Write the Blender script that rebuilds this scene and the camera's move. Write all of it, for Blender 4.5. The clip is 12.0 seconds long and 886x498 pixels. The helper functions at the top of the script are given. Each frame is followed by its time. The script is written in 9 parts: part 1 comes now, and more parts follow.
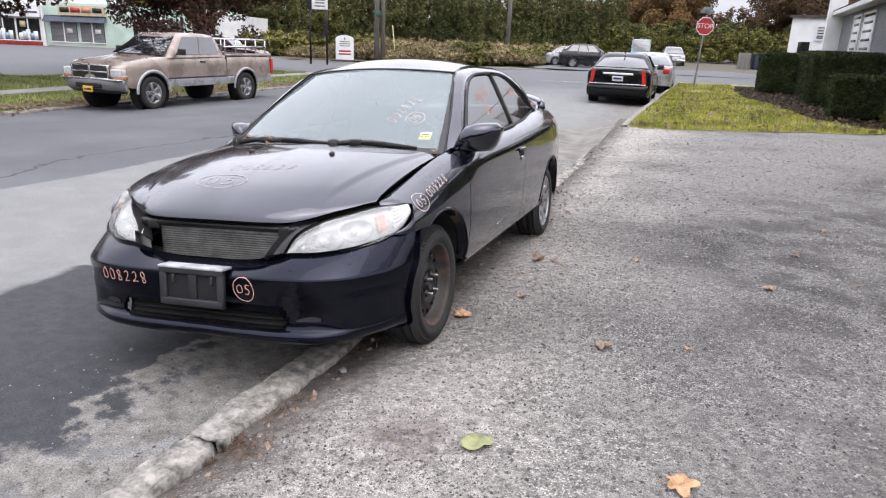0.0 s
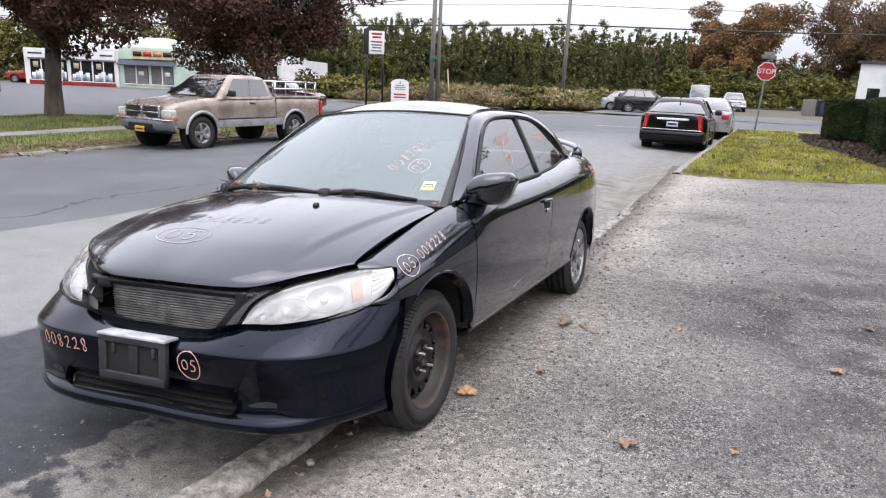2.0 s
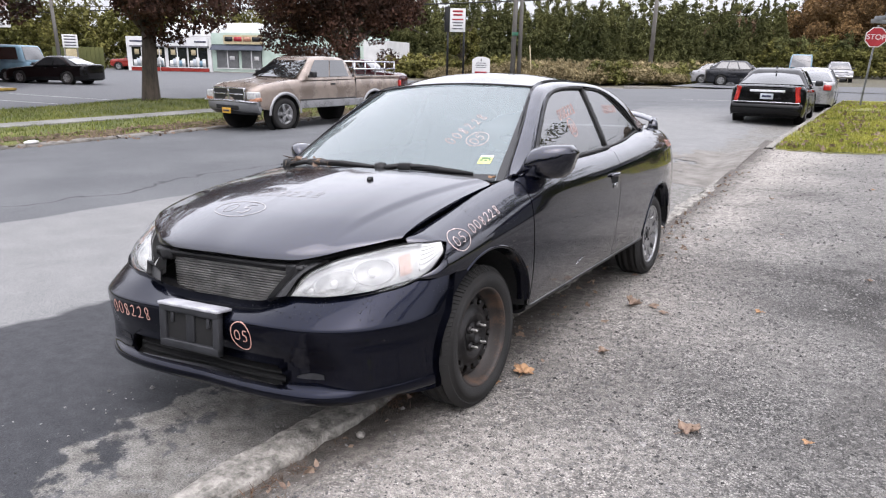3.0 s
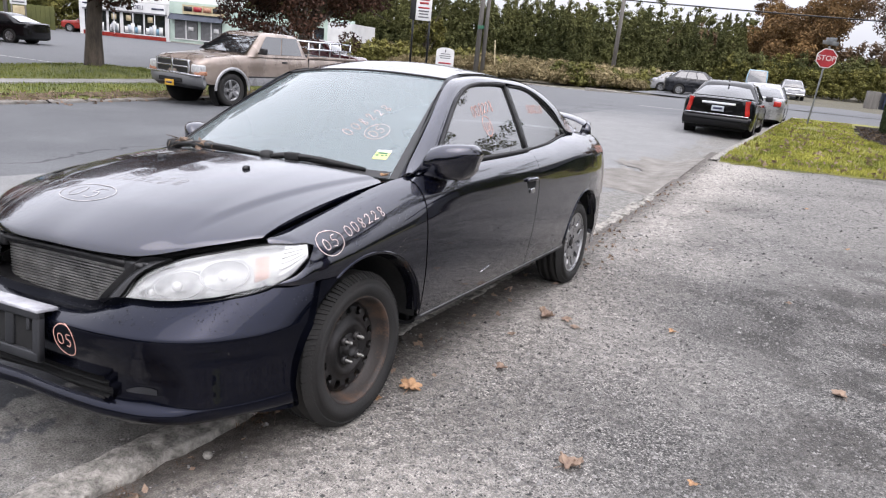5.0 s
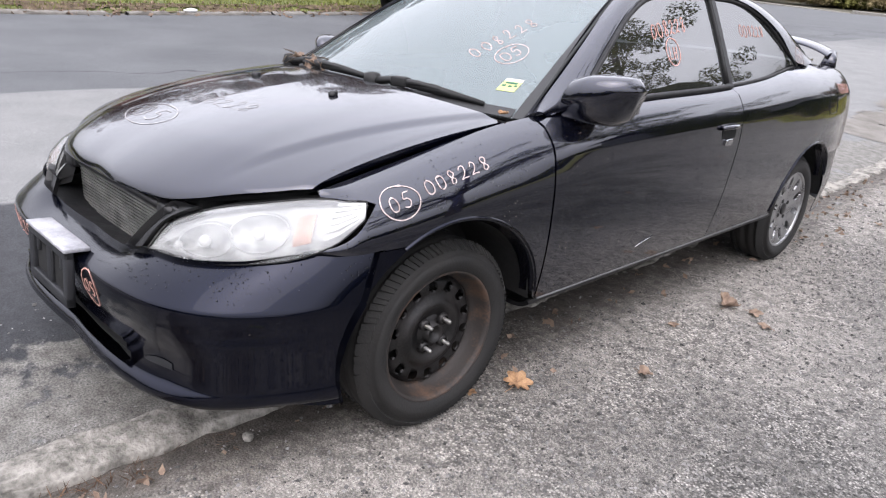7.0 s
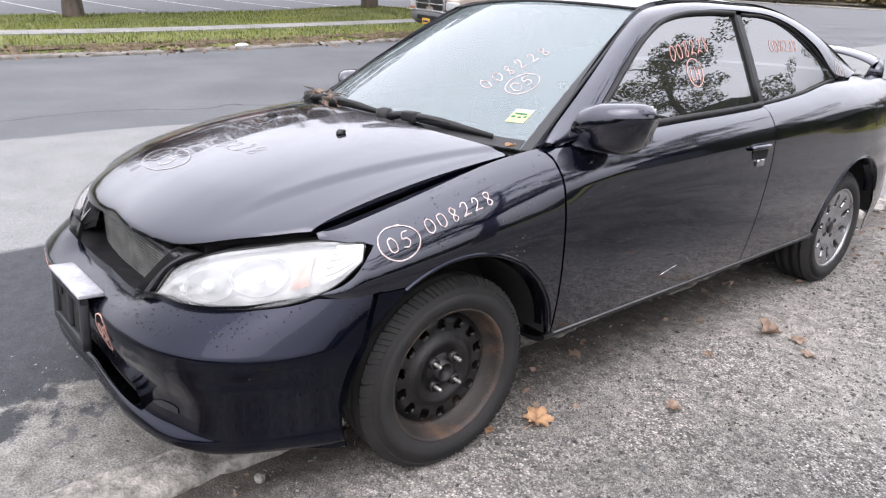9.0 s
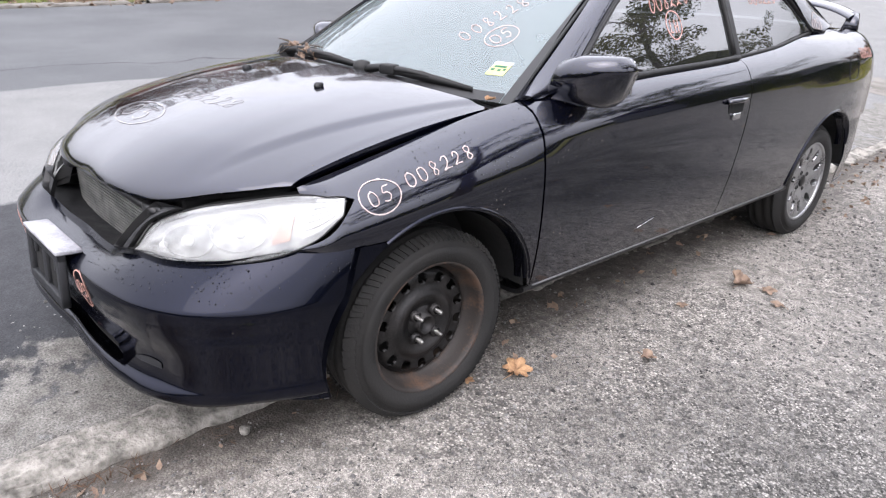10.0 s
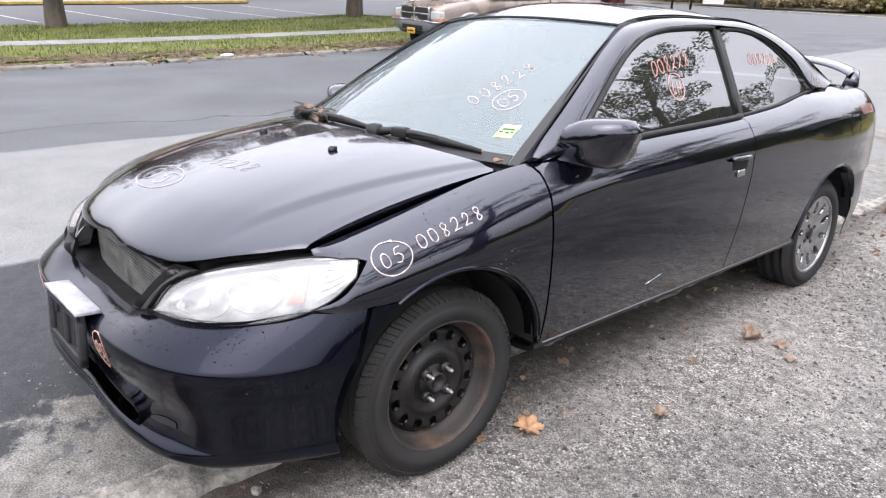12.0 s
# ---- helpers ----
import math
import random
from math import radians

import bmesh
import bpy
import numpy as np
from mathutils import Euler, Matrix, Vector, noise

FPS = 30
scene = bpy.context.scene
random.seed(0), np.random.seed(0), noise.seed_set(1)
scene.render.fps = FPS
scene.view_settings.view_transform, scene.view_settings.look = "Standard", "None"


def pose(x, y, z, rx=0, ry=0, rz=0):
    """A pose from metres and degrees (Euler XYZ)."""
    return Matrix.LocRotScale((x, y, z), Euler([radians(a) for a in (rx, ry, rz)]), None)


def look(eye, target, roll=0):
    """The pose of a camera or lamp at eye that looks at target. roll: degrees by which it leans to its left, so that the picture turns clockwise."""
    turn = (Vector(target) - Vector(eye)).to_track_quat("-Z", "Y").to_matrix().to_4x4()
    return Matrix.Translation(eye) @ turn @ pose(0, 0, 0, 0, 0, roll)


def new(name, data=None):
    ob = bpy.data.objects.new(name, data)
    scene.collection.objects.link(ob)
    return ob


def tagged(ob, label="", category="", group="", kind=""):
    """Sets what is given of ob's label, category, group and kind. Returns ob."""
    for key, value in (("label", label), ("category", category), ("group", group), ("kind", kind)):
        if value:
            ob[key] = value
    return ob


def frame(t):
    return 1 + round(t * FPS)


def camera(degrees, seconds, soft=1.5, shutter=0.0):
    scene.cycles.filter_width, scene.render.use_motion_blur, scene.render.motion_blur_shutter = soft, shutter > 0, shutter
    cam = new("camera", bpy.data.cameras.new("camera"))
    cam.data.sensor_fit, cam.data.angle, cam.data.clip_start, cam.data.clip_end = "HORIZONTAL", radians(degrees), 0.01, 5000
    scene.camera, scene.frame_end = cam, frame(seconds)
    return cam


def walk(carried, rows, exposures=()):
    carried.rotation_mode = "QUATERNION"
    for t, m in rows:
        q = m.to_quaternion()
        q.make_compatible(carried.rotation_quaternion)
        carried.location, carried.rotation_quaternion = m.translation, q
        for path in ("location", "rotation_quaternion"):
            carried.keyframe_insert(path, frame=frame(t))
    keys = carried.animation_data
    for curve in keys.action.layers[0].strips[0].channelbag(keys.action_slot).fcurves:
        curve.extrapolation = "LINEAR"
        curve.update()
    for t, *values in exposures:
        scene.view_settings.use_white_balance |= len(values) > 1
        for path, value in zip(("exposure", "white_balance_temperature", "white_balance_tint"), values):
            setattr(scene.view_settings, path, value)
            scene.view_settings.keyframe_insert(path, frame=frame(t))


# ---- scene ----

cam = camera(66.8, 12.0, soft=1.2)
PATH = [
    (0, (1.862, -2.979, 1.521), (1.219, -1.18, 0.927), 2.3),
    (0.5, (1.87, -2.901, 1.519), (1.293, -1.058, 0.998), 2.6),
    (1, (1.785, -2.71, 1.526), (1.166, -0.862, 1.077), 4.2),
    (1.5, (1.778, -2.589, 1.512), (1.101, -0.775, 1.011), 2.3),
    (2, (1.909, -2.421, 1.504), (1.105, -0.654, 1.022), 2.6),
    (2.5, (1.965, -2.31, 1.474), (0.912, -0.706, 0.909), -0.6),
    (2.7, (1.976, -2.319, 1.473), (0.964, -0.689, 0.909), 0.8),
    (4.3, (2.147, -2.208, 1.491), (1.098, -0.587, 0.971), 3.0),
    (4.5, (2.179, -2.146, 1.505), (1.11, -0.545, 0.964), 3.2),
    (5, (2.109, -1.938, 1.475), (1.217, -0.24, 0.906), 5.6),
    (5.5, (2.047, -1.698, 1.459), (1.201, -0.03, 0.75), 3.6),
    (6, (2.117, -1.46, 1.444), (0.942, -0.021, 0.702), 4.3),
    (6.5, (2.09, -1.347, 1.431), (0.73, -0.14, 0.599), 4.6),
    (7, (1.984, -1.218, 1.426), (0.687, 0.058, 0.595), 5.5),
    (7.5, (1.888, -1.125, 1.407), (0.621, 0.146, 0.525), 5.4),
    (7.7, (1.919, -1.114, 1.421), (0.586, 0.117, 0.581), 4.6),
    (9.3, (2.039, -1.079, 1.473), (0.616, 0.084, 0.684), 2.0),
    (9.5, (2.037, -1.083, 1.475), (0.64, 0.087, 0.652), 2.2),
    (10, (2.043, -1.097, 1.467), (0.708, 0.088, 0.564), 2.6),
    (10.5, (2.024, -1.1, 1.468), (0.731, 0.128, 0.562), 2.9),
    (11, (2.039, -1.107, 1.478), (0.772, 0.172, 0.606), 3.2),
    (11.5, (2.04, -1.098, 1.486), (0.722, 0.124, 0.607), 2.4),
    (12, (2.058, -1.113, 1.508), (0.653, 0.085, 0.738), 1.8),
]
walk(cam, [(t, look(eye, target, roll)) for t, eye, target, roll in PATH], exposures=[(0.0, 0.0, 6500, 17), (5.5, 0.03, 6500, 17), (7.5, 0.13, 6500, 17), (9.3, 0.27, 6500, 17), (12.0, 0.32, 6500, 17)])

# ---- sky and sun: an overcast autumn afternoon ----
world = bpy.data.worlds.new("sky")
scene.world = world
world.use_nodes = True
wn, wl = world.node_tree.nodes, world.node_tree.links
wn.clear()
w_out = wn.new("ShaderNodeOutputWorld")
w_bg = wn.new("ShaderNodeBackground")
w_sky = wn.new("ShaderNodeTexSky")
w_sky.sky_type = "NISHITA"
w_sky.sun_disc = False
w_sky.sun_elevation = radians(62)
w_sky.sun_rotation = radians(139.4)
w_sky.dust_density = 4.0
w_sky.air_density = 1.0
w_hsv = wn.new("ShaderNodeHueSaturation")
w_hsv.inputs["Saturation"].default_value = 0.25
w_mix = wn.new("ShaderNodeMix")
w_mix.data_type = "RGBA"
w_mix.inputs["Factor"].default_value = 0.72
w_mix.inputs["B"].default_value = (9.15, 9.65, 10.35, 1)
w_bg.inputs["Strength"].default_value = 0.265
wl.new(w_sky.outputs["Color"], w_hsv.inputs["Color"])
wl.new(w_hsv.outputs["Color"], w_mix.inputs["A"])
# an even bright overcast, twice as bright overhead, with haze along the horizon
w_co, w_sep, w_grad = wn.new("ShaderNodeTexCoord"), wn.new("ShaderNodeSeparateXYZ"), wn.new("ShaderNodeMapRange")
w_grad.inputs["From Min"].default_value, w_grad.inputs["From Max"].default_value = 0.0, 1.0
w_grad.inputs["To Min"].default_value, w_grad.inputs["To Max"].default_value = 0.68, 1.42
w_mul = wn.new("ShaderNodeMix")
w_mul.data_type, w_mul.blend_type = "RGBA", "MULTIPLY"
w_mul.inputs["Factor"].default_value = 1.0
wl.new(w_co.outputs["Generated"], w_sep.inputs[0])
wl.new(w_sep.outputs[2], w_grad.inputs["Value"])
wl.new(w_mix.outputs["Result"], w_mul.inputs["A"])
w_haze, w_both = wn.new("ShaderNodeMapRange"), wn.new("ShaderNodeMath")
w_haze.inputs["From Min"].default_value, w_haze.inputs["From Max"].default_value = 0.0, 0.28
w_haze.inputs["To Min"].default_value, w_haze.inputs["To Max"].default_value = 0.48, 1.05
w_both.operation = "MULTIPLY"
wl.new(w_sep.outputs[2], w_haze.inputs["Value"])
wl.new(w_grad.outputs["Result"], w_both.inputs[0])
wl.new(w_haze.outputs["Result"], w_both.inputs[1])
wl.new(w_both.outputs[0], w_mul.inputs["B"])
# and thinner cloud glows in the west
SUN_WAY = Vector((0.30, -0.35, 0.88)).normalized()
GLOW_WAY = Vector((-0.80, 0.30, 0.55)).normalized()
w_dot, w_pow, w_glow, w_mul2 = wn.new("ShaderNodeVectorMath"), wn.new("ShaderNodeMath"), wn.new("ShaderNodeMath"), wn.new("ShaderNodeMix")
w_dot.operation, w_pow.operation, w_glow.operation = "DOT_PRODUCT", "POWER", "MULTIPLY_ADD"
w_dot.inputs[1].default_value = GLOW_WAY
w_pow.inputs[1].default_value = 4.0
w_pow.use_clamp = True
w_glow.inputs[1].default_value, w_glow.inputs[2].default_value = 0.1, 1.0
w_mul2.data_type, w_mul2.blend_type = "RGBA", "MULTIPLY"
w_mul2.inputs["Factor"].default_value = 1.0
wl.new(w_co.outputs["Generated"], w_dot.inputs[0])
wl.new(w_dot.outputs["Value"], w_pow.inputs[0])
wl.new(w_pow.outputs[0], w_glow.inputs[0])
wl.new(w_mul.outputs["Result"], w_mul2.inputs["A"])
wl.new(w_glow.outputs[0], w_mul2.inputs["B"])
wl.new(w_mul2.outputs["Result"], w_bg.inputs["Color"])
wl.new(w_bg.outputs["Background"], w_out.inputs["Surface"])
sun_data = bpy.data.lights.new("sun", "SUN")
sun_data.energy = 1.2
sun_data.angle = radians(60)
sun_data.color = (1.0, 0.965, 0.92)
sun = new("sun", sun_data)
sun.matrix_world = look(SUN_WAY * 40, (0, 0, 0))
scene.view_settings.exposure = 0.0


# ---- materials ----
def tone(c):
    """A base colour at its true lightness: the darker ones by half, white paint nearly as given."""
    k = 0.5 + 0.3 * smooth01(0.35, 0.7, max(c))
    return tuple(v * k for v in c)


def smooth01(a, b, x):
    t = min(max((x - a) / (b - a), 0.0), 1.0)
    return t * t * (3 - 2 * t)


def surface(name, dark, light, scale=8.0, rough=0.6, metal=0.0, bump=0.2, fine=60.0, coat=0.0, spread=0.08,
            islands=0.0, depth=0.01, spec=0.5, stretch=(1, 1, 1), contrast=(0.32, 0.68)):
    """A node material: two colours mixed by a coarse and a fine noise, the roughness varied with them, and fine relief."""
    m = bpy.data.materials.new(name)
    m.use_nodes = True
    nt, n, l = m.node_tree, m.node_tree.nodes, m.node_tree.links
    b = n["Principled BSDF"]
    co = n.new("ShaderNodeTexCoord")
    mp = n.new("ShaderNodeMapping")
    mp.inputs["Scale"].default_value = stretch
    l.new(co.outputs["Object"], mp.inputs["Vector"])
    coarse, grain = n.new("ShaderNodeTexNoise"), n.new("ShaderNodeTexNoise")
    coarse.inputs["Scale"].default_value, coarse.inputs["Detail"].default_value = scale, 5
    grain.inputs["Scale"].default_value, grain.inputs["Detail"].default_value = fine, 3
    for t in (coarse, grain):
        l.new(mp.outputs["Vector"], t.inputs["Vector"])
    add = n.new("ShaderNodeMath")
    add.operation = "MULTIPLY_ADD"
    add.inputs[1].default_value = 0.4
    sub = n.new("ShaderNodeMath")
    sub.operation = "SUBTRACT"
    sub.inputs[1].default_value = 0.5
    l.new(grain.outputs["Fac"], sub.inputs[0])
    l.new(sub.outputs[0], add.inputs[0])
    l.new(coarse.outputs["Fac"], add.inputs[2])
    rng = n.new("ShaderNodeMapRange")
    rng.inputs["From Min"].default_value, rng.inputs["From Max"].default_value = contrast
    l.new(add.outputs[0], rng.inputs["Value"])
    mix = n.new("ShaderNodeMix")
    mix.data_type = "RGBA"
    mix.inputs["A"].default_value, mix.inputs["B"].default_value = (*tone(dark), 1), (*tone(light), 1)
    l.new(rng.outputs["Result"], mix.inputs["Factor"])
    colour = mix.outputs["Result"]
    if islands:
        geo, hsv, r2 = n.new("ShaderNodeNewGeometry"), n.new("ShaderNodeHueSaturation"), n.new("ShaderNodeMapRange")
        r2.inputs["To Min"].default_value, r2.inputs["To Max"].default_value = 1 - islands, 1 + islands
        l.new(geo.outputs["Random Per Island"], r2.inputs["Value"])
        l.new(r2.outputs["Result"], hsv.inputs["Value"])
        l.new(colour, hsv.inputs["Color"])
        colour = hsv.outputs["Color"]
    l.new(colour, b.inputs["Base Color"])
    rr = n.new("ShaderNodeMapRange")
    rr.inputs["To Min"].default_value, rr.inputs["To Max"].default_value = max(0.0, rough - spread), min(1.0, rough + spread)
    l.new(rng.outputs["Result"], rr.inputs["Value"])
    l.new(rr.outputs["Result"], b.inputs["Roughness"])
    b.inputs["Metallic"].default_value = metal
    b.inputs["Specular IOR Level"].default_value = spec
    b.inputs["Coat Weight"].default_value = coat
    b.inputs["Coat Roughness"].default_value = 0.04
    if bump:
        bp = n.new("ShaderNodeBump")
        bp.inputs["Strength"].default_value, bp.inputs["Distance"].default_value = bump, depth
        l.new(grain.outputs["Fac"], bp.inputs["Height"])
        l.new(bp.outputs["Normal"], b.inputs["Normal"])
    return m


def pane(name, tint, haze, haze_colour, ior=1.6, dust_scale=3.0):
    """Window glass: a clear tinted sheet with a sharp gloss, under a patchy film of dust."""
    m = bpy.data.materials.new(name)
    m.use_nodes = True
    n, l = m.node_tree.nodes, m.node_tree.links
    n.clear()
    out, clear, gloss, film = (n.new(k) for k in ("ShaderNodeOutputMaterial", "ShaderNodeBsdfTransparent", "ShaderNodeBsdfGlossy", "ShaderNodeBsdfDiffuse"))
    clear.inputs["Color"].default_value = (*tint, 1)
    gloss.inputs["Roughness"].default_value = 0.015
    film.inputs["Color"].default_value = (*tone(haze_colour), 1)
    fres = n.new("ShaderNodeFresnel")
    fres.inputs["IOR"].default_value = ior
    m1, m2 = n.new("ShaderNodeMixShader"), n.new("ShaderNodeMixShader")
    co, nz, rg = n.new("ShaderNodeTexCoord"), n.new("ShaderNodeTexNoise"), n.new("ShaderNodeMapRange")
    nz.inputs["Scale"].default_value, nz.inputs["Detail"].default_value = dust_scale, 6
    l.new(co.outputs["Object"], nz.inputs["Vector"])
    rg.inputs["To Min"].default_value, rg.inputs["To Max"].default_value = haze * 0.75, min(1.0, haze * 1.25)
    l.new(nz.outputs["Fac"], rg.inputs["Value"])
    l.new(rg.outputs["Result"], m1.inputs["Fac"])
    l.new(clear.outputs[0], m1.inputs[1])
    l.new(film.outputs[0], m1.inputs[2])
    l.new(fres.outputs[0], m2.inputs["Fac"])
    l.new(m1.outputs[0], m2.inputs[1])
    l.new(gloss.outputs[0], m2.inputs[2])
    l.new(m2.outputs[0], out.inputs["Surface"])
    return m


def car_paint(name, dark, light, film, specks=1.0, gloss=1.0, ior=1.5):
    """Dark blue flake under a clear coat, with dried splashes, road dust low down and a few scuffs."""
    m = surface(name, dark, light, 3, 0.22, 0.85, 0.01, 300, spec=0.08, coat=gloss, spread=0.06, depth=0.002)
    n, l = m.node_tree.nodes, m.node_tree.links
    b, out = n["Principled BSDF"], n["Material Output"]
    b.inputs["Coat IOR"].default_value = ior
    dust = n.new("ShaderNodeBsdfDiffuse")
    dust.inputs["Color"].default_value = (0.13, 0.115, 0.10, 1)
    co, sep = n.new("ShaderNodeTexCoord"), n.new("ShaderNodeSeparateXYZ")
    l.new(co.outputs["Object"], sep.inputs[0])

    def remap(v, lo, hi, a, c):
        r = n.new("ShaderNodeMapRange")
        for key, x in (("From Min", lo), ("From Max", hi), ("To Min", a), ("To Max", c)):
            r.inputs[key].default_value = x
        l.new(v, r.inputs["Value"])
        return r.outputs["Result"]

    def calc(op, a, c):
        t = n.new("ShaderNodeMath")
        t.operation = op
        for k, v in enumerate((a, c)):
            if isinstance(v, float):
                t.inputs[k].default_value = v
            else:
                l.new(v, t.inputs[k])
        return t.outputs[0]

    def tex(kind, scale):
        t = n.new(kind)
        t.inputs["Scale"].default_value = scale
        l.new(co.outputs["Object"], t.inputs["Vector"])
        return t

    cells, patch, cloud, streak = tex("ShaderNodeTexVoronoi", 62.0), tex("ShaderNodeTexNoise", 4.0), tex("ShaderNodeTexNoise", 7.0), tex("ShaderNodeTexNoise", 26.0)
    rnd = n.new("ShaderNodeSeparateColor")
    l.new(cells.outputs["Color"], rnd.inputs[0])
    size = calc("MULTIPLY", remap(rnd.outputs[0], 0.72, 1.0, 0.0, 0.22), remap(patch.outputs["Fac"], 0.42, 0.62, 0.0, 1.0))
    spot = calc("MULTIPLY", remap(calc("SUBTRACT", size, cells.outputs["Distance"]), 0.0, 0.03, 0.0, 1.0), 0.7 * specks)
    low = remap(sep.outputs[2], 0.54, 0.31, 0.0, 1.0)
    road = calc("MULTIPLY", calc("MULTIPLY", low, remap(calc("ADD", cloud.outputs["Fac"], streak.outputs["Fac"]), 0.75, 1.3, 0.15, 1.0)), film)
    haze = remap(cloud.outputs["Fac"], 0.45, 0.75, 0.0, 0.006)
    fac = calc("MAXIMUM", calc("ADD", road, haze), spot)
    mx = n.new("ShaderNodeMixShader")
    l.new(fac, mx.inputs["Fac"])
    l.new(b.outputs[0], mx.inputs[1])
    l.new(dust.outputs[0], mx.inputs[2])
    l.new(mx.outputs[0], out.inputs["Surface"])
    return m


PAINT = car_paint("navy_car_paint", (0.0075, 0.010, 0.031), (0.0115, 0.015, 0.041), 0.08, 1.0, 0.92, 1.78)
BUMPER_PAINT = car_paint("bumper_paint", (0.0062, 0.0085, 0.023), (0.009, 0.012, 0.030), 0.012, 0.4, 0.4)
BLACK_PLASTIC = surface("black_plastic", (0.008, 0.008, 0.009), (0.018, 0.018, 0.02), 20, 0.45, 0.0, 0.15, 300, depth=0.002)
# near-black for hollows, gaps and undersides: their shade is put into the colour
DARK_VOID = surface("void_shade_black", (0.003, 0.003, 0.003), (0.008, 0.008, 0.008), 8, 0.9, 0.0, 0.1, 60)
RUBBER = surface("tyre_rubber", (0.008, 0.0078, 0.0075), (0.030, 0.0275, 0.025), 9, 0.8, 0.0, 0.35, 140, depth=0.004)
SEAL = surface("rubber_seal", (0.006, 0.006, 0.007), (0.014, 0.014, 0.014), 20, 0.6, 0.0, 0.1, 150, depth=0.002)
STEEL_RIM = surface("dark_steel_rim", (0.018, 0.018, 0.0185), (0.075, 0.068, 0.066), 10, 0.42, 0.5, 0.2, 160, depth=0.002)
RUST = surface("rusty_steel", (0.055, 0.046, 0.041), (0.24, 0.135, 0.085), 11, 0.7, 0.2, 0.4, 120, depth=0.003, contrast=(0.5, 0.85))
ALLOY = surface("silver_alloy", (0.42, 0.42, 0.43), (0.58, 0.58, 0.58), 12, 0.32, 0.85, 0.05, 200, depth=0.002)
CHROME = surface("chrome", (0.6, 0.6, 0.62), (0.75, 0.75, 0.77), 12, 0.15, 1.0, 0.03, 200, depth=0.001)
STUD = surface("zinc_stud", (0.38, 0.37, 0.35), (0.6, 0.59, 0.56), 40, 0.35, 0.9, 0.1, 300, depth=0.001)
FINS = surface("aluminium_fins", (0.22, 0.22, 0.21), (0.46, 0.45, 0.43), 18, 0.5, 0.5, 0.2, 250, depth=0.002)
LAMP_SILVER = surface("lamp_reflector", (0.42, 0.43, 0.43), (0.66, 0.67, 0.66), 22, 0.4, 0.1, 0.03, 100, depth=0.002)
LAMP_WHITE = surface("lamp_white_rib", (0.72, 0.72, 0.71), (0.84, 0.84, 0.83), 10, 0.35, 0.0, 0.03, 100, depth=0.002)
AMBER = surface("amber_reflector", (0.46, 0.21, 0.12), (0.6, 0.30, 0.19), 14, 0.3, 0.0, 0.05, 100, depth=0.001)
TAIL_RED = surface("red_lamp_lens", (0.45, 0.015, 0.01), (0.62, 0.035, 0.025), 10, 0.15, 0.0, 0.02, 80, coat=0.6, depth=0.001)
LENS = pane("hazed_lamp_lens", (0.96, 0.96, 0.95), 0.27, (0.8, 0.81, 0.81), 1.4, 9)
# dust film tinted pale blue to carry part of the sky's reflection
WINDSCREEN = pane("dusty_sky_windscreen", (0.75, 0.83, 0.84), 0.5, (0.41, 0.49, 0.505), 1.5, 1.5)
SIDE_GLASS = pane("side_glass", (0.30, 0.34, 0.34), 0.05, (0.5, 0.52, 0.52), 3.3, 2)
FAR_GLASS = surface("dark_glass", (0.012, 0.015, 0.017), (0.03, 0.035, 0.038), 2, 0.05, 0.0, 0.0, 20, spec=1.0, coat=1.0, spread=0.03)
CHALK_FAINT = surface("faded_chalk", (0.42, 0.41, 0.42), (0.66, 0.64, 0.64), 60, 0.9, 0.0, 0.3, 400, depth=0.001)
CHALK = surface("pink_white_chalk", (0.52, 0.40, 0.38), (0.74, 0.62, 0.59), 60, 0.9, 0.0, 0.3, 400, depth=0.001)
CHALK_RED = surface("red_chalk", (0.62, 0.30, 0.24), (0.80, 0.48, 0.40), 60, 0.9, 0.0, 0.3, 400, depth=0.001)
STICKER = surface("yellow_sticker", (0.55, 0.62, 0.2), (0.66, 0.72, 0.3), 30, 0.6, 0.0, 0.05, 100, depth=0.001)
STICKER_WHITE = surface("white_sticker", (0.6, 0.62, 0.58), (0.7, 0.72, 0.68), 30, 0.6, 0.0, 0.05, 100, depth=0.001)
SEAT_CLOTH = surface("grey_cloth", (0.02, 0.02, 0.022), (0.04, 0.04, 0.042), 20, 0.9, 0.0, 0.2, 300)
FADED_PLASTIC = surface("faded_plastic", (0.013, 0.014, 0.017), (0.034, 0.036, 0.042), 16, 0.55, 0.0, 0.2, 200, depth=0.002)
PALE_PLASTIC = surface("pale_worn_plastic", (0.36, 0.36, 0.39), (0.55, 0.55, 0.58), 16, 0.6, 0.0, 0.15, 200, depth=0.002)

ASPHALT = surface("worn_asphalt", (0.12, 0.126, 0.134), (0.185, 0.19, 0.197), 0.55, 0.85, 0.0, 0.5, 140, depth=0.006)
DIRT = surface("sandy_dirt", (0.21, 0.19, 0.165), (0.40, 0.375, 0.34), 3.5, 0.95, 0.0, 0.7, 120, depth=0.01)
STONE = surface("crushed_stone", (0.095, 0.092, 0.089), (0.37, 0.357, 0.342), 30, 0.85, 0.0, 0.3, 300, islands=0.75, depth=0.002)
CONCRETE = surface("weathered_concrete", (0.17, 0.16, 0.138), (0.50, 0.47, 0.42), 19, 0.9, 0.0, 0.7, 70, depth=0.012)
SIDEWALK = surface("sidewalk_concrete", (0.30, 0.30, 0.28), (0.44, 0.43, 0.41), 1.5, 0.9, 0.0, 0.4, 60, depth=0.006)
LAWN_SOIL = surface("lawn_turf", (0.20, 0.215, 0.05), (0.43, 0.395, 0.10), 0.9, 0.95, 0.0, 0.8, 60, depth=0.03)
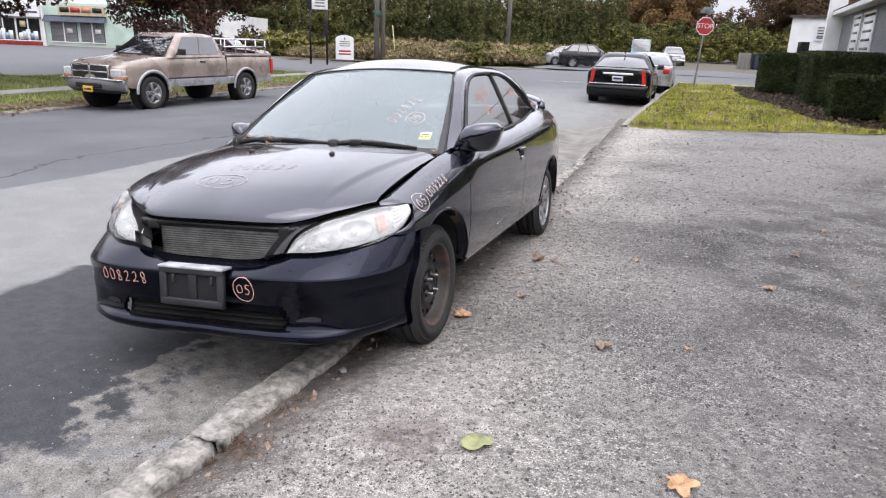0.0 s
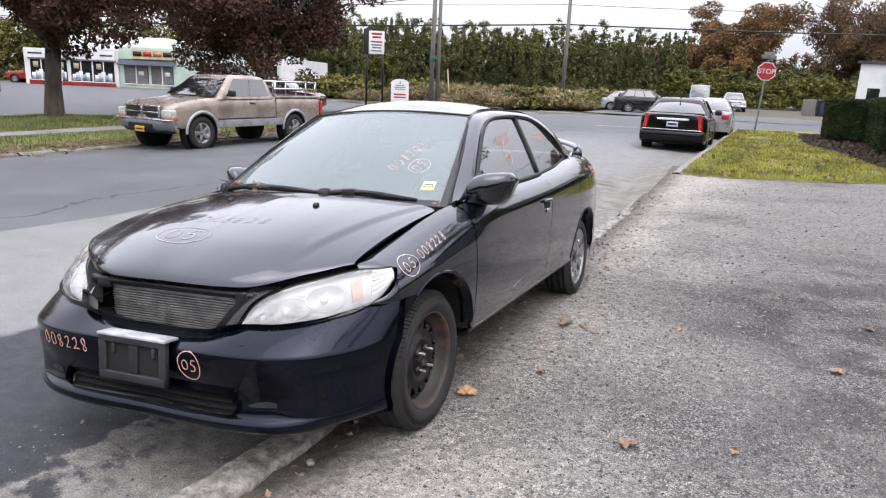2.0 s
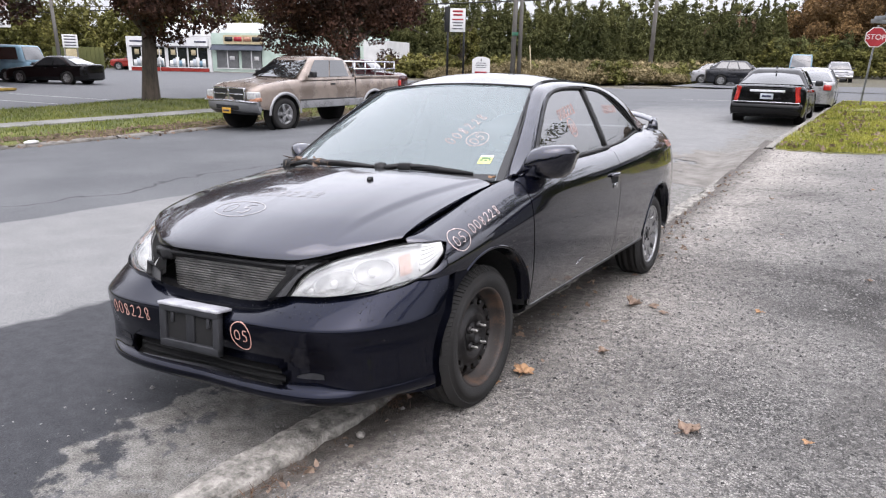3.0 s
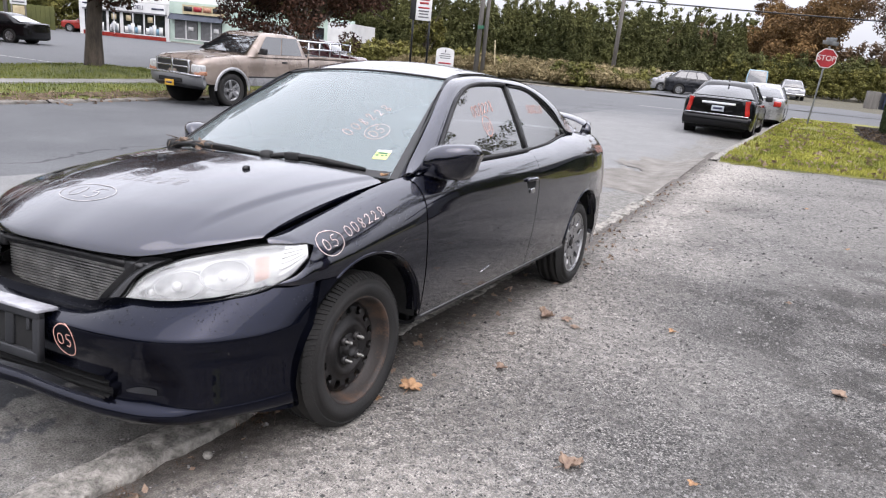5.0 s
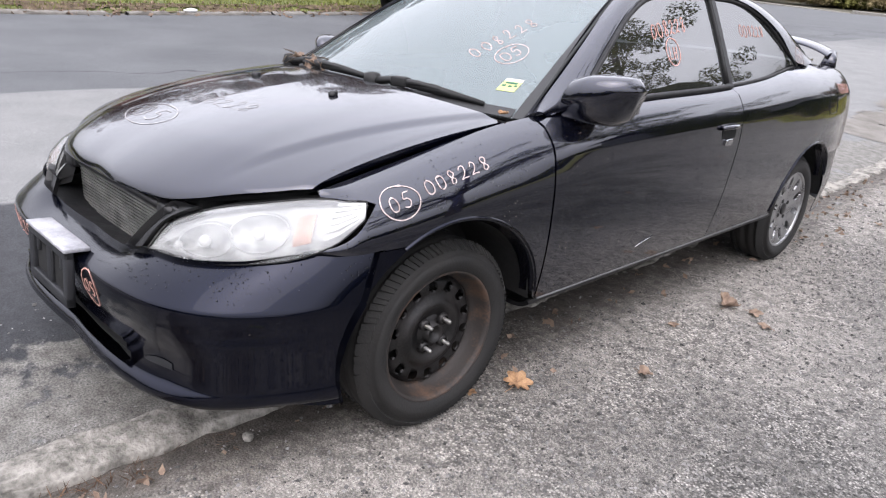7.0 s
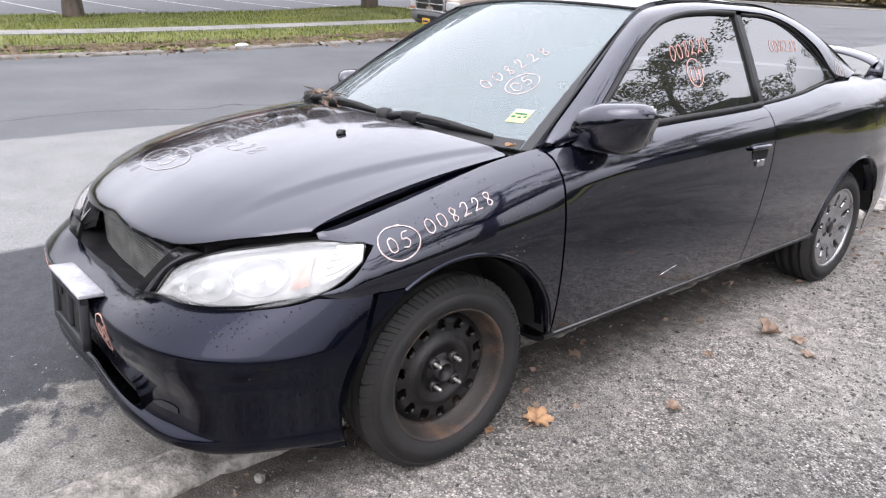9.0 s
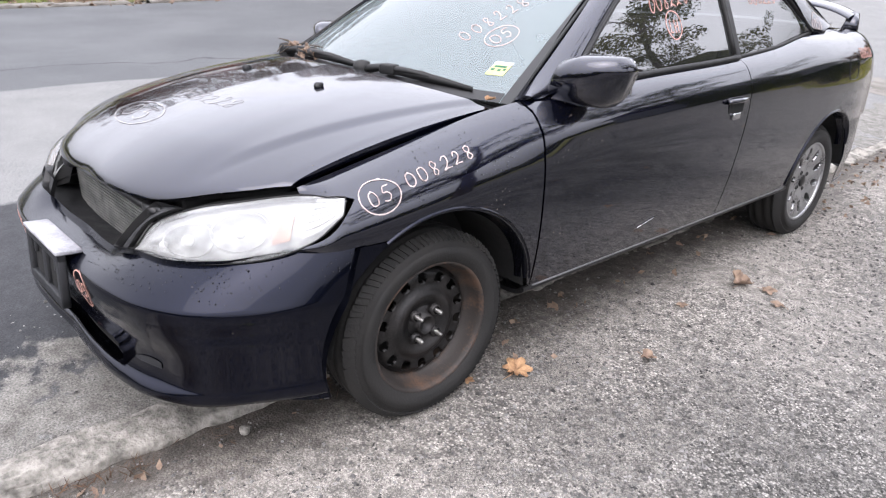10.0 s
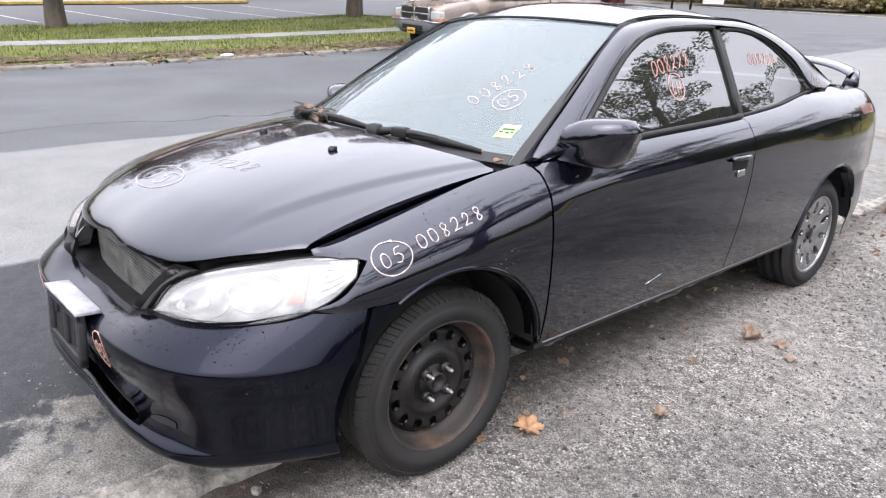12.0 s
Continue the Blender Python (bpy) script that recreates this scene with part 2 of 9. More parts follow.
GRASS = surface("grass_blades", (0.24, 0.275, 0.05), (0.52, 0.50, 0.11), 1.1, 0.8, 0.0, 0.0, 30, islands=0.4, spec=0.12)
VERGE_SOIL = surface("verge_turf", (0.13, 0.165, 0.04), (0.30, 0.31, 0.085), 0.9, 0.95, 0.0, 0.8, 60, depth=0.03)
VERGE_GRASS = surface("verge_grass_blades", (0.15, 0.20, 0.045), (0.36, 0.385, 0.10), 1.1, 0.8, 0.0, 0.0, 30, islands=0.4, spec=0.12)
EARTH = surface("dry_ground", (0.10, 0.09, 0.06), (0.17, 0.15, 0.09), 0.4, 0.95, 0.0, 0.6, 20, depth=0.03)
MULCH = surface("dark_mulch", (0.02, 0.015, 0.012), (0.055, 0.040, 0.031), 6, 0.95, 0.0, 0.9, 60, depth=0.03, spec=0.08)
LITTER_SOIL = surface("leaf_strewn_soil", (0.10, 0.075, 0.05), (0.30, 0.225, 0.155), 7, 0.95, 0.0, 0.8, 50, depth=0.03, spec=0.1)
LINE_WHITE = surface("road_line", (0.42, 0.42, 0.41), (0.62, 0.62, 0.6), 3, 0.8, 0.0, 0.2, 60)
LINE_YELLOW = surface("yellow_kerb_paint", (0.48, 0.30, 0.06), (0.62, 0.42, 0.1), 3, 0.8, 0.0, 0.2, 60)
BARK = surface("bark", (0.08, 0.064, 0.05), (0.20, 0.16, 0.125), 6, 0.95, 0.0, 1.0, 26, stretch=(1, 1, 0.25), depth=0.03)
WOOD_POLE = surface("grey_wood_pole", (0.20, 0.185, 0.165), (0.33, 0.31, 0.285), 5, 0.9, 0.0, 0.6, 30, stretch=(1, 1, 0.1), depth=0.01)
METAL_POLE = surface("galvanised_steel", (0.27, 0.28, 0.28), (0.42, 0.43, 0.43), 6, 0.5, 0.6, 0.1, 60)
BLACK_METAL = surface("black_painted_metal", (0.008, 0.008, 0.009), (0.02, 0.02, 0.021), 5, 0.5, 0.2, 0.1, 60)
LEAF_RED = surface("copper_leaves", (0.058, 0.034, 0.027), (0.20, 0.098, 0.066), 0.8, 0.6, 0.0, 0.0, 20, islands=0.5, spread=0.1, spec=0.12)
LEAF_ORANGE = surface("orange_leaves", (0.175, 0.105, 0.048), (0.40, 0.245, 0.105), 0.3, 0.65, 0.0, 0.0, 10, islands=0.5, spec=0.12)
LEAF_BROWN = surface("russet_leaves", (0.15, 0.098, 0.058), (0.33, 0.215, 0.125), 0.3, 0.65, 0.0, 0.0, 10, islands=0.5, spec=0.12)
LEAF_GREEN = surface("green_leaves", (0.07, 0.08, 0.024), (0.20, 0.20, 0.06), 0.3, 0.65, 0.0, 0.0, 10, islands=0.5, spec=0.12)
LEAF_OLIVE = surface("olive_leaves", (0.144, 0.15, 0.042), (0.276, 0.252, 0.072), 0.3, 0.65, 0.0, 0.0, 10, islands=0.5, spec=0.12)
CONIFER = surface("conifer_needles", (0.095, 0.108, 0.042), (0.235, 0.24, 0.09), 0.25, 0.75, 0.0, 0.0, 10, islands=0.5, spec=0.12)
HEDGE = surface("yew_hedge", (0.035, 0.052, 0.022), (0.085, 0.11, 0.042), 2.0, 0.75, 0.0, 0.0, 30, islands=0.5, spec=0.12)
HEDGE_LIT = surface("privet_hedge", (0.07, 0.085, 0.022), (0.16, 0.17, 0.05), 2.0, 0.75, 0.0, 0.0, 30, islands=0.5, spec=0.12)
SCRUB = surface("dry_scrub", (0.23, 0.185, 0.10), (0.45, 0.365, 0.20), 0.25, 0.85, 0.0, 0.0, 10, islands=0.45, spec=0.12)
DRY_LEAF = surface("fallen_leaf", (0.36, 0.185, 0.09), (0.60, 0.36, 0.19), 30, 0.75, 0.0, 0.3, 200, depth=0.002)
GREEN_LEAF = surface("fallen_green_leaf", (0.26, 0.285, 0.12), (0.44, 0.45, 0.22), 25, 0.75, 0.0, 0.3, 200, depth=0.002)
DRY_NEEDLE = surface("dry_needle", (0.085, 0.045, 0.026), (0.25, 0.135, 0.07), 30, 0.8, 0.0, 0.0, 200, islands=0.5, depth=0.002)
BROWN_LEAF = surface("withered_leaf", (0.24, 0.155, 0.11), (0.46, 0.33, 0.24), 30, 0.8, 0.0, 0.3, 200, depth=0.002)
WHITE_PAINT = surface("white_paint", (0.66, 0.66, 0.65), (0.8, 0.8, 0.79), 1.2, 0.6, 0.0, 0.1, 40)
BRICK = surface("red_brick", (0.17, 0.06, 0.045), (0.30, 0.12, 0.09), 3, 0.85, 0.0, 0.3, 60)
SIDING = surface("grey_siding", (0.17, 0.18, 0.195), (0.23, 0.24, 0.255), 1.5, 0.6, 0.0, 0.1, 40)
SHINGLE = surface("brown_shingle", (0.06, 0.045, 0.04), (0.12, 0.095, 0.085), 4, 0.9, 0.0, 0.5, 60)
MINT = surface("mint_plaster", (0.44, 0.56, 0.48), (0.55, 0.66, 0.58), 1, 0.8, 0.0, 0.1, 30)
SIGN_RED = surface("red_sign", (0.44, 0.02, 0.03), (0.52, 0.035, 0.045), 4, 0.45, 0.0, 0.03, 60)
FADED_RED = surface("faded_red_paint", (0.42, 0.25, 0.24), (0.52, 0.34, 0.33), 2, 0.7, 0.0, 0.05, 60)
SIGN_BLUE = surface("dark_blue_lettering", (0.02, 0.025, 0.08), (0.04, 0.045, 0.12), 4, 0.5, 0.0, 0.03, 60)
SIGN_GREY = surface("grey_lettering", (0.16, 0.16, 0.17), (0.24, 0.24, 0.25), 4, 0.6, 0.0, 0.03, 60)
SIGN_GREEN = surface("green_sign", (0.01, 0.16, 0.08), (0.02, 0.22, 0.11), 4, 0.5, 0.0, 0.03, 60)
SIGN_TAN = surface("tan_sign", (0.52, 0.42, 0.24), (0.62, 0.52, 0.32), 4, 0.5, 0.0, 0.03, 60)
TAN_PAINT = surface("tan_truck_paint", (0.37, 0.30, 0.25), (0.49, 0.405, 0.345), 2, 0.28, 0.35, 0.02, 100, spec=0.1, coat=0.7)
SILVER_PAINT = surface("silver_paint", (0.42, 0.42, 0.43), (0.52, 0.52, 0.53), 2, 0.3, 0.4, 0.02, 100, spec=0.1, coat=0.7)
BLACK_PAINT = surface("black_car_paint", (0.004, 0.004, 0.005), (0.01, 0.01, 0.011), 2, 0.2, 0.0, 0.02, 100, spec=0.1, coat=0.45)
GREY_PAINT = surface("dark_grey_paint", (0.022, 0.024, 0.03), (0.035, 0.037, 0.044), 2, 0.28, 0.3, 0.02, 100, spec=0.1, coat=0.8)
WHITE_CAR = surface("white_car_paint", (0.70, 0.71, 0.72), (0.8, 0.81, 0.82), 2, 0.25, 0.0, 0.02, 100, spec=0.1, coat=0.8)
RED_PAINT = surface("red_truck_paint", (0.36, 0.03, 0.022), (0.45, 0.05, 0.035), 2, 0.28, 0.0, 0.02, 100, spec=0.1, coat=0.8)
MAROON = surface("maroon_paint", (0.10, 0.012, 0.016), (0.15, 0.022, 0.028), 2, 0.28, 0.2, 0.02, 100, spec=0.1, coat=0.8)
BLUE_PAINT = surface("pale_blue_paint", (0.20, 0.36, 0.47), (0.28, 0.45, 0.56), 2, 0.35, 0.0, 0.02, 100, spec=0.1, coat=0.5)
GREY_BUMPER = surface("grey_bumper", (0.22, 0.225, 0.235), (0.31, 0.315, 0.325), 4, 0.5, 0.2, 0.05, 100)
PLATE_YELLOW = surface("yellow_plate", (0.62, 0.34, 0.03), (0.72, 0.42, 0.06), 8, 0.5, 0.0, 0.03, 60)
PLATE_PALE = surface("pale_plate", (0.45, 0.5, 0.55), (0.58, 0.62, 0.66), 8, 0.5, 0.0, 0.03, 60)
AWNING = surface("faded_blue_awning", (0.07, 0.085, 0.12), (0.12, 0.14, 0.18), 2, 0.8, 0.0, 0.1, 40)
SHUTTER = surface("grey_shutter", (0.24, 0.245, 0.25), (0.34, 0.345, 0.35), 2, 0.6, 0.2, 0.1, 40)
DUMPSTER = surface("navy_dumpster", (0.02, 0.03, 0.07), (0.04, 0.055, 0.11), 3, 0.6, 0.2, 0.1, 40)


def street_material():
    """Grey asphalt with a pale weathered strip, a dark newer patch that also carries bumper shade, and sand by the
    kerb, each with a ragged edge.
    """
    m = bpy.data.materials.new("patched_street")
    m.use_nodes = True
    n, l = m.node_tree.nodes, m.node_tree.links
    b = n["Principled BSDF"]
    co, sep = n.new("ShaderNodeTexCoord"), n.new("ShaderNodeSeparateXYZ")
    l.new(co.outputs["Object"], sep.inputs[0])

    def noise_tex(scale, detail=5, rough=0.55):
        t = n.new("ShaderNodeTexNoise")
        t.inputs["Scale"].default_value, t.inputs["Detail"].default_value, t.inputs["Roughness"].default_value = scale, detail, rough
        l.new(co.outputs["Object"], t.inputs["Vector"])
        return t.outputs["Fac"]

    def math_node(op, a, c, d=None):
        t = n.new("ShaderNodeMath")
        t.operation = op
        for k, v in enumerate((a, c, d)):
            if v is None:
                continue
            if isinstance(v, (int, float)):
                t.inputs[k].default_value = v
            else:
                l.new(v, t.inputs[k])
        return t.outputs[0]

    def band(value, lo, hi, soft, wob, amount):
        """1 where value lies between lo and hi, with an edge moved by noise."""
        w = math_node("MULTIPLY_ADD", math_node("SUBTRACT", wob, 0.5), amount, value)
        out = None
        for edge, sign in ((lo, 1), (hi, -1)):
            if edge is None:
                continue
            r = n.new("ShaderNodeMapRange")
            r.inputs["From Min"].default_value, r.inputs["From Max"].default_value = edge - sign * soft, edge + sign * soft
            l.new(w, r.inputs["Value"])
            out = r.outputs["Result"] if out is None else math_node("MULTIPLY", out, r.outputs["Result"])
        return out

    x, y = sep.outputs[0], sep.outputs[1]
    wob, wob2, fine, mott = noise_tex(1.1), noise_tex(3.2), noise_tex(150, 3), noise_tex(0.6, 6)
    mid = noise_tex(14, 4)

    def two(a, c, fac):
        t = n.new("ShaderNodeMix")
        t.data_type = "RGBA"
        for key, v in (("A", a), ("B", c)):
            if isinstance(v, tuple):
                t.inputs[key].default_value = (*v, 1)
            else:
                l.new(v, t.inputs[key])
        l.new(fac, t.inputs["Factor"])
        return t.outputs["Result"]

    def contrast(v, lo, hi):
        r = n.new("ShaderNodeMapRange")
        r.inputs["From Min"].default_value, r.inputs["From Max"].default_value = lo, hi
        l.new(v, r.inputs["Value"])
        return r.outputs["Result"]

    base = two((0.12, 0.126, 0.135), (0.18, 0.186, 0.195), contrast(mott, 0.35, 0.65))
    pale = two((0.27, 0.273, 0.27), (0.36, 0.36, 0.353), contrast(wob2, 0.25, 0.75))
    # newer asphalt, its tone lowered further for the shade under the bumper
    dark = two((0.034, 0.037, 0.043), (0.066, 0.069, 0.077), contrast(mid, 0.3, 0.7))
    sand = two((0.17, 0.16, 0.14), (0.39, 0.375, 0.345), contrast(mid, 0.3, 0.7))
    # the pale strip narrows and fades up the street
    k_pale = math_node("MULTIPLY", band(x, -4.85, None, 0.03, wob, 0.35), band(y, None, 22.0, 4.0, wob, 6.0))
    col = two(base, pale, k_pale)
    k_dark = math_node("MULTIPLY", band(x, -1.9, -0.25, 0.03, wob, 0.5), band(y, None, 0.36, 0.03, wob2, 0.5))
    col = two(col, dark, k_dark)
    # second, softer dark strip along and under the coupe's passenger side
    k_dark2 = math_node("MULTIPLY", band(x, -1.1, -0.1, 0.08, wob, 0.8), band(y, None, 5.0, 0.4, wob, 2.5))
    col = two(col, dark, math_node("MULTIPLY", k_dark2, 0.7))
    crack = band(math_node("MULTIPLY_ADD", math_node("SUBTRACT", noise_tex(0.45, 5, 0.6), 0.5), 2.2, x), -5.75, -5.70, 0.010, fine, 0.03)
    col = two(col, (0.035, 0.037, 0.04), math_node("MULTIPLY", crack, 0.85))
    rag = noise_tex(5.5, 7, 0.68)
    k_sand = math_node("MULTIPLY", band(x, -0.36, None, 0.03, wob2, 1.3), band(rag, 0.42, None, 0.035, wob, 0.5))
    col = two(col, sand, k_sand)
    grain = two((0.22, 0.22, 0.22), (0.74, 0.74, 0.74), contrast(fine, 0.3, 0.7))
    mul = n.new("ShaderNodeMix")
    mul.data_type, mul.blend_type = "RGBA", "MULTIPLY"
    mul.inputs["Factor"].default_value = 1.0
    l.new(col, mul.inputs["A"])
    l.new(grain, mul.inputs["B"])
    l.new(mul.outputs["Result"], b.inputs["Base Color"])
    b.inputs["Roughness"].default_value = 0.85
    bp = n.new("ShaderNodeBump")
    bp.inputs["Strength"].default_value, bp.inputs["Distance"].default_value = 0.5, 0.006
    l.new(fine, bp.inputs["Height"])
    l.new(bp.outputs["Normal"], b.inputs["Normal"])
    return m


def gravel_material():
    """Crushed grey stone: single stones by their cells, dusty pale stretches and dark damp ones."""
    m = bpy.data.materials.new("grey_gravel")
    m.use_nodes = True
    n, l = m.node_tree.nodes, m.node_tree.links
    b = n["Principled BSDF"]
    co = n.new("ShaderNodeTexCoord")

    def tex(kind, scale, **kw):
        t = n.new(kind)
        t.inputs["Scale"].default_value = scale
        for k, v in kw.items():
            t.inputs[k].default_value = v
        l.new(co.outputs["Object"], t.inputs["Vector"])
        return t

    def ramp(v, lo, hi, a, c):
        r = n.new("ShaderNodeMapRange")
        for k, x in (("From Min", lo), ("From Max", hi), ("To Min", a), ("To Max", c)):
            r.inputs[k].default_value = x
        l.new(v, r.inputs["Value"])
        return r.outputs["Result"]

    def mixed(a, c, fac, blend="MIX"):
        t = n.new("ShaderNodeMix")
        t.data_type, t.blend_type = "RGBA", blend
        for key, v in (("A", a), ("B", c), ("Factor", fac)):
            if isinstance(v, tuple):
                t.inputs[key].default_value = (*v, 1)
            elif isinstance(v, float):
                t.inputs[key].default_value = v
            else:
                l.new(v, t.inputs[key])
        return t.outputs["Result"]

    cells, small = tex("ShaderNodeTexVoronoi", 125.0), tex("ShaderNodeTexVoronoi", 290.0)
    big, mid = tex("ShaderNodeTexNoise", 0.55, Detail=4.0), tex("ShaderNodeTexNoise", 2.6, Detail=6.0)
    sep, sep2 = n.new("ShaderNodeSeparateColor"), n.new("ShaderNodeSeparateColor")
    l.new(cells.outputs["Color"], sep.inputs[0])
    l.new(small.outputs["Color"], sep2.inputs[0])
    stone = mixed((0.022, 0.022, 0.022), (0.80, 0.79, 0.765), ramp(sep.outputs[0], 0.15, 1.0, 0.0, 1.0))
    grit = mixed((0.02, 0.02, 0.02), (0.70, 0.69, 0.665), sep2.outputs[0])
    # stones fall to dark at their cell edges: shade between them in the colour
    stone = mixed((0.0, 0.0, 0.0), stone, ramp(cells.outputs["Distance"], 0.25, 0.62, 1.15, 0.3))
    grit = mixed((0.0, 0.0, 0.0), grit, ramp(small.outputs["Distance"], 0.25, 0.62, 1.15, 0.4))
    col = mixed(stone, grit, ramp(mid.outputs["Fac"], 0.40, 0.58, 0.15, 0.85))
    dust = mixed((0.27, 0.262, 0.25), (0.42, 0.41, 0.392), mid.outputs["Fac"])
    col = mixed(col, dust, ramp(big.outputs["Fac"], 0.42, 0.66, 0.0, 0.36))
    # wheel tracks worn to dust farther up the drive
    pos = n.new("ShaderNodeSeparateXYZ")
    l.new(co.outputs["Object"], pos.inputs[0])
    col = mixed(col, dust, ramp(pos.outputs[1], 4.5, 9.0, 0.0, 0.7))
    damp = n.new("ShaderNodeMath")
    damp.operation = "MULTIPLY"
    l.new(ramp(big.outputs["Fac"], 0.5, 0.34, 0.0, 1.0), damp.inputs[0])
    l.new(ramp(mid.outputs["Fac"], 0.42, 0.6, 0.25, 1.0), damp.inputs[1])
    col = mixed(col, mixed(col, (0.42, 0.41, 0.40), 1.0, "MULTIPLY"), damp.outputs[0])
    # drier and dustier beside the car, damp and dark farther out on the drive
    edge = n.new("ShaderNodeMath")
    edge.operation = "MULTIPLY_ADD"
    l.new(big.outputs["Fac"], edge.inputs[0])
    edge.inputs[1].default_value = -1.6
    l.new(pos.outputs[0], edge.inputs[2])
    pale = mixed(mixed(col, (1.8, 1.75, 1.69), 1.0, "MULTIPLY"), (0.42, 0.40, 0.378), 0.24)
    col = mixed(pale, col, ramp(edge.outputs[0], 0.15, 1.15, 0.0, 1.0))
    far_out = n.new("ShaderNodeMath")
    far_out.operation = "MULTIPLY"
    l.new(ramp(edge.outputs[0], 0.9, 1.9, 0.0, 1.0), far_out.inputs[0])
    near_by = n.new("ShaderNodeMath")
    near_by.operation = "MULTIPLY"
    l.new(ramp(mid.outputs["Fac"], 0.42, 0.58, 0.05, 1.25), near_by.inputs[0])
    l.new(ramp(pos.outputs[1], 3.5, 6.5, 1.0, 0.0), near_by.inputs[1])
    l.new(near_by.outputs[0], far_out.inputs[1])
    far_out.use_clamp = True
    col = mixed(col, mixed(col, (0.38, 0.37, 0.36), 1.0, "MULTIPLY"), far_out.outputs[0])
    col = mixed(col, (0.475, 0.462, 0.446), 1.0, "MULTIPLY")
    # brown dirt trodden in along the kerb, darkened for bumper shade, and an old brown spill
    def scaled(v, lo, hi, a, c, w):
        t = n.new("ShaderNodeMath")
        t.operation = "MULTIPLY_ADD"
        l.new(w, t.inputs[0])
        t.inputs[1].default_value = -0.55
        l.new(v, t.inputs[2])
        return ramp(t.outputs[0], lo, hi, a, c)

    rag = tex("ShaderNodeTexNoise", 5.0, Detail=6.0, Roughness=0.65)
    # dirt tone set lower to stand in for shade under the bumper
    col = mixed(col, (0.042, 0.034, 0.027), scaled(pos.outputs[0], 0.22, 0.50, 0.84, 0.0, rag.outputs["Fac"]))
    spill = n.new("ShaderNodeVectorMath")
    spill.operation = "DISTANCE"
    l.new(co.outputs["Object"], spill.inputs[0])
    spill.inputs[1].default_value = (1.01, -0.99, 0.10)
    col = mixed(col, (0.085, 0.066, 0.055), scaled(spill.outputs["Value"], -0.24, -0.06, 0.8, 0.0, rag.outputs["Fac"]))
    # coarser stones and crumbs lying in patches
    clump = tex("ShaderNodeTexNoise", 21.0, Detail=3.0, Roughness=0.7)
    shade = ramp(clump.outputs["Fac"], 0.36, 0.64, 0.66, 1.36)
    spotted = n.new("ShaderNodeVectorMath")
    spotted.operation = "SCALE"
    l.new(col, spotted.inputs[0])
    l.new(shade, spotted.inputs["Scale"])
    col = spotted.outputs["Vector"]
    l.new(col, b.inputs["Base Color"])
    b.inputs["Roughness"].default_value = 0.9
    bp = n.new("ShaderNodeBump")
    bp.inputs["Strength"].default_value, bp.inputs["Distance"].default_value = 0.7, 0.004
    inv = n.new("ShaderNodeMath")
    inv.operation = "SUBTRACT"
    inv.inputs[0].default_value = 1.0
    l.new(cells.outputs["Distance"], inv.inputs[1])
    l.new(inv.outputs[0], bp.inputs["Height"])
    l.new(bp.outputs["Normal"], b.inputs["Normal"])
    return m


STREET = street_material()
GRAVEL = gravel_material()


# ---- mesh helpers ----
def mesh_object(name, bm, material, smooth=True):
    me = bpy.data.meshes.new(name)
    bm.to_mesh(me)
    bm.free()
    me.materials.append(material)
    if smooth:
        for p in me.polygons:
            p.use_smooth = True
    return new(name, me)


def part(name, bm, material, parent, label="", smooth=True):
    ob = mesh_object(name, bm, material, smooth)
    ob.parent = parent
    return tagged(ob, label) if label else ob


def thing(name, label, category, m=None, group="", kind=""):
    """An empty that carries the parts of one thing."""
    ob = new(name)
    ob.empty_display_size = 0.1
    if m is not None:
        ob.matrix_world = m
    return tagged(ob, label, category, group, kind)


def whole(name, bm, material, label, category, m=None, group="", kind="", smooth=True):
    ob = mesh_object(name, bm, material, smooth)
    if m is not None:
        ob.matrix_world = m
    return tagged(ob, label, category, group, kind)


def add_box(bm, lo, hi, bevel=0.0, m=None):
    lo, hi = Vector(lo), Vector(hi)
    made = bmesh.ops.create_cube(bm, size=1, matrix=Matrix.Translation((lo + hi) / 2) @ Matrix.Diagonal((*(hi - lo), 1)))
    if bevel:
        es = {e for v in made["verts"] for e in v.link_edges}
        got = bmesh.ops.bevel(bm, geom=list(es), offset=bevel, segments=2, profile=0.6, affect="EDGES")
        vs = list({v for f in got["faces"] for v in f.verts} | {v for v in made["verts"] if v.is_valid})
    else:
        vs = made["verts"]
    if m is not None:
        bmesh.ops.transform(bm, matrix=m, verts=vs)
    return bm


def box(lo, hi, bevel=0.0, m=None):
    return add_box(bmesh.new(), lo, hi, bevel, m)


def add_tube(bm, a, b, r0, r1=None, n=10, caps=True):
    a, b = Vector(a), Vector(b)
    r1 = r0 if r1 is None else r1
    q = (b - a).to_track_quat("Z", "Y").to_matrix()
    rings = []
    for p, r in ((a, r0), (b, r1)):
        rings.append([bm.verts.new(p + q @ Vector((r * math.cos(2 * math.pi * i / n), r * math.sin(2 * math.pi * i / n), 0))) for i in range(n)])
    for i in range(n):
        bm.faces.new((rings[0][i], rings[0][(i + 1) % n], rings[1][(i + 1) % n], rings[1][i]))
    if caps:
        bm.faces.new(rings[0][::-1])
        bm.faces.new(rings[1])
    return bm


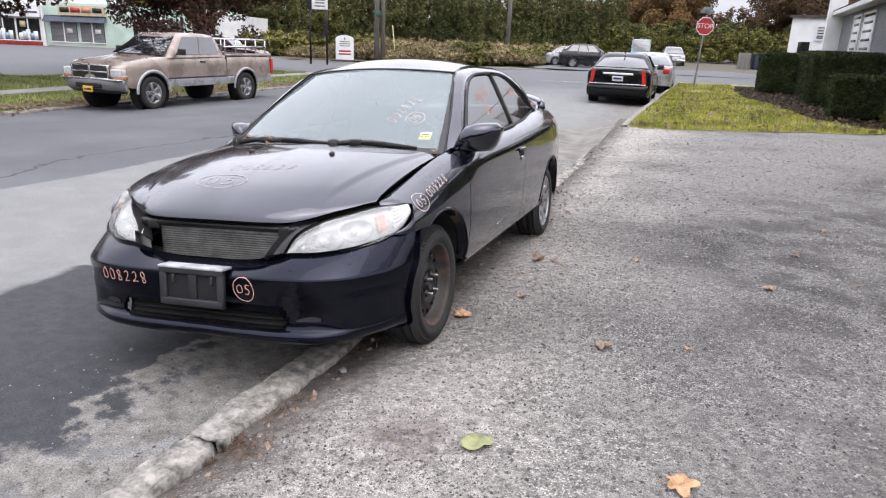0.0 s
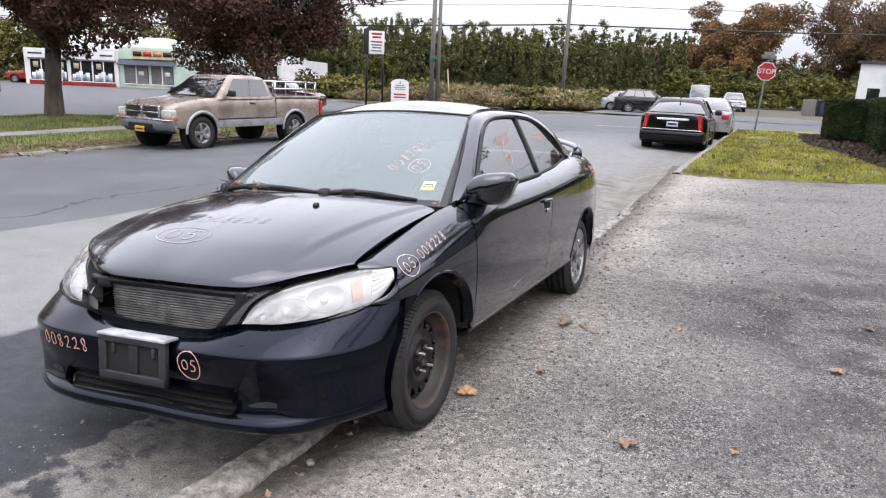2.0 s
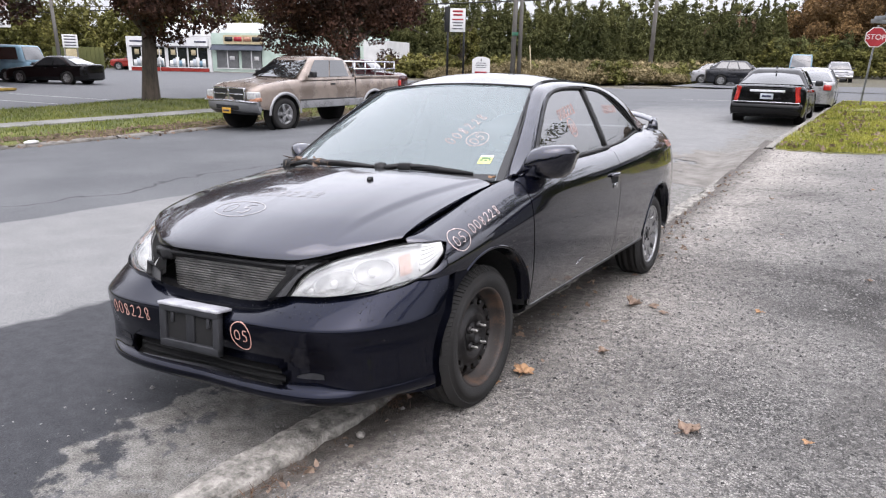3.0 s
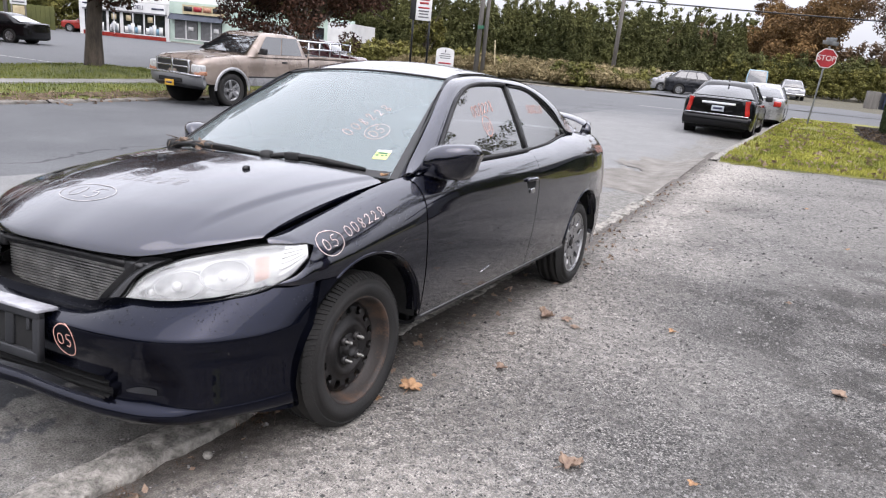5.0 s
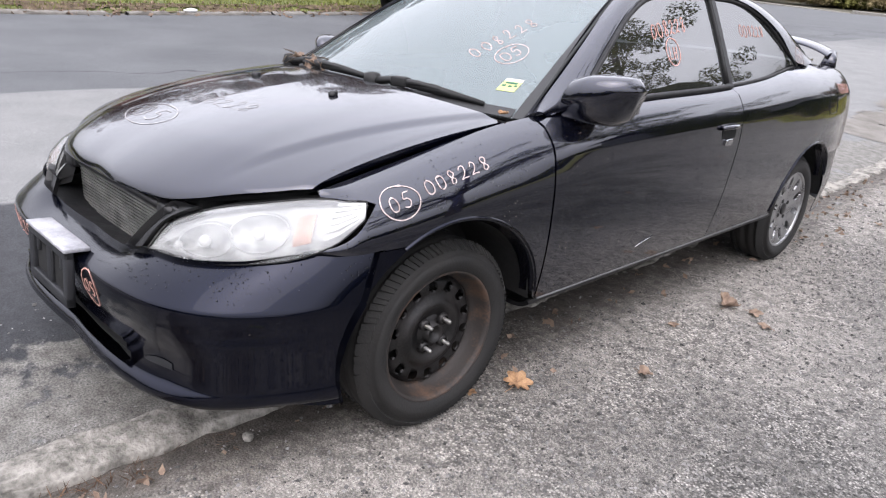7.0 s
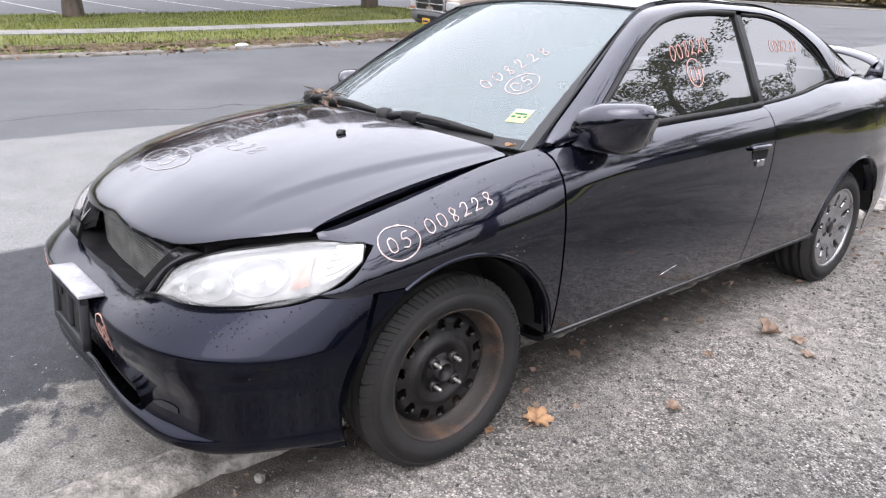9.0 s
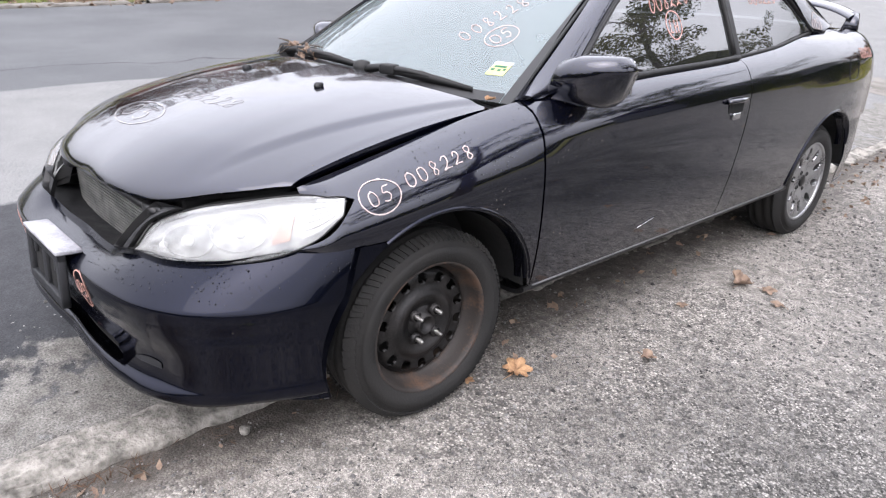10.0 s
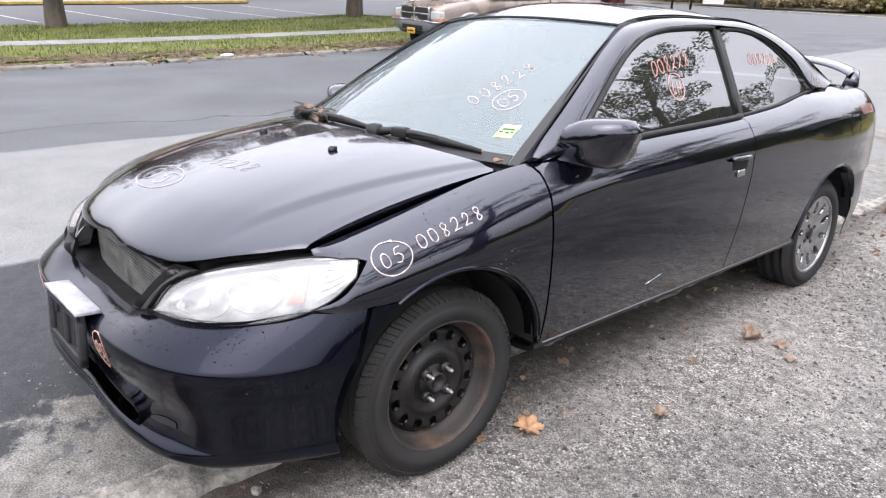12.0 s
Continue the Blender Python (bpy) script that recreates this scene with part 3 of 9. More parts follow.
def add_sweep(bm, pts, r, n=8, flat=1.0):
    """A round rod through points."""
    pts = [Vector(p) for p in pts]
    rings = []
    for i, p in enumerate(pts):
        d = (pts[min(i + 1, len(pts) - 1)] - pts[max(i - 1, 0)]).normalized()
        q = d.to_track_quat("Z", "Y").to_matrix()
        rad = r[i] if isinstance(r, (list, tuple)) else r
        rings.append([bm.verts.new(p + q @ Vector((rad * math.cos(2 * math.pi * k / n), flat * rad * math.sin(2 * math.pi * k / n), 0))) for k in range(n)])
    for a, b in zip(rings, rings[1:]):
        for k in range(n):
            bm.faces.new((a[k], a[(k + 1) % n], b[(k + 1) % n], b[k]))
    bm.faces.new(rings[0][::-1])
    bm.faces.new(rings[-1])
    return bm


def add_lathe(bm, profile, n=48, axis="X", closed=False, centre=(0, 0, 0)):
    """Turns a profile of (along the axis, radius) round the axis."""
    rings = []
    for a, r in profile:
        ring = []
        for i in range(n):
            c, s = math.cos(2 * math.pi * i / n), math.sin(2 * math.pi * i / n)
            p = {"X": (a, r * c, r * s), "Y": (r * s, a, r * c), "Z": (r * c, r * s, a)}[axis]
            ring.append(bm.verts.new(Vector(p) + Vector(centre)))
        rings.append(ring)
    pairs = list(zip(rings, rings[1:])) + ([(rings[-1], rings[0])] if closed else [])
    for a, b in pairs:
        for i in range(n):
            bm.faces.new((a[i], a[(i + 1) % n], b[(i + 1) % n], b[i]))
    return bm


def add_grid(bm, fn, nu, nv, flange=0.0, flip=False, skip=None):
    """A sheet from fn(u, v), u and v from 0 to 1, whose free edges turn in by flange along the normal."""
    vs = [[bm.verts.new(fn(i / nu, j / nv)) for j in range(nv + 1)] for i in range(nu + 1)]
    faces = []
    for i in range(nu):
        for j in range(nv):
            if skip and skip((i + 0.5) / nu, (j + 0.5) / nv):
                continue
            q = [vs[i][j], vs[i + 1][j], vs[i + 1][j + 1], vs[i][j + 1]]
            faces.append(bm.faces.new(q[::-1] if flip else q))
    for v in [v for row in vs for v in row if not v.link_faces]:
        bm.verts.remove(v)
    if flange:
        mine = set(faces)
        for f in faces:
            f.normal_update()
        edges = [e for f in faces for e in f.edges if len([g for g in e.link_faces if g in mine]) == 1]
        edge_verts = {v for e in edges for v in e.verts}
        inner = {}
        for v in edge_verts:
            nrm = Vector()
            for f in v.link_faces:
                nrm += f.normal
            inner[v] = bm.verts.new(v.co - nrm.normalized() * flange)
        for e in edges:
            e.smooth = False
            f = [g for g in e.link_faces if g in mine][0]
            a, b = e.verts
            order = [lp.vert for lp in f.loops]
            if order[(order.index(a) + 1) % len(order)] != b:
                a, b = b, a
            bm.faces.new((b, a, inner[a], inner[b]))
    return bm


def curve(points):
    """A smooth curve through points, from 0 to 1 by their distances."""
    p = np.array(points, float)
    d = np.r_[0, np.cumsum(np.linalg.norm(np.diff(p, axis=0), axis=1))]
    d /= d[-1]
    g = np.gradient(p, d, axis=0)

    def at(t):
        t = min(max(t, 0.0), 1.0)
        k = min(int(np.searchsorted(d, t, side="right")) - 1, len(d) - 2)
        h = d[k + 1] - d[k]
        s = (t - d[k]) / h
        return ((2 * s**3 - 3 * s**2 + 1) * p[k] + (s**3 - 2 * s**2 + s) * h * g[k] + (-2 * s**3 + 3 * s**2) * p[k + 1] + (s**3 - s**2) * h * g[k + 1])

    return at


def table(rows):
    """A smooth function of one number through (at, value) rows."""
    xs, ys = np.array(rows, float).T
    g = np.gradient(ys, xs)

    def at(x):
        x = min(max(x, xs[0]), xs[-1])
        k = min(int(np.searchsorted(xs, x, side="right")) - 1, len(xs) - 2)
        h = xs[k + 1] - xs[k]
        s = (x - xs[k]) / h
        return float((2 * s**3 - 3 * s**2 + 1) * ys[k] + (s**3 - 2 * s**2 + s) * h * g[k] + (-2 * s**3 + 3 * s**2) * ys[k + 1] + (s**3 - s**2) * h * g[k + 1])

    return at


def raw_object(name, verts, faces, material, smooth=False):
    me = bpy.data.meshes.new(name)
    me.from_pydata(verts, [], faces)
    me.update()
    me.materials.append(material)
    if smooth:
        me.polygons.foreach_set("use_smooth", [True] * len(me.polygons))
    return new(name, me)


# ---- the ground: a street with kerbs, a gravel forecourt, lawns, a parking lot ----
fall = table([(-30, 0.10), (-8, 0.11), (-4, 0.12), (-2, 0.08), (0, 0.0), (2.62, -0.105), (5, -0.135), (8, -0.12), (12, -0.07), (20, -0.04), (34, 0.0), (60, 0.03), (120, 0.1)])
camber = table([(-140, -0.5), (-60, -0.36), (-37, -0.30), (-20, -0.42), (-12, -0.335), (-8, -0.19), (-4, -0.085), (-1.6, -0.045), (-0.74, -0.046), (0.12, -0.072), (6, -0.06), (60, -0.03)])
rise = table([(-1, -0.062), (0, 0.0), (0.36, 0.022), (1.6, 0.095), (3, 0.14), (6, 0.19), (20, 0.25), (60, 0.3)])


def road_z(x, y):
    k = 0.35 + 0.65 * smooth01(-8, -1.5, x)
    return fall(y) * k + camber(x)


def lot_z(x, y):
    """The height of the forecourt and of the lawn beyond it."""
    near = fall(y) + rise(x)
    far = 0.05 + 0.05 * smooth01(0.5, 4, x)
    k = smooth01(6.5, 14, y)
    gully = 0.034 * (1 - smooth01(0.40, 0.62, x)) * (1 - smooth01(-0.25, 0.15, y) + smooth01(2.9, 3.3, y) * (1 - smooth01(6.6, 8.0, y)))
    return near * (1 - k) + far * k - gully


def sheet(name, xs, ys, z, material, lift=0.0, rough=0.0, drop=0.0, keep=None):
    """A ground sheet over a grid of x and y, with a skirt of depth drop."""
    verts, faces = [], []
    nx, ny = len(xs), len(ys)
    for x in xs:
        for y in ys:
            h = z(x, y) + lift
            if rough:
                h += rough * (noise.noise((x * 1.7, y * 1.7, 0)) + 0.5 * noise.noise((x * 6, y * 6, 3)))
            verts.append((x, y, h))
    for i in range(nx - 1):
        for j in range(ny - 1):
            if keep and not keep((xs[i] + xs[i + 1]) / 2, (ys[j] + ys[j + 1]) / 2):
                continue
            a = i * ny + j
            faces.append((a, a + ny, a + ny + 1, a + 1))
    if drop:
        ring = [i * ny for i in range(nx)] + [(nx - 1) * ny + j for j in range(1, ny)] + [i * ny + ny - 1 for i in range(nx - 2, -1, -1)] + [j for j in range(ny - 2, 0, -1)]
        base = len(verts)
        for k in ring:
            x, y, h = verts[k]
            verts.append((x, y, h - drop))
        n = len(ring)
        for k in range(n):
            faces.append((ring[(k + 1) % n], ring[k], base + k, base + (k + 1) % n))
    return raw_object(name, verts, faces, material, smooth=not drop)


def steps(a, b, n):
    return list(np.linspace(a, b, n + 1))


ground = sheet("ground", [-2500, -300, -80, -40, -15, 0, 15, 60, 300, 2500], [-2500, -200, -40, 0, 40, 90, 200, 500, 2500],
               lambda x, y: -0.7 + (-0.012 * max(0, min(-x - 12, 120)) if x < 0 else 0), EARTH)
tagged(ground, "dry earth ground that reaches the horizon", "ground", kind="structure")

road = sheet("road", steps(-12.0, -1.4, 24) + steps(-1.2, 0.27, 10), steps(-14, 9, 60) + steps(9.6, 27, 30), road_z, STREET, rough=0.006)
tagged(road, "worn grey asphalt side street with patches", "road", kind="structure")
road_main = sheet("road_main", steps(-140, -12, 26) + steps(-11.4, 0.14, 24) + steps(1, 60, 14), steps(27, 43, 16), lambda x, y: road_z(x, y) + 0.03 * smooth01(27, 30, y), ASPHALT)
tagged(road_main, "grey asphalt main road across the end of the street", "road", kind="structure")
# the pocket of road beside the lawn, past the end of the kerb
road_pocket = sheet("road_pocket", [0.14, 0.5, 0.9, 1.3], steps(9.2, 27, 18), lambda x, y: road_z(0.1, y) + 0.003, STREET)
tagged(road_pocket, "asphalt edge of the street along the lawn kerb", "road", kind="structure")


# kerb of the forecourt: old cast lengths, chipped and sunk
kerb_thing = thing("kerb", "weathered concrete kerb in old chipped lengths", "kerb", kind="structure")


def kerb_length(y0, y1, seed, x0=0.235, x1=0.405, top=0.028, z=None, skew=0.0, parent=None, worn=1.0, mat=None):
    bm = bmesh.new()
    n = max(8, int((y1 - y0) / 0.03))
    prof = [(0.0, -0.22), (0.0, -0.022), (0.018, -0.004), (0.06, 0.0), (0.12, 0.002), (0.18, 0.0), (0.222, -0.006), (0.235, -0.03), (0.235, -0.2)]

    def at(u, v):
        k = v * (len(prof) - 1)
        i = min(int(k), len(prof) - 2)
        px, pz = (prof[i][c] + (prof[i + 1][c] - prof[i][c]) * (k - i) for c in (0, 1))
        y = y0 + (y1 - y0) * u
        x = x0 + px * (x1 - x0) / 0.235 + skew * (y - y0)
        h = (z(x, y) if z else fall(y)) + top + pz
        w = noise.noise((x * 9, y * 5, seed)) * 0.019 + noise.noise((x * 30, y * 22, seed)) * 0.011 + noise.noise((x * 70, y * 60, seed)) * 0.004
        chip = max(0.0, noise.noise((x * 3, y * 3.1, seed + 9)) - 0.22) * 0.12 * worn * (1 if v > 0.12 and v < 0.88 else 0.2)
        ends = 0.012 * (smooth01(0.93, 1, u) + 1 - smooth01(0, 0.05, u)) * (1 if 0.12 < v < 0.88 else 0)
        return (x + w * (1.4 if v < 0.3 else 0.6) + 0.03 * worn * noise.noise((3.0, y * 1.6, seed)) + 0.014 * worn * noise.noise((6.0 + v, y * 13, seed)) + 0.022 * worn * noise.noise((x * 5, y * 6, seed + 4)) * (1 if v > 0.7 or v < 0.3 else 0), y, h + w * worn - chip - ends * worn * 0.3)

    add_grid(bm, at, n, 24, flip=True)
    bmesh.ops.holes_fill(bm, edges=[e for e in bm.edges if e.is_boundary], sides=0)
    return part("kerb_stone", bm, mat or CONCRETE, parent or kerb_thing)


k_y = -9.8
for k, ln in enumerate((2.9, 2.7, 2.95, 2.6, 3.0, 3.4)):
    kerb_length(k_y, k_y + ln, k * 7.3, top=0.028 - (0.02 if k == 5 else 0.0), skew=0.03 if k == 5 else 0.0)
    k_y += ln + 0.004

lawn_kerb = thing("kerb_lawn", "thin concrete kerb along the lawn", "kerb", kind="structure")
for k in range(5):
    y0 = 10.9 + k * 3.1
    kerb_length(y0, y0 + 3.08, 80 + k, x0=0.53 + 0.021 * (y0 - 10.9), x1=0.66 + 0.021 * (y0 - 10.9), top=0.03, z=lambda x, y: lot_z(0.6, y) + 0.0, skew=0.021, parent=lawn_kerb, worn=0.4)
kerb_length(26.4, 31.0, 91, x0=0.86, x1=0.99, top=0.03, z=lambda x, y: lot_z(0.6, y), skew=0.05, parent=lawn_kerb, worn=0.3)

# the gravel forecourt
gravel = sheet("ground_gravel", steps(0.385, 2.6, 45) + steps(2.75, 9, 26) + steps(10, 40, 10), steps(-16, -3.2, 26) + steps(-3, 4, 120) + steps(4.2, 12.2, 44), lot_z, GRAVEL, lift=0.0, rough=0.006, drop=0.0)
tagged(gravel, "compacted grey gravel forecourt with dark oily stretches", "gravel", kind="structure")
def apron_z(x, y):
    k = smooth01(-0.15, 0.42, x) * smooth01(7.65, 8.7, y)
    return road_z(x, y) * (1 - k) + lot_z(0.42, y) * k + 0.006 * smooth01(-0.9, -0.5, x) * smooth01(7.5, 7.9, y)


apron = sheet("ground_apron", steps(-0.9, 0.44, 22), steps(7.45, 11.1, 50), apron_z, DIRT, lift=0.004, rough=0.006,
              keep=lambda x, y: noise.noise((x * 1.8, y * 1.2, 31)) + 0.5 * noise.noise((x * 7, y * 6, 32)) < 1.3 * (x + 0.75))
tagged(apron, "sandy dirt apron at the end of the kerb", "dirt", kind="structure")



def lawn_keep(x, y):
    edge = float(np.interp(x, [0.5, 1.6, 3.0, 5.4, 9, 20, 60], [10.95, 10.8, 11.1, 12.1, 13.5, 15, 16])) + 0.12 * noise.noise((x * 3, y * 3, 4))
    return y > edge and x > 0.66 + 0.021 * (y - 10.9)


lawn = sheet("ground_lawn", steps(0.6, 8, 74) + steps(8.6, 40, 14), steps(10.4, 16, 56) + steps(16.4, 31, 36), lot_z, LAWN_SOIL, lift=0.006, rough=0.014, keep=lawn_keep)
tagged(lawn, "patchy yellow-green lawn with fallen leaves", "lawn", kind="structure")
beds = sheet("ground_bed", steps(3.0, 12, 60), steps(12.6, 29, 70), lot_z, MULCH, lift=0.03, rough=0.03,
             keep=lambda x, y: x > float(np.interp(y, [12.6, 14.1, 18.3, 21.1, 24, 29], [5.7, 4.45, 3.95, 3.3, 3.2, 3.3])) + 0.35 * noise.noise((y * 0.9, 2, 7)) + 0.1 * noise.noise((x * 4, y * 4, 3)))
tagged(beds, "dark mulch bed under the hedges", "mulch bed", kind="structure")
walk_r = sheet("pavement_corner", [1.6, 3, 6, 30], [29.2, 30.8], lambda x, y: 0.045, SIDEWALK, drop=0.1)
tagged(walk_r, "pale concrete pavement past the lawn", "pavement", kind="structure")

# the far side of the street: kerb, verge, sidewalk, verge, parking lot
far_kerb = thing("kerb_far", "sunken concrete kerb along the far verge, half covered by leaves", "kerb", kind="structure")
for k in range(13):
    y0 = -12 + k * 3.1
    kerb_length(y0, y0 + 3.05, 120 + k * 3.1, x0=-12.12, x1=-11.9, top=0.055, z=lambda x, y: road_z(-11.9, y), parent=far_kerb, worn=1.2, mat=DIRT)


def verge_z(x, y):
    return road_z(-11.9, y) + 0.025 + 0.065 * smooth01(-12.1, -12.5, x) + 0.07 * smooth01(-12.1, -14.0, x) - 0.012 * (-x - 12.1) + 0.2 * math.exp(-((x + 18.5) ** 2 + (y - 12.1) ** 2) / 3.0)


verge = sheet("ground_verge", steps(-20.8, -12.08, 60), steps(-14, 26.6, 120), verge_z, VERGE_SOIL, lift=0.0, rough=0.03)
tagged(verge, "green grass verge with leaves along the kerb", "grass", kind="structure")
far_walk = thing("pavement_far", "narrow pale concrete footpath between grass strips", "pavement", kind="structure")
for k in range(26):
    y0 = -13 + k * 1.5
    bm = bmesh.new()
    add_grid(bm, lambda u, v: (-15.5 + 1.0 * u, y0 + 1.48 * v, verge_z(-15.5 + 1.0 * u, y0 + 1.48 * v) + 0.03), 3, 4, flange=0.08)
    part("paving_slab", bm, SIDEWALK, far_walk)
litter_strip = sheet("ground_litter", steps(-12.75, -12.0, 8), steps(-14, 26.6, 200), verge_z, LITTER_SOIL, lift=0.024, rough=0.02, keep=lambda x, y: noise.noise((x * 2.5, y * 1.3, 8)) > -0.12)
tagged(litter_strip, "strip of dirt and dead leaves behind the far kerb", "dirt", kind="structure")


def carpark_z(x, y):
    return camber(x) + 0.0


carpark = sheet("road_carpark", steps(-140, -60, 8) + steps(-58, -20.6, 24), steps(-30, 27, 20), carpark_z, ASPHALT)
tagged(carpark, "grey asphalt parking lot with faded bay lines", "parking lot", kind="structure")
lot_lines = thing("parking_lines", "faded painted parking bay lines", "road marking", kind="structure")
for y0 in (-6, -3.3, -0.6, 2.1, 4.8, 7.5, 10.2, 12.9):
    bm = bmesh.new()
    add_grid(bm, lambda u, v: (-29.5 + 6.5 * u, y0 + 1.2 * u + 0.11 * v, carpark_z(-29.5 + 6.5 * u, 0) + 0.012), 8, 1)
    part("bay_line", bm, LINE_WHITE, lot_lines)
bm = bmesh.new()
add_grid(bm, lambda u, v: (-36 + 5 * u, -12 + 26 * v, carpark_z(-31.5, 0) + 0.14), 2, 8, flange=0.25)
whole("pavement_shop", bm, SIDEWALK, "concrete forecourt slab with a painted edge by the brick shop", "pavement", kind="structure")
bm = bmesh.new()
add_grid(bm, lambda u, v: (-31.0 + 0.14 * u, -12 + 26 * v, carpark_z(-31, 0) + 0.146), 1, 8, flange=0.1)
whole("trim_kerb_paint", bm, LINE_YELLOW, "yellow painted kerb edge of the shop forecourt", "kerb", kind="structure")

# lines and verge of the main road
for k, x0 in enumerate((-30, -17.5, -4.9, 7.6)):
    bm = bmesh.new()
    add_grid(bm, lambda u, v: (x0 + 3 * u, 28.3 + 0.13 * v, road_z(x0 + 3 * u, 28.3) + 0.03), 3, 1)
    whole("trim_road_line", bm, LINE_WHITE, "worn white lane marking on the main road", "road marking", kind="structure")
field = sheet("ground_field", steps(-140, 80, 60), steps(43, 130, 30), lambda x, y: road_z(x, 43) + 0.06 + 0.25 * smooth01(44, 60, y) - (0.22 * smooth01(-11, -8, x)), EARTH, rough=0.08)
tagged(field, "weedy dry field across the main road", "field", kind="structure")
yard = sheet("road_yard", steps(-9.0, 30, 14), steps(43, 84, 12), lambda x, y: -0.01 - 0.05 * smooth01(50, 68, y), ASPHALT, lift=0.0)
tagged(yard, "asphalt yard across the main road", "yard", kind="structure")
far_edge = thing("kerb_main", "sandy broken kerb on the far side of the main road", "kerb", kind="structure")
for k in range(9):
    y0 = -60 + k * 6
    bm = box((y0, 42.9, road_z(y0 + 3, 43) - 0.5), (y0 + 5.9, 43.3, road_z(y0 + 3, 43) + 0.11), 0.03)
    part("kerb_stone", bm, CONCRETE, far_edge)


# ---- the dark coupe: x to its left, y to its rear, z up from the ground under it ----
CAR_TURN = Matrix(((0.99808, 0.0, -0.06188, 0), (0.00247, 0.9992, 0.03982, 0), (0.06183, -0.03989, 0.99729, 0), (0, 0, 0, 1)))
coupe = thing("car", "dark navy coupe with popped hood and missing grille over a kerb", "car", CAR_TURN)

half_width = table([(-0.5, 0.775), (-0.4, 0.797), (-0.27, 0.815), (-0.1, 0.828), (0.2, 0.838), (0.4, 0.8425), (1.0, 0.845), (1.6, 0.845), (2.3, 0.842), (2.62, 0.84),
                    (2.9, 0.825), (3.1, 0.80), (3.3, 0.755), (3.45, 0.68), (3.55, 0.56)])
top_x = table([(-0.37, 0.647), (-0.1, 0.672), (0.1, 0.688), (0.268, 0.70), (0.385, 0.715), (0.6, 0.742), (1.0, 0.747), (1.65, 0.747), (2.0, 0.738), (2.45, 0.70), (2.9, 0.64), (3.3, 0.60), (3.5, 0.5)])
top_z = table([(-0.37, 0.762), (-0.1, 0.828), (0.1, 0.875), (0.268, 0.909), (0.385, 0.925), (0.66, 0.95), (1.0, 0.964), (1.65, 0.985), (2.0, 1.008), (2.45, 1.052), (2.9, 1.058), (3.3, 1.03), (3.5, 0.98)])
ARCH_R, ARCH_Z, AXLES = 0.372, 0.305, (0.0, 2.62)


def side_x(y, z):
    """The half width of the body at a height."""
    w, xe, ze, z0 = half_width(y), top_x(y), top_z(y), 0.61
    if z <= z0:
        return w - 0.034 * ((z0 - z) / 0.30) ** 2
    u = min((z - z0) / (ze - z0), 1.0)
    crease = 0.006 * math.exp(-(((u - 0.72) / 0.10) ** 2)) * smooth01(0.2, 0.5, y)
    return xe + (w - xe) * (1 - u**3.5) ** 0.6 + crease


def arch_low(y, low):
    for a in AXLES:
        if abs(y - a) < ARCH_R:
            low = max(low, ARCH_Z + math.sqrt(ARCH_R**2 - (y - a) ** 2))
    return low


def mirrored(fn, s):
    return lambda u, v: (lambda p: (s * p[0], p[1], p[2]))(fn(u, v))


def side_panel(s, y_of, low_of, high_of, nu, nv, flange=0.02):
    bm = bmesh.new()

    def at(u, v):
        y0 = y_of(u, v)
        lo, hi = low_of(y0), high_of(y0)
        z = lo + (hi - lo) * v
        return (side_x(y0, z), y0, z)

    add_grid(bm, mirrored(at, s), nu, nv, flange, flip=s < 0)
    return bm


def lip(s, axle, a0, a1):
    """The rolled edge of a wheel arch."""
    bm = bmesh.new()

    def at(u, v):
        a = a0 + (a1 - a0) * u
        r = ARCH_R + 0.012 - 0.05 * max(0, v - 0.5) - 0.006 * math.sin(math.pi * v)
        y, z = axle + ARCH_R * math.sin(a), ARCH_Z + ARCH_R * math.cos(a)
        x = side_x(y, z)
        yy, zz = axle + r * math.sin(a), ARCH_Z + r * math.cos(a)
        return (x + 0.006 * math.sin(math.pi * min(1, v * 1.6)) - 0.05 * max(0, v - 0.6) * 2.5, yy, zz)

    add_grid(bm, mirrored(at, s), 40, 8, flip=s > 0)
    return bm


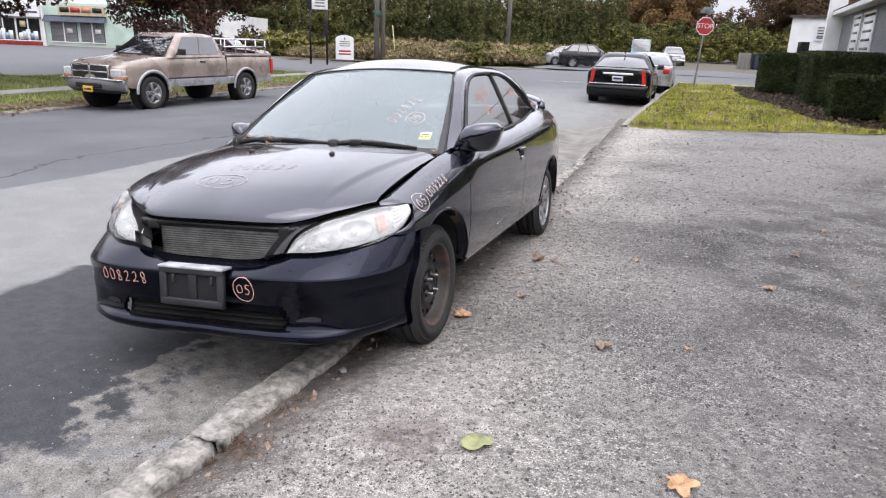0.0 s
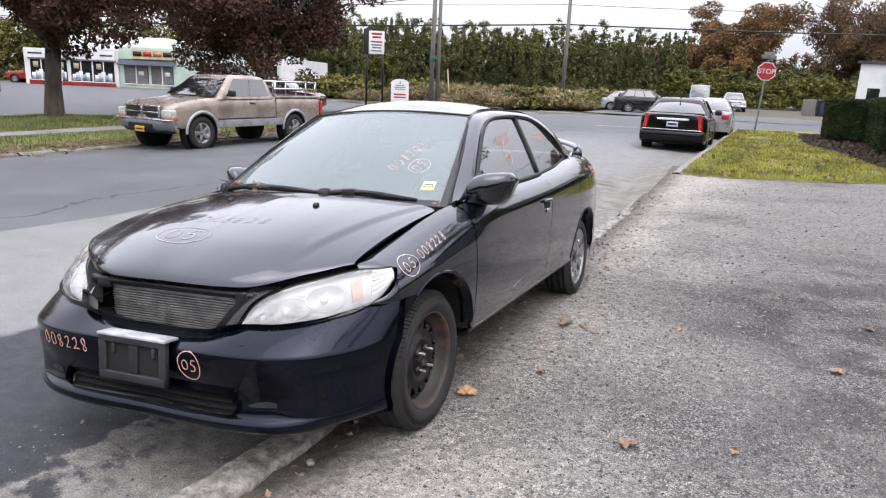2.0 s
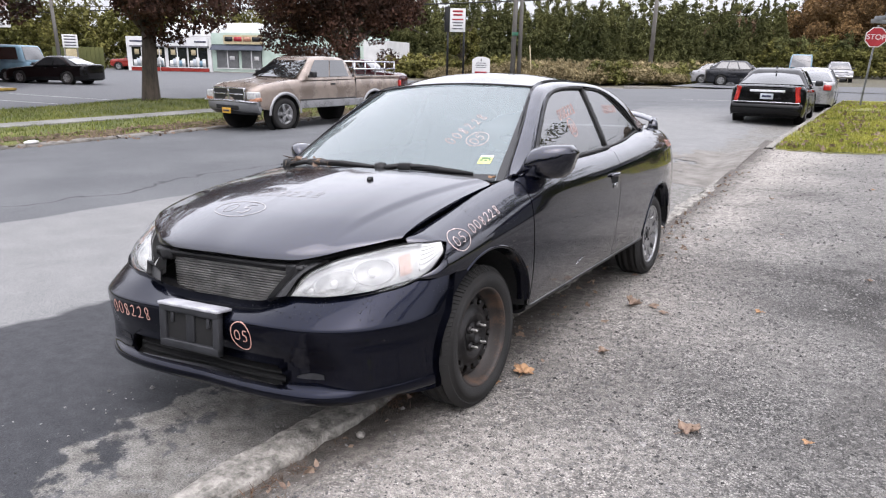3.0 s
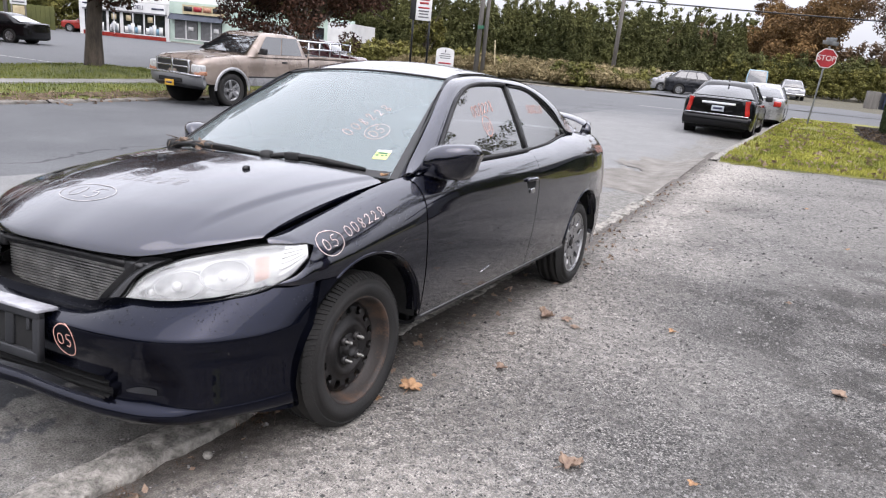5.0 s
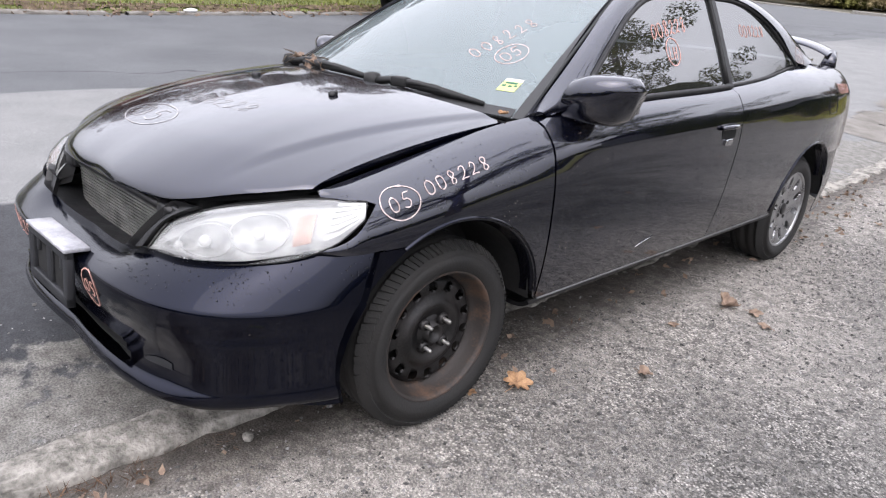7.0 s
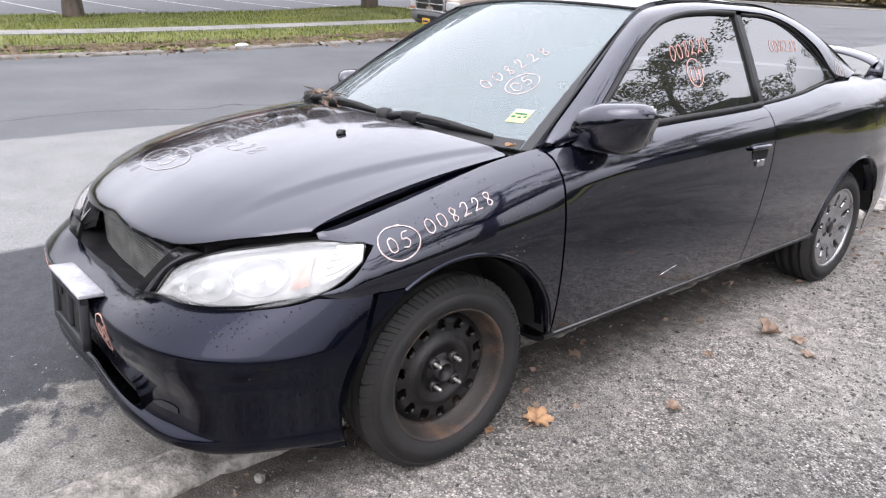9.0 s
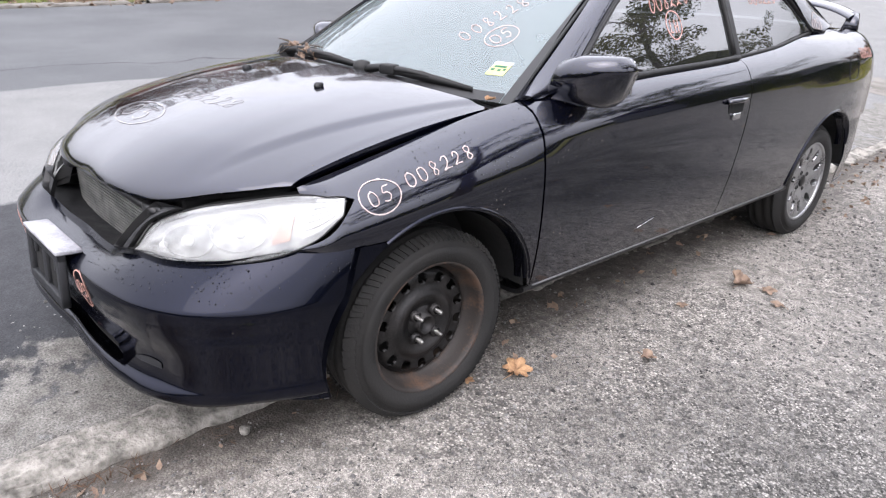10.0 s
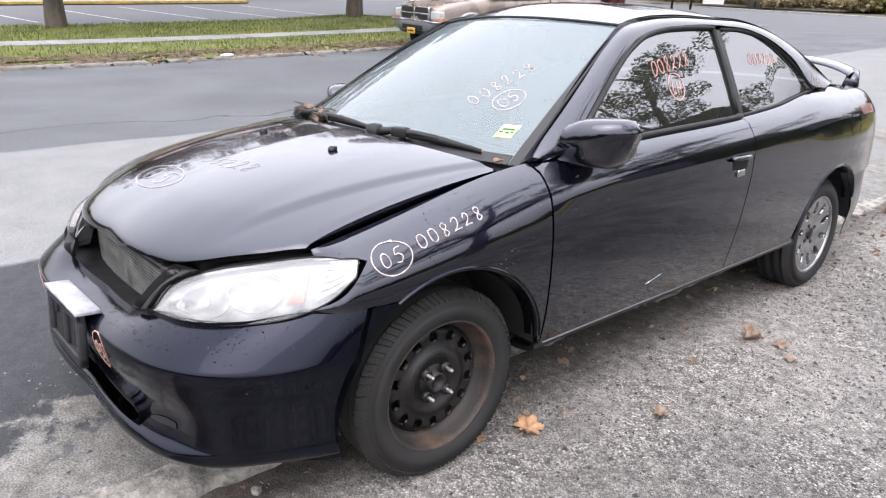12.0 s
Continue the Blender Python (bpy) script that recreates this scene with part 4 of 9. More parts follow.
def build_sides(s):
    side = "driver" if s > 0 else "passenger"
    # fender
    bm = side_panel(s, lambda u, v: -0.262 + 0.642 * u, lambda y: arch_low(y, 0.637 if y < 0 else 0.335), top_z, 56, 22)
    sliver_low = curve([(0.656, -0.354, 0.751), (0.706, -0.322, 0.7545), (0.748, -0.288, 0.757), (0.757, -0.262, 0.750)])

    def sliver(u, v):
        a = sliver_low(u)
        y = -0.356 + 0.094 * u
        b = np.array((top_x(y), y, top_z(y)))
        p = a + (b - a) * v
        z = p[2] + 0.008 * math.sin(math.pi * v) * u
        w = smooth01(0.2, 0.95, u)
        return ((p[0] + 0.01 * math.sin(math.pi * v) * u) * (1 - w) + side_x(p[1], z) * w, p[1], z)

    add_grid(bm, mirrored(sliver, s), 8, 6, 0.012, flip=s < 0)
    cheek_top = curve([(0.720, -0.442, 0.6255), (0.765, -0.366, 0.6625), (0.778, -0.303, 0.7165), (0.757, -0.262, 0.750)])
    cheek_low = curve([(0.715, -0.439, 0.627), (0.770, -0.36, 0.634), (0.814, -0.262, 0.6395)])

    def cheek(u, v):
        a, b = cheek_low(u), cheek_top(u)
        p = a + (b - a) * v
        w = smooth01(0.15, 0.75, u)
        return ((p[0] + 0.022 * u * math.sin(math.pi * v) ** 0.8) * (1 - w) + side_x(p[1], p[2]) * w, p[1], p[2])

    add_grid(bm, mirrored(cheek, s), 14, 10, 0.01, flip=s < 0)
    fender = part("fender", bm, PAINT, coupe)
    part("arch_lip", lip(s, 0.0, -0.55, 1.40), BUMPER_PAINT, fender)
    # door
    rear = lambda z: 1.56 + 0.10 * smooth01(0.3, 0.95, z)
    bm = bmesh.new()

    def door_at(u, v):
        z0 = 0.338
        y = 0.388
        for _ in range(3):
            hi = top_z(y)
            z = z0 + (hi - z0) * v
            y = 0.388 + (rear(z) - 0.388) * u
        return (side_x(y, z), y, z)

    add_grid(bm, mirrored(door_at, s), 52, 30, 0.02, flip=s < 0)
    door = part("door", bm, PAINT, coupe)
    # quarter panel
    bm = bmesh.new()

    def quarter_at(u, v):
        y = 1.57 + 1.85 * u
        for _ in range(2):
            lo, hi = arch_low(y, 0.34 if y < 2.5 else 0.60), top_z(y)
            z = lo + (hi - lo) * v
            y = rear(z) + 0.006 + (3.42 - rear(z)) * u
        lo, hi = arch_low(y, 0.34 if y < 2.5 else 0.60), top_z(y)
        z = lo + (hi - lo) * v
        return (side_x(y, z), y, z)

    add_grid(bm, mirrored(quarter_at, s), 90, 24, 0.02, flip=s < 0)
    quarter = part("quarter_panel", bm, PAINT, coupe)
    part("arch_lip", lip(s, 2.62, -1.45, 1.15), BUMPER_PAINT, quarter)
    outline = [(0.072 * math.copysign(abs(math.cos(a)) ** 0.5, math.cos(a)), 0.06 * math.copysign(abs(math.sin(a)) ** 0.5, math.sin(a))) for a in np.linspace(0, 2 * math.pi, 49)]
    bm = bmesh.new()
    add_sweep(bm, [(s * (side_x(2.80 + a, 0.885 + b) + 0.001), 2.80 + a, 0.885 + b) for a, b in outline], 0.0015, 6)
    part("fuel_flap", bm, SEAL, quarter)
    # sill
    bm = bmesh.new()
    sill = curve([(0.811, 0, 0.333), (0.815, 0, 0.328), (0.808, 0, 0.316), (0.785, 0, 0.300), (0.745, 0, 0.288), (0.68, 0, 0.285)])
    add_grid(bm, mirrored(lambda u, v: (lambda p: (p[0], max(0.30, 0.36 + 0.03 * (0.33 - p[2]) / 0.1) + (1.93 - 0.06 * (0.33 - p[2]) / 0.1) * u, p[2]))(sill(v)), s), 40, 12, 0.015, flip=s > 0)
    add_box(bm, (s * 0.70 - 0.05, 0.42, 0.27), (s * 0.70 + 0.05, 2.22, 0.33), 0.02)
    part("sill", bm, BLACK_PLASTIC, coupe)
    bm = bmesh.new()
    add_sweep(bm, [(s * 0.816, y, 0.334) for y in np.linspace(0.40, 2.25, 20)], 0.0028, 6)
    part("sill_trim", bm, GREY_BUMPER, coupe)
    # window of the door, with its seal, and the quarter window
    glass_x = lambda z: 0.742 - 0.178 * max(0.0, (z - 0.955) / 0.385) ** 1.12
    g_top = table([(0.565, 0.955), (0.70, 1.052), (0.83, 1.142), (1.0, 1.246), (1.12, 1.296), (1.25, 1.322), (1.42, 1.334), (1.66, 1.337)])
    bm = bmesh.new()
    add_grid(bm, mirrored(lambda u, v: (lambda y, z: (glass_x(z), y, z))(0.565 + 1.08 * u, top_z(0.565 + 1.08 * u) - 0.004 + (max(g_top(0.565 + 1.08 * u), top_z(0.565 + 1.08 * u)) - top_z(0.565 + 1.08 * u) + 0.004) * v), s), 38, 16, flip=s < 0)
    w = part("window", bm, SIDE_GLASS, door)
    w.visible_shadow = False
    q_top = table([(1.70, 1.335), (1.90, 1.33), (2.05, 1.305), (2.2, 1.25), (2.32, 1.17), (2.42, 1.085), (2.45, 1.056)])
    bm = bmesh.new()

    def q_at(u, v):
        y = 1.705 + 0.745 * u
        z = top_z(y) + 0.002 + (max(q_top(y), top_z(y) + 0.004) - top_z(y) - 0.002) * v
        return (glass_x(z) - 0.02 * smooth01(2.0, 2.5, y) * (1 - v), y, z)

    add_grid(bm, mirrored(q_at, s), 28, 14, flip=s < 0)
    w = part("window", bm, SIDE_GLASS, quarter)
    w.visible_shadow = False
    bm = bmesh.new()
    pil = lambda u, v: (lambda y, z: (glass_x(z) + 0.004, y, z))(1.645 + 0.062 * u, 0.984 + 0.352 * v)
    add_grid(bm, mirrored(pil, s), 3, 12, 0.012, flip=s < 0)
    part("pillar", bm, BLACK_PLASTIC, coupe)
    # seals round the windows
    bm = bmesh.new()
    ys = np.linspace(0.58, 1.645, 34)
    add_sweep(bm, [(s * (glass_x(g_top(y)) + 0.004), y, g_top(y) + 0.006) for y in ys] + [(s * (glass_x(z) + 0.005), 1.652, z) for z in np.linspace(1.32, 1.0, 6)], 0.011, 6)
    part("window_seal", bm, SEAL, door)
    bm = bmesh.new()
    add_sweep(bm, [(s * (top_x(y) + 0.002), y, top_z(y) + 0.004) for y in np.linspace(0.56, 1.66, 26)], 0.012, 6)
    part("belt_seal", bm, SEAL, door)
    bm = bmesh.new()
    ys = np.linspace(1.71, 2.445, 26)
    add_sweep(bm, [(s * (glass_x(q_top(y)) + 0.003 - 0.0 * y), y, q_top(y) + 0.003) for y in ys], 0.007, 6)
    add_sweep(bm, [(s * (top_x(y) - 0.004 - 0.006 * smooth01(2.0, 2.4, y)), y, top_z(y) + 0.004) for y in np.linspace(1.66, 2.45, 24)], 0.008, 6)
    part("window_seal", bm, SEAL, quarter)
    # roof frame: windscreen pillar, rail and rear pillar in one sweep
    inner = curve([(0.702, 0.375, 0.912), (0.652, 0.55, 1.025), (0.60, 0.735, 1.145), (0.549, 0.925, 1.262), (0.512, 1.085, 1.342), (0.492, 1.24, 1.367), (0.488, 1.45, 1.380), (0.486, 1.75, 1.376),
                   (0.490, 2.0, 1.371), (0.502, 2.2, 1.342), (0.53, 2.45, 1.272), (0.562, 2.7, 1.172), (0.585, 2.92, 1.072)])
    outer = curve([(0.726, 0.43, 0.932), (0.744, 0.565, 0.962), (0.701, 0.70, 1.064), (0.648, 0.865, 1.178), (0.596, 1.05, 1.284), (0.573, 1.23, 1.326), (0.566, 1.45, 1.345), (0.566, 1.75, 1.345),
                   (0.572, 1.95, 1.332), (0.60, 2.13, 1.285), (0.645, 2.29, 1.20), (0.685, 2.43, 1.085), (0.69, 2.60, 1.06)])
    bm = bmesh.new()

    def frame_at(u, v):
        a, b = inner(u), outer(u)
        p = a + (b - a) * v
        bulge = 0.022 * math.sin(math.pi * v) * (0.7 + 0.6 * smooth01(0.6, 0.9, u))
        return (p[0] + bulge * 0.75, p[1] - bulge * 0.2 * (1 - smooth01(0.2, 0.4, u)), p[2] + bulge * 0.66)

    add_grid(bm, mirrored(frame_at, s), 90, 10, 0.012, flip=s < 0)
    part("roof_pillar", bm, PAINT, coupe)
    # corner cover that carries the mirror
    bm = bmesh.new()
    tri = lambda u, v: (0.738 - 0.012 * u * v + 0.004, 0.47 + 0.19 * u * (1 - 0.25 * v) + 0.055 * v, 0.936 + 0.02 * u + (0.012 + 0.085 * u) * v)
    add_grid(bm, mirrored(tri, s), 6, 6, 0.01, flip=s < 0)
    part("mirror_base", bm, BLACK_PLASTIC, door)
    # mirror
    bm = bmesh.new()
    rings = []
    body = [(0.742, 0.585, 0.940, 0.014, 0.012), (0.748, 0.612, 0.948, 0.024, 0.022), (0.757, 0.637, 0.958, 0.034, 0.036), (0.768, 0.642, 0.972, 0.044, 0.054), (0.795, 0.644, 0.996, 0.058, 0.064), (0.835, 0.655, 1.002, 0.064, 0.069), (0.88, 0.668, 1.004, 0.062, 0.069), (0.917, 0.682, 1.003, 0.05, 0.066), (0.936, 0.692, 0.998, 0.028, 0.042)]
    for (x, y, z, ry, rz) in body:
        x, y, ry, rz, z = 0.945 - (0.945 - x) * 1.30, y - 0.07, ry * 1.2, rz * 1.16, z - 0.016
        ring = []
        for k in range(20):
            a = 2 * math.pi * k / 20
            c, d = math.cos(a), math.sin(a)
            e = 0.62
            yy = ry * math.copysign(abs(c) ** e, c)
            zz = rz * math.copysign(abs(d) ** e, d)
            yy = yy * (1.35 if yy < 0 else 0.7)
            ring.append(bm.verts.new((s * (x + 0.02 * (zz / rz)), y + yy, z + zz)))
        rings.append(ring)
    for a, b in zip(rings, rings[1:]):
        for k in range(20):
            q = (a[k], a[(k + 1) % 20], b[(k + 1) % 20], b[k])
            bm.faces.new(q if s > 0 else q[::-1])
    bm.faces.new(rings[-1] if s > 0 else rings[-1][::-1])
    bm.faces.new(rings[0][::-1] if s > 0 else rings[0])
    bmesh.ops.recalc_face_normals(bm, faces=bm.faces)
    # the passenger's mirror is folded in against the door
    fold = Matrix.Identity(4) if s > 0 else Matrix.Translation((-0.735, 0.64, 0.95)) @ Matrix.Diagonal((0.6, 0.9, 0.8, 1)) @ Matrix.Translation((0.735, -0.58, -0.95))
    bmesh.ops.transform(bm, matrix=fold, verts=bm.verts)
    mir = part("mirror", bm, PAINT, door)
    bm = bmesh.new()
    add_sweep(bm, [(s * 0.735, 0.585, 0.940), (s * 0.77, 0.583, 0.938), (s * 0.81, 0.587, 0.955)], [0.045, 0.036, 0.03], 12, 0.8)
    bmesh.ops.transform(bm, matrix=fold, verts=bm.verts)
    part("mirror_arm", bm, BLACK_PLASTIC, mir)
    bm = box((s * 0.79 if s > 0 else s * 0.92, 0.657, 0.950), (s * 0.92 if s > 0 else s * 0.79, 0.665, 1.05), 0.003)
    bmesh.ops.transform(bm, matrix=fold, verts=bm.verts)
    part("mirror_glass", bm, CHROME, mir)
    # handle
    bm = bmesh.new()
    hx = lambda y, z: side_x(y, z)
    pts = [(s * (hx(y, 0.838) + 0.006 + 0.016 * math.sin(math.pi * k / 10)), y, 0.838 + 0.004 * math.sin(math.pi * k / 10)) for k, y in enumerate(np.linspace(1.455, 1.605, 11))]
    add_sweep(bm, pts, 0.0125, 10, 0.8)
    handle = part("door_handle", bm, PAINT, door)
    # dark plate on the skin stands in for the shaded recess
    bm = bmesh.new()
    add_grid(bm, mirrored(lambda u, v: (hx(1.53, 0.81) + 0.002, 1.475 + 0.12 * u, 0.783 + 0.05 * v), s), 4, 4, 0.004, flip=s < 0)
    part("handle_recess", bm, DARK_VOID, handle)
    bm = box((-0.006, -0.028, -0.014), (0.008, 0.028, 0.014), 0.005, Matrix.Translation((s * (hx(1.54, 0.775) + 0.002), 1.535, 0.776)))
    part("lock", bm, CHROME, handle)
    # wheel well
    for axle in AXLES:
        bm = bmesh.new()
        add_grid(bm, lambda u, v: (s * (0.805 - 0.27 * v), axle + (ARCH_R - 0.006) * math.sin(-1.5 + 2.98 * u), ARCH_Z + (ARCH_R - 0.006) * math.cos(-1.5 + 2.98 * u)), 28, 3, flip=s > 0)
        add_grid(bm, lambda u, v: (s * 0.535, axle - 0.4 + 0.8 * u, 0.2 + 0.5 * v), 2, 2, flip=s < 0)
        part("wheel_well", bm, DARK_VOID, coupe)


for s in (1, -1):
    build_sides(s)

# front bumper
b_plan = curve([(0, -0.812), (0.2, -0.808), (0.38, -0.79), (0.53, -0.748), (0.65, -0.668), (0.735, -0.545), (0.785, -0.42), (0.807, -0.33), (0.822, -0.2), (0.828, -0.12)])
b_ts = np.linspace(0, 1, 401)
b_pts = np.array([b_plan(t) for t in b_ts])
b_rows = [(0.20, 0.10), (0.203, 0.05), (0.213, 0.014), (0.232, 0.0), (0.25, 0.002), (0.262, 0.010), (0.272, 0.024), (0.305, 0.032), (0.345, 0.031), (0.365, 0.027), (0.39, 0.018), (0.43, 0.006), (0.465, 0.001), (0.492, 0.0), (0.502, 0.003)]
b_top = curve([(0, -0.712, 0.528), (0.15, -0.710, 0.531), (0.25, -0.706, 0.542), (0.31, -0.70, 0.558), (0.362, -0.692, 0.572), (0.50, -0.652, 0.580), (0.625, -0.562, 0.597), (0.712, -0.435, 0.624), (0.768, -0.345, 0.632), (0.799, -0.268, 0.637)])
CREASE = 0.72


def b_end(z):
    return -0.264 if z > 0.634 else -math.sqrt(max(0.01, ARCH_R**2 - (z - ARCH_Z) ** 2)) - 0.012 * (1 - smooth01(0.28, 0.6, z))


def bumper_low(a, k):
    """The point at the share a of the bumper's half, on the row k (may lie between rows)."""
    i = min(int(k), len(b_rows) - 2)
    f = k - i
    z = b_rows[i][0] * (1 - f) + b_rows[i + 1][0] * f
    ins = b_rows[i][1] * (1 - f) + b_rows[i + 1][1] * f
    t_end = float(np.interp(b_end(z), b_pts[:, 1], b_ts))
    t = a * t_end
    p, q = b_plan(t), b_plan(min(1, t + 0.004)) - b_plan(max(0, t - 0.004))
    n = np.array((-q[1], q[0])) / np.linalg.norm(q)
    ins *= 1 - (0.85 * smooth01(0.52, 0.72, a) if 0.24 < z < 0.43 else 0.75 * smooth01(0.75, 1, a))
    lift = (0.02 * smooth01(0.45, 0.95, a)) * (1 - smooth01(0.2, 0.3, z))
    return np.array((p[0] + n[0] * ins, p[1] + n[1] * ins, z + lift))


def bumper_at(u, v):
    a = abs(2 * u - 1)
    s = 1 if u >= 0.5 else -1
    if v <= CREASE:
        p = bumper_low(a, v / CREASE * (len(b_rows) - 1))
    else:
        f = (v - CREASE) / (1 - CREASE)
        lo = bumper_low(a, len(b_rows) - 1)
        hi = np.array(b_top(a))
        p = lo + (hi - lo) * f
        out = 0.007 * math.sin(math.pi * f) * (1 - 0.6 * a)
        p = p + np.array((0.4 * out * a, -0.3 * out, out))
        if a > 0.9:
            w = (a - 0.9) / 0.1
            p[1] = p[1] * (1 - w) + w * min(p[1], b_end(p[2])) if p[2] > 0.634 else p[1]
    return (s * p[0], p[1], p[2])


def bumper_skip(u, v):
    a = abs(2 * u - 1)
    row = v / CREASE * (len(b_rows) - 1)
    if v > CREASE:
        return False
    return a < 0.41 - 0.02 * abs(row - 7) and 5.4 < row < 8.6


bm = bmesh.new()
add_grid(bm, bumper_at, 132, 60, 0.018, flip=True, skip=bumper_skip)


def bumper_corner(u, v):
    """The end of the cover, from the wrapped face back to the wheel arch."""
    z = 0.30 + 0.333 * v
    y0 = b_end(z) if z < 0.502 else b_end(0.502) + (-0.268 - b_end(0.502)) * (z - 0.502) / 0.135
    y1 = -math.sqrt(ARCH_R**2 - (z - ARCH_Z) ** 2) - 0.003
    y0 = min(y0 - 0.012, y1 - 0.02)
    y = y0 + (y1 - y0) * u
    return (side_x(y, z) - 0.004 + 0.004 * u - 0.012 * (1 - smooth01(0.0, 0.35, v)), y, z)


for s in (1, -1):
    add_grid(bm, mirrored(bumper_corner, s), 10, 24, 0.012, flip=s < 0)
bumper = part("front_bumper", bm, BUMPER_PAINT, coupe, "scuffed dark bumper cover")
# near-black backing and slats carry the shade inside the intake
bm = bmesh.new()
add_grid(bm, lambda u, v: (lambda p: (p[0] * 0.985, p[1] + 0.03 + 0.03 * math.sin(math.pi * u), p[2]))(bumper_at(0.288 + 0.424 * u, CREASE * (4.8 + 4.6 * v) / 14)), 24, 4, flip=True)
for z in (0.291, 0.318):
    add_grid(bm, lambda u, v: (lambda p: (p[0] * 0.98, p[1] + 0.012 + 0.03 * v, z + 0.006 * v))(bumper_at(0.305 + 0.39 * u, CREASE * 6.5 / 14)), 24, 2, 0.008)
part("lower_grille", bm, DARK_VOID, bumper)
for s in (1, -1):
    bm = bmesh.new()
    c = 0.5 + s * 0.2525
    add_grid(bm, lambda u, v: (lambda p: (p[0] * 1.0005, p[1] - 0.0015, p[2]))(bumper_at(c - 0.030 + 0.056 * u, CREASE * (7.1 + (0.15 + 1.1 * u * (1.25 - u)) * v) / 14)), 10, 5, 0.0012, flip=True)
    part("fog_lamp_cover", bm, FADED_PLASTIC, bumper, "dull black blank in the fog lamp pocket")

# hood, unlatched and standing a little proud
h_front = curve([(0, -0.70, 0.706), (0.14, -0.695, 0.706), (0.27, -0.668, 0.703), (0.365, -0.625, 0.702), (0.425, -0.578, 0.713), (0.50, -0.52, 0.734), (0.58, -0.445, 0.752), (0.643, -0.368, 0.768)])
h_rear = curve([(0, 0.165, 0.958), (0.35, 0.19, 0.947), (0.6, 0.245, 0.925), (0.693, 0.27, 0.914)])


def hood_at(u, v):
    a = abs(2 * u - 1)
    s = 1 if u >= 0.5 else -1
    f, r = h_front(a), h_rear(a)
    t = v**1.25
    x = f[0] + (r[0] - f[0]) * t
    y = f[1] + (r[1] - f[1]) * t
    e = 0.54 + 0.20 * smooth01(0.45, 1, a)
    z = f[2] + (r[2] - f[2]) * max(t, 1e-5) ** e
    ridge = 0.60 + 0.31 * t
    z += 0.018 * math.sin(math.pi * min(t, 1.0)) ** 0.8 * (1 - 0.5 * a)
    z += 0.010 * (1 - smooth01(ridge - 0.01, ridge + 0.036, a)) * smooth01(0.02, 0.25, t) * (1 - 0.3 * t)
    z -= 0.003 * smooth01(0.93, 1, a)
    if s < 0:
        x *= 1 + 0.045 * (1 - t) * a
    return (s * x, y, z + 0.006 * (1 - v))


bm = bmesh.new()
add_grid(bm, hood_at, 96, 64, 0.022)
hood = part("hood", bm, PAINT, coupe, "popped navy hood with chalk marks")
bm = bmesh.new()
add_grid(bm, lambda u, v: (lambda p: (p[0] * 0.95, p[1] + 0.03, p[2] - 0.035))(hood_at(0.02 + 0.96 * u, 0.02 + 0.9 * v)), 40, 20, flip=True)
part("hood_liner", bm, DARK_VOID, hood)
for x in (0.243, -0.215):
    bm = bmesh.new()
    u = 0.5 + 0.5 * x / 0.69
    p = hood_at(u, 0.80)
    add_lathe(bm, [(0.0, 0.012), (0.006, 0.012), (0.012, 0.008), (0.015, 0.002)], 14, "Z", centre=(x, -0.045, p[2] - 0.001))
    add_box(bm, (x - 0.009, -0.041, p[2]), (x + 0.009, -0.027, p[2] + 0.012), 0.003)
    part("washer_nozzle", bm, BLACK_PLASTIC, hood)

# engine bay: near-black boxes for its shade, lock panel, radiator with its fins
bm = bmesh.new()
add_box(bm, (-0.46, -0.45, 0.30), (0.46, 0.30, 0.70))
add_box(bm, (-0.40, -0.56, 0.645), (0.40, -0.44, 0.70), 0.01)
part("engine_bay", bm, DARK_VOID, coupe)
bm = bmesh.new()
add_box(bm, (-0.40, -0.625, 0.655), (0.40, -0.575, 0.69), 0.008)
add_tube(bm, (-0.38, -0.625, 0.676), (0.38, -0.625, 0.676), 0.011, n=10)
for x in (-0.33, 0.33):
    add_box(bm, (x - 0.03, -0.64, 0.64), (x + 0.03, -0.59, 0.69), 0.01)
part("lock_panel", bm, BLACK_PLASTIC, coupe)
radiator = part("radiator", box((-0.31, -0.606, 0.485), (0.32, -0.585, 0.655), 0.004), DARK_VOID, coupe)
for k in range(15):
    z = 0.50 + 0.0102 * k
    part("fin", box((-0.305, -0.618, z), (0.315, -0.606, z + 0.0056)), FINS, radiator, smooth=False)
bm = bmesh.new()
add_tube(bm, (-0.31, -0.614, 0.655), (0.32, -0.614, 0.655), 0.010, n=10)
part("radiator_tube", bm, FINS, radiator)
l_low = curve([(0.362, -0.687, 0.580), (0.50, -0.648, 0.585), (0.626, -0.562, 0.598), (0.720, -0.444, 0.624), (0.764, -0.368, 0.662), (0.780, -0.300, 0.716)])
l_high = curve([(0.362, -0.685, 0.582), (0.396, -0.644, 0.650), (0.475, -0.575, 0.700), (0.565, -0.472, 0.727), (0.658, -0.352, 0.747), (0.757, -0.280, 0.755)])
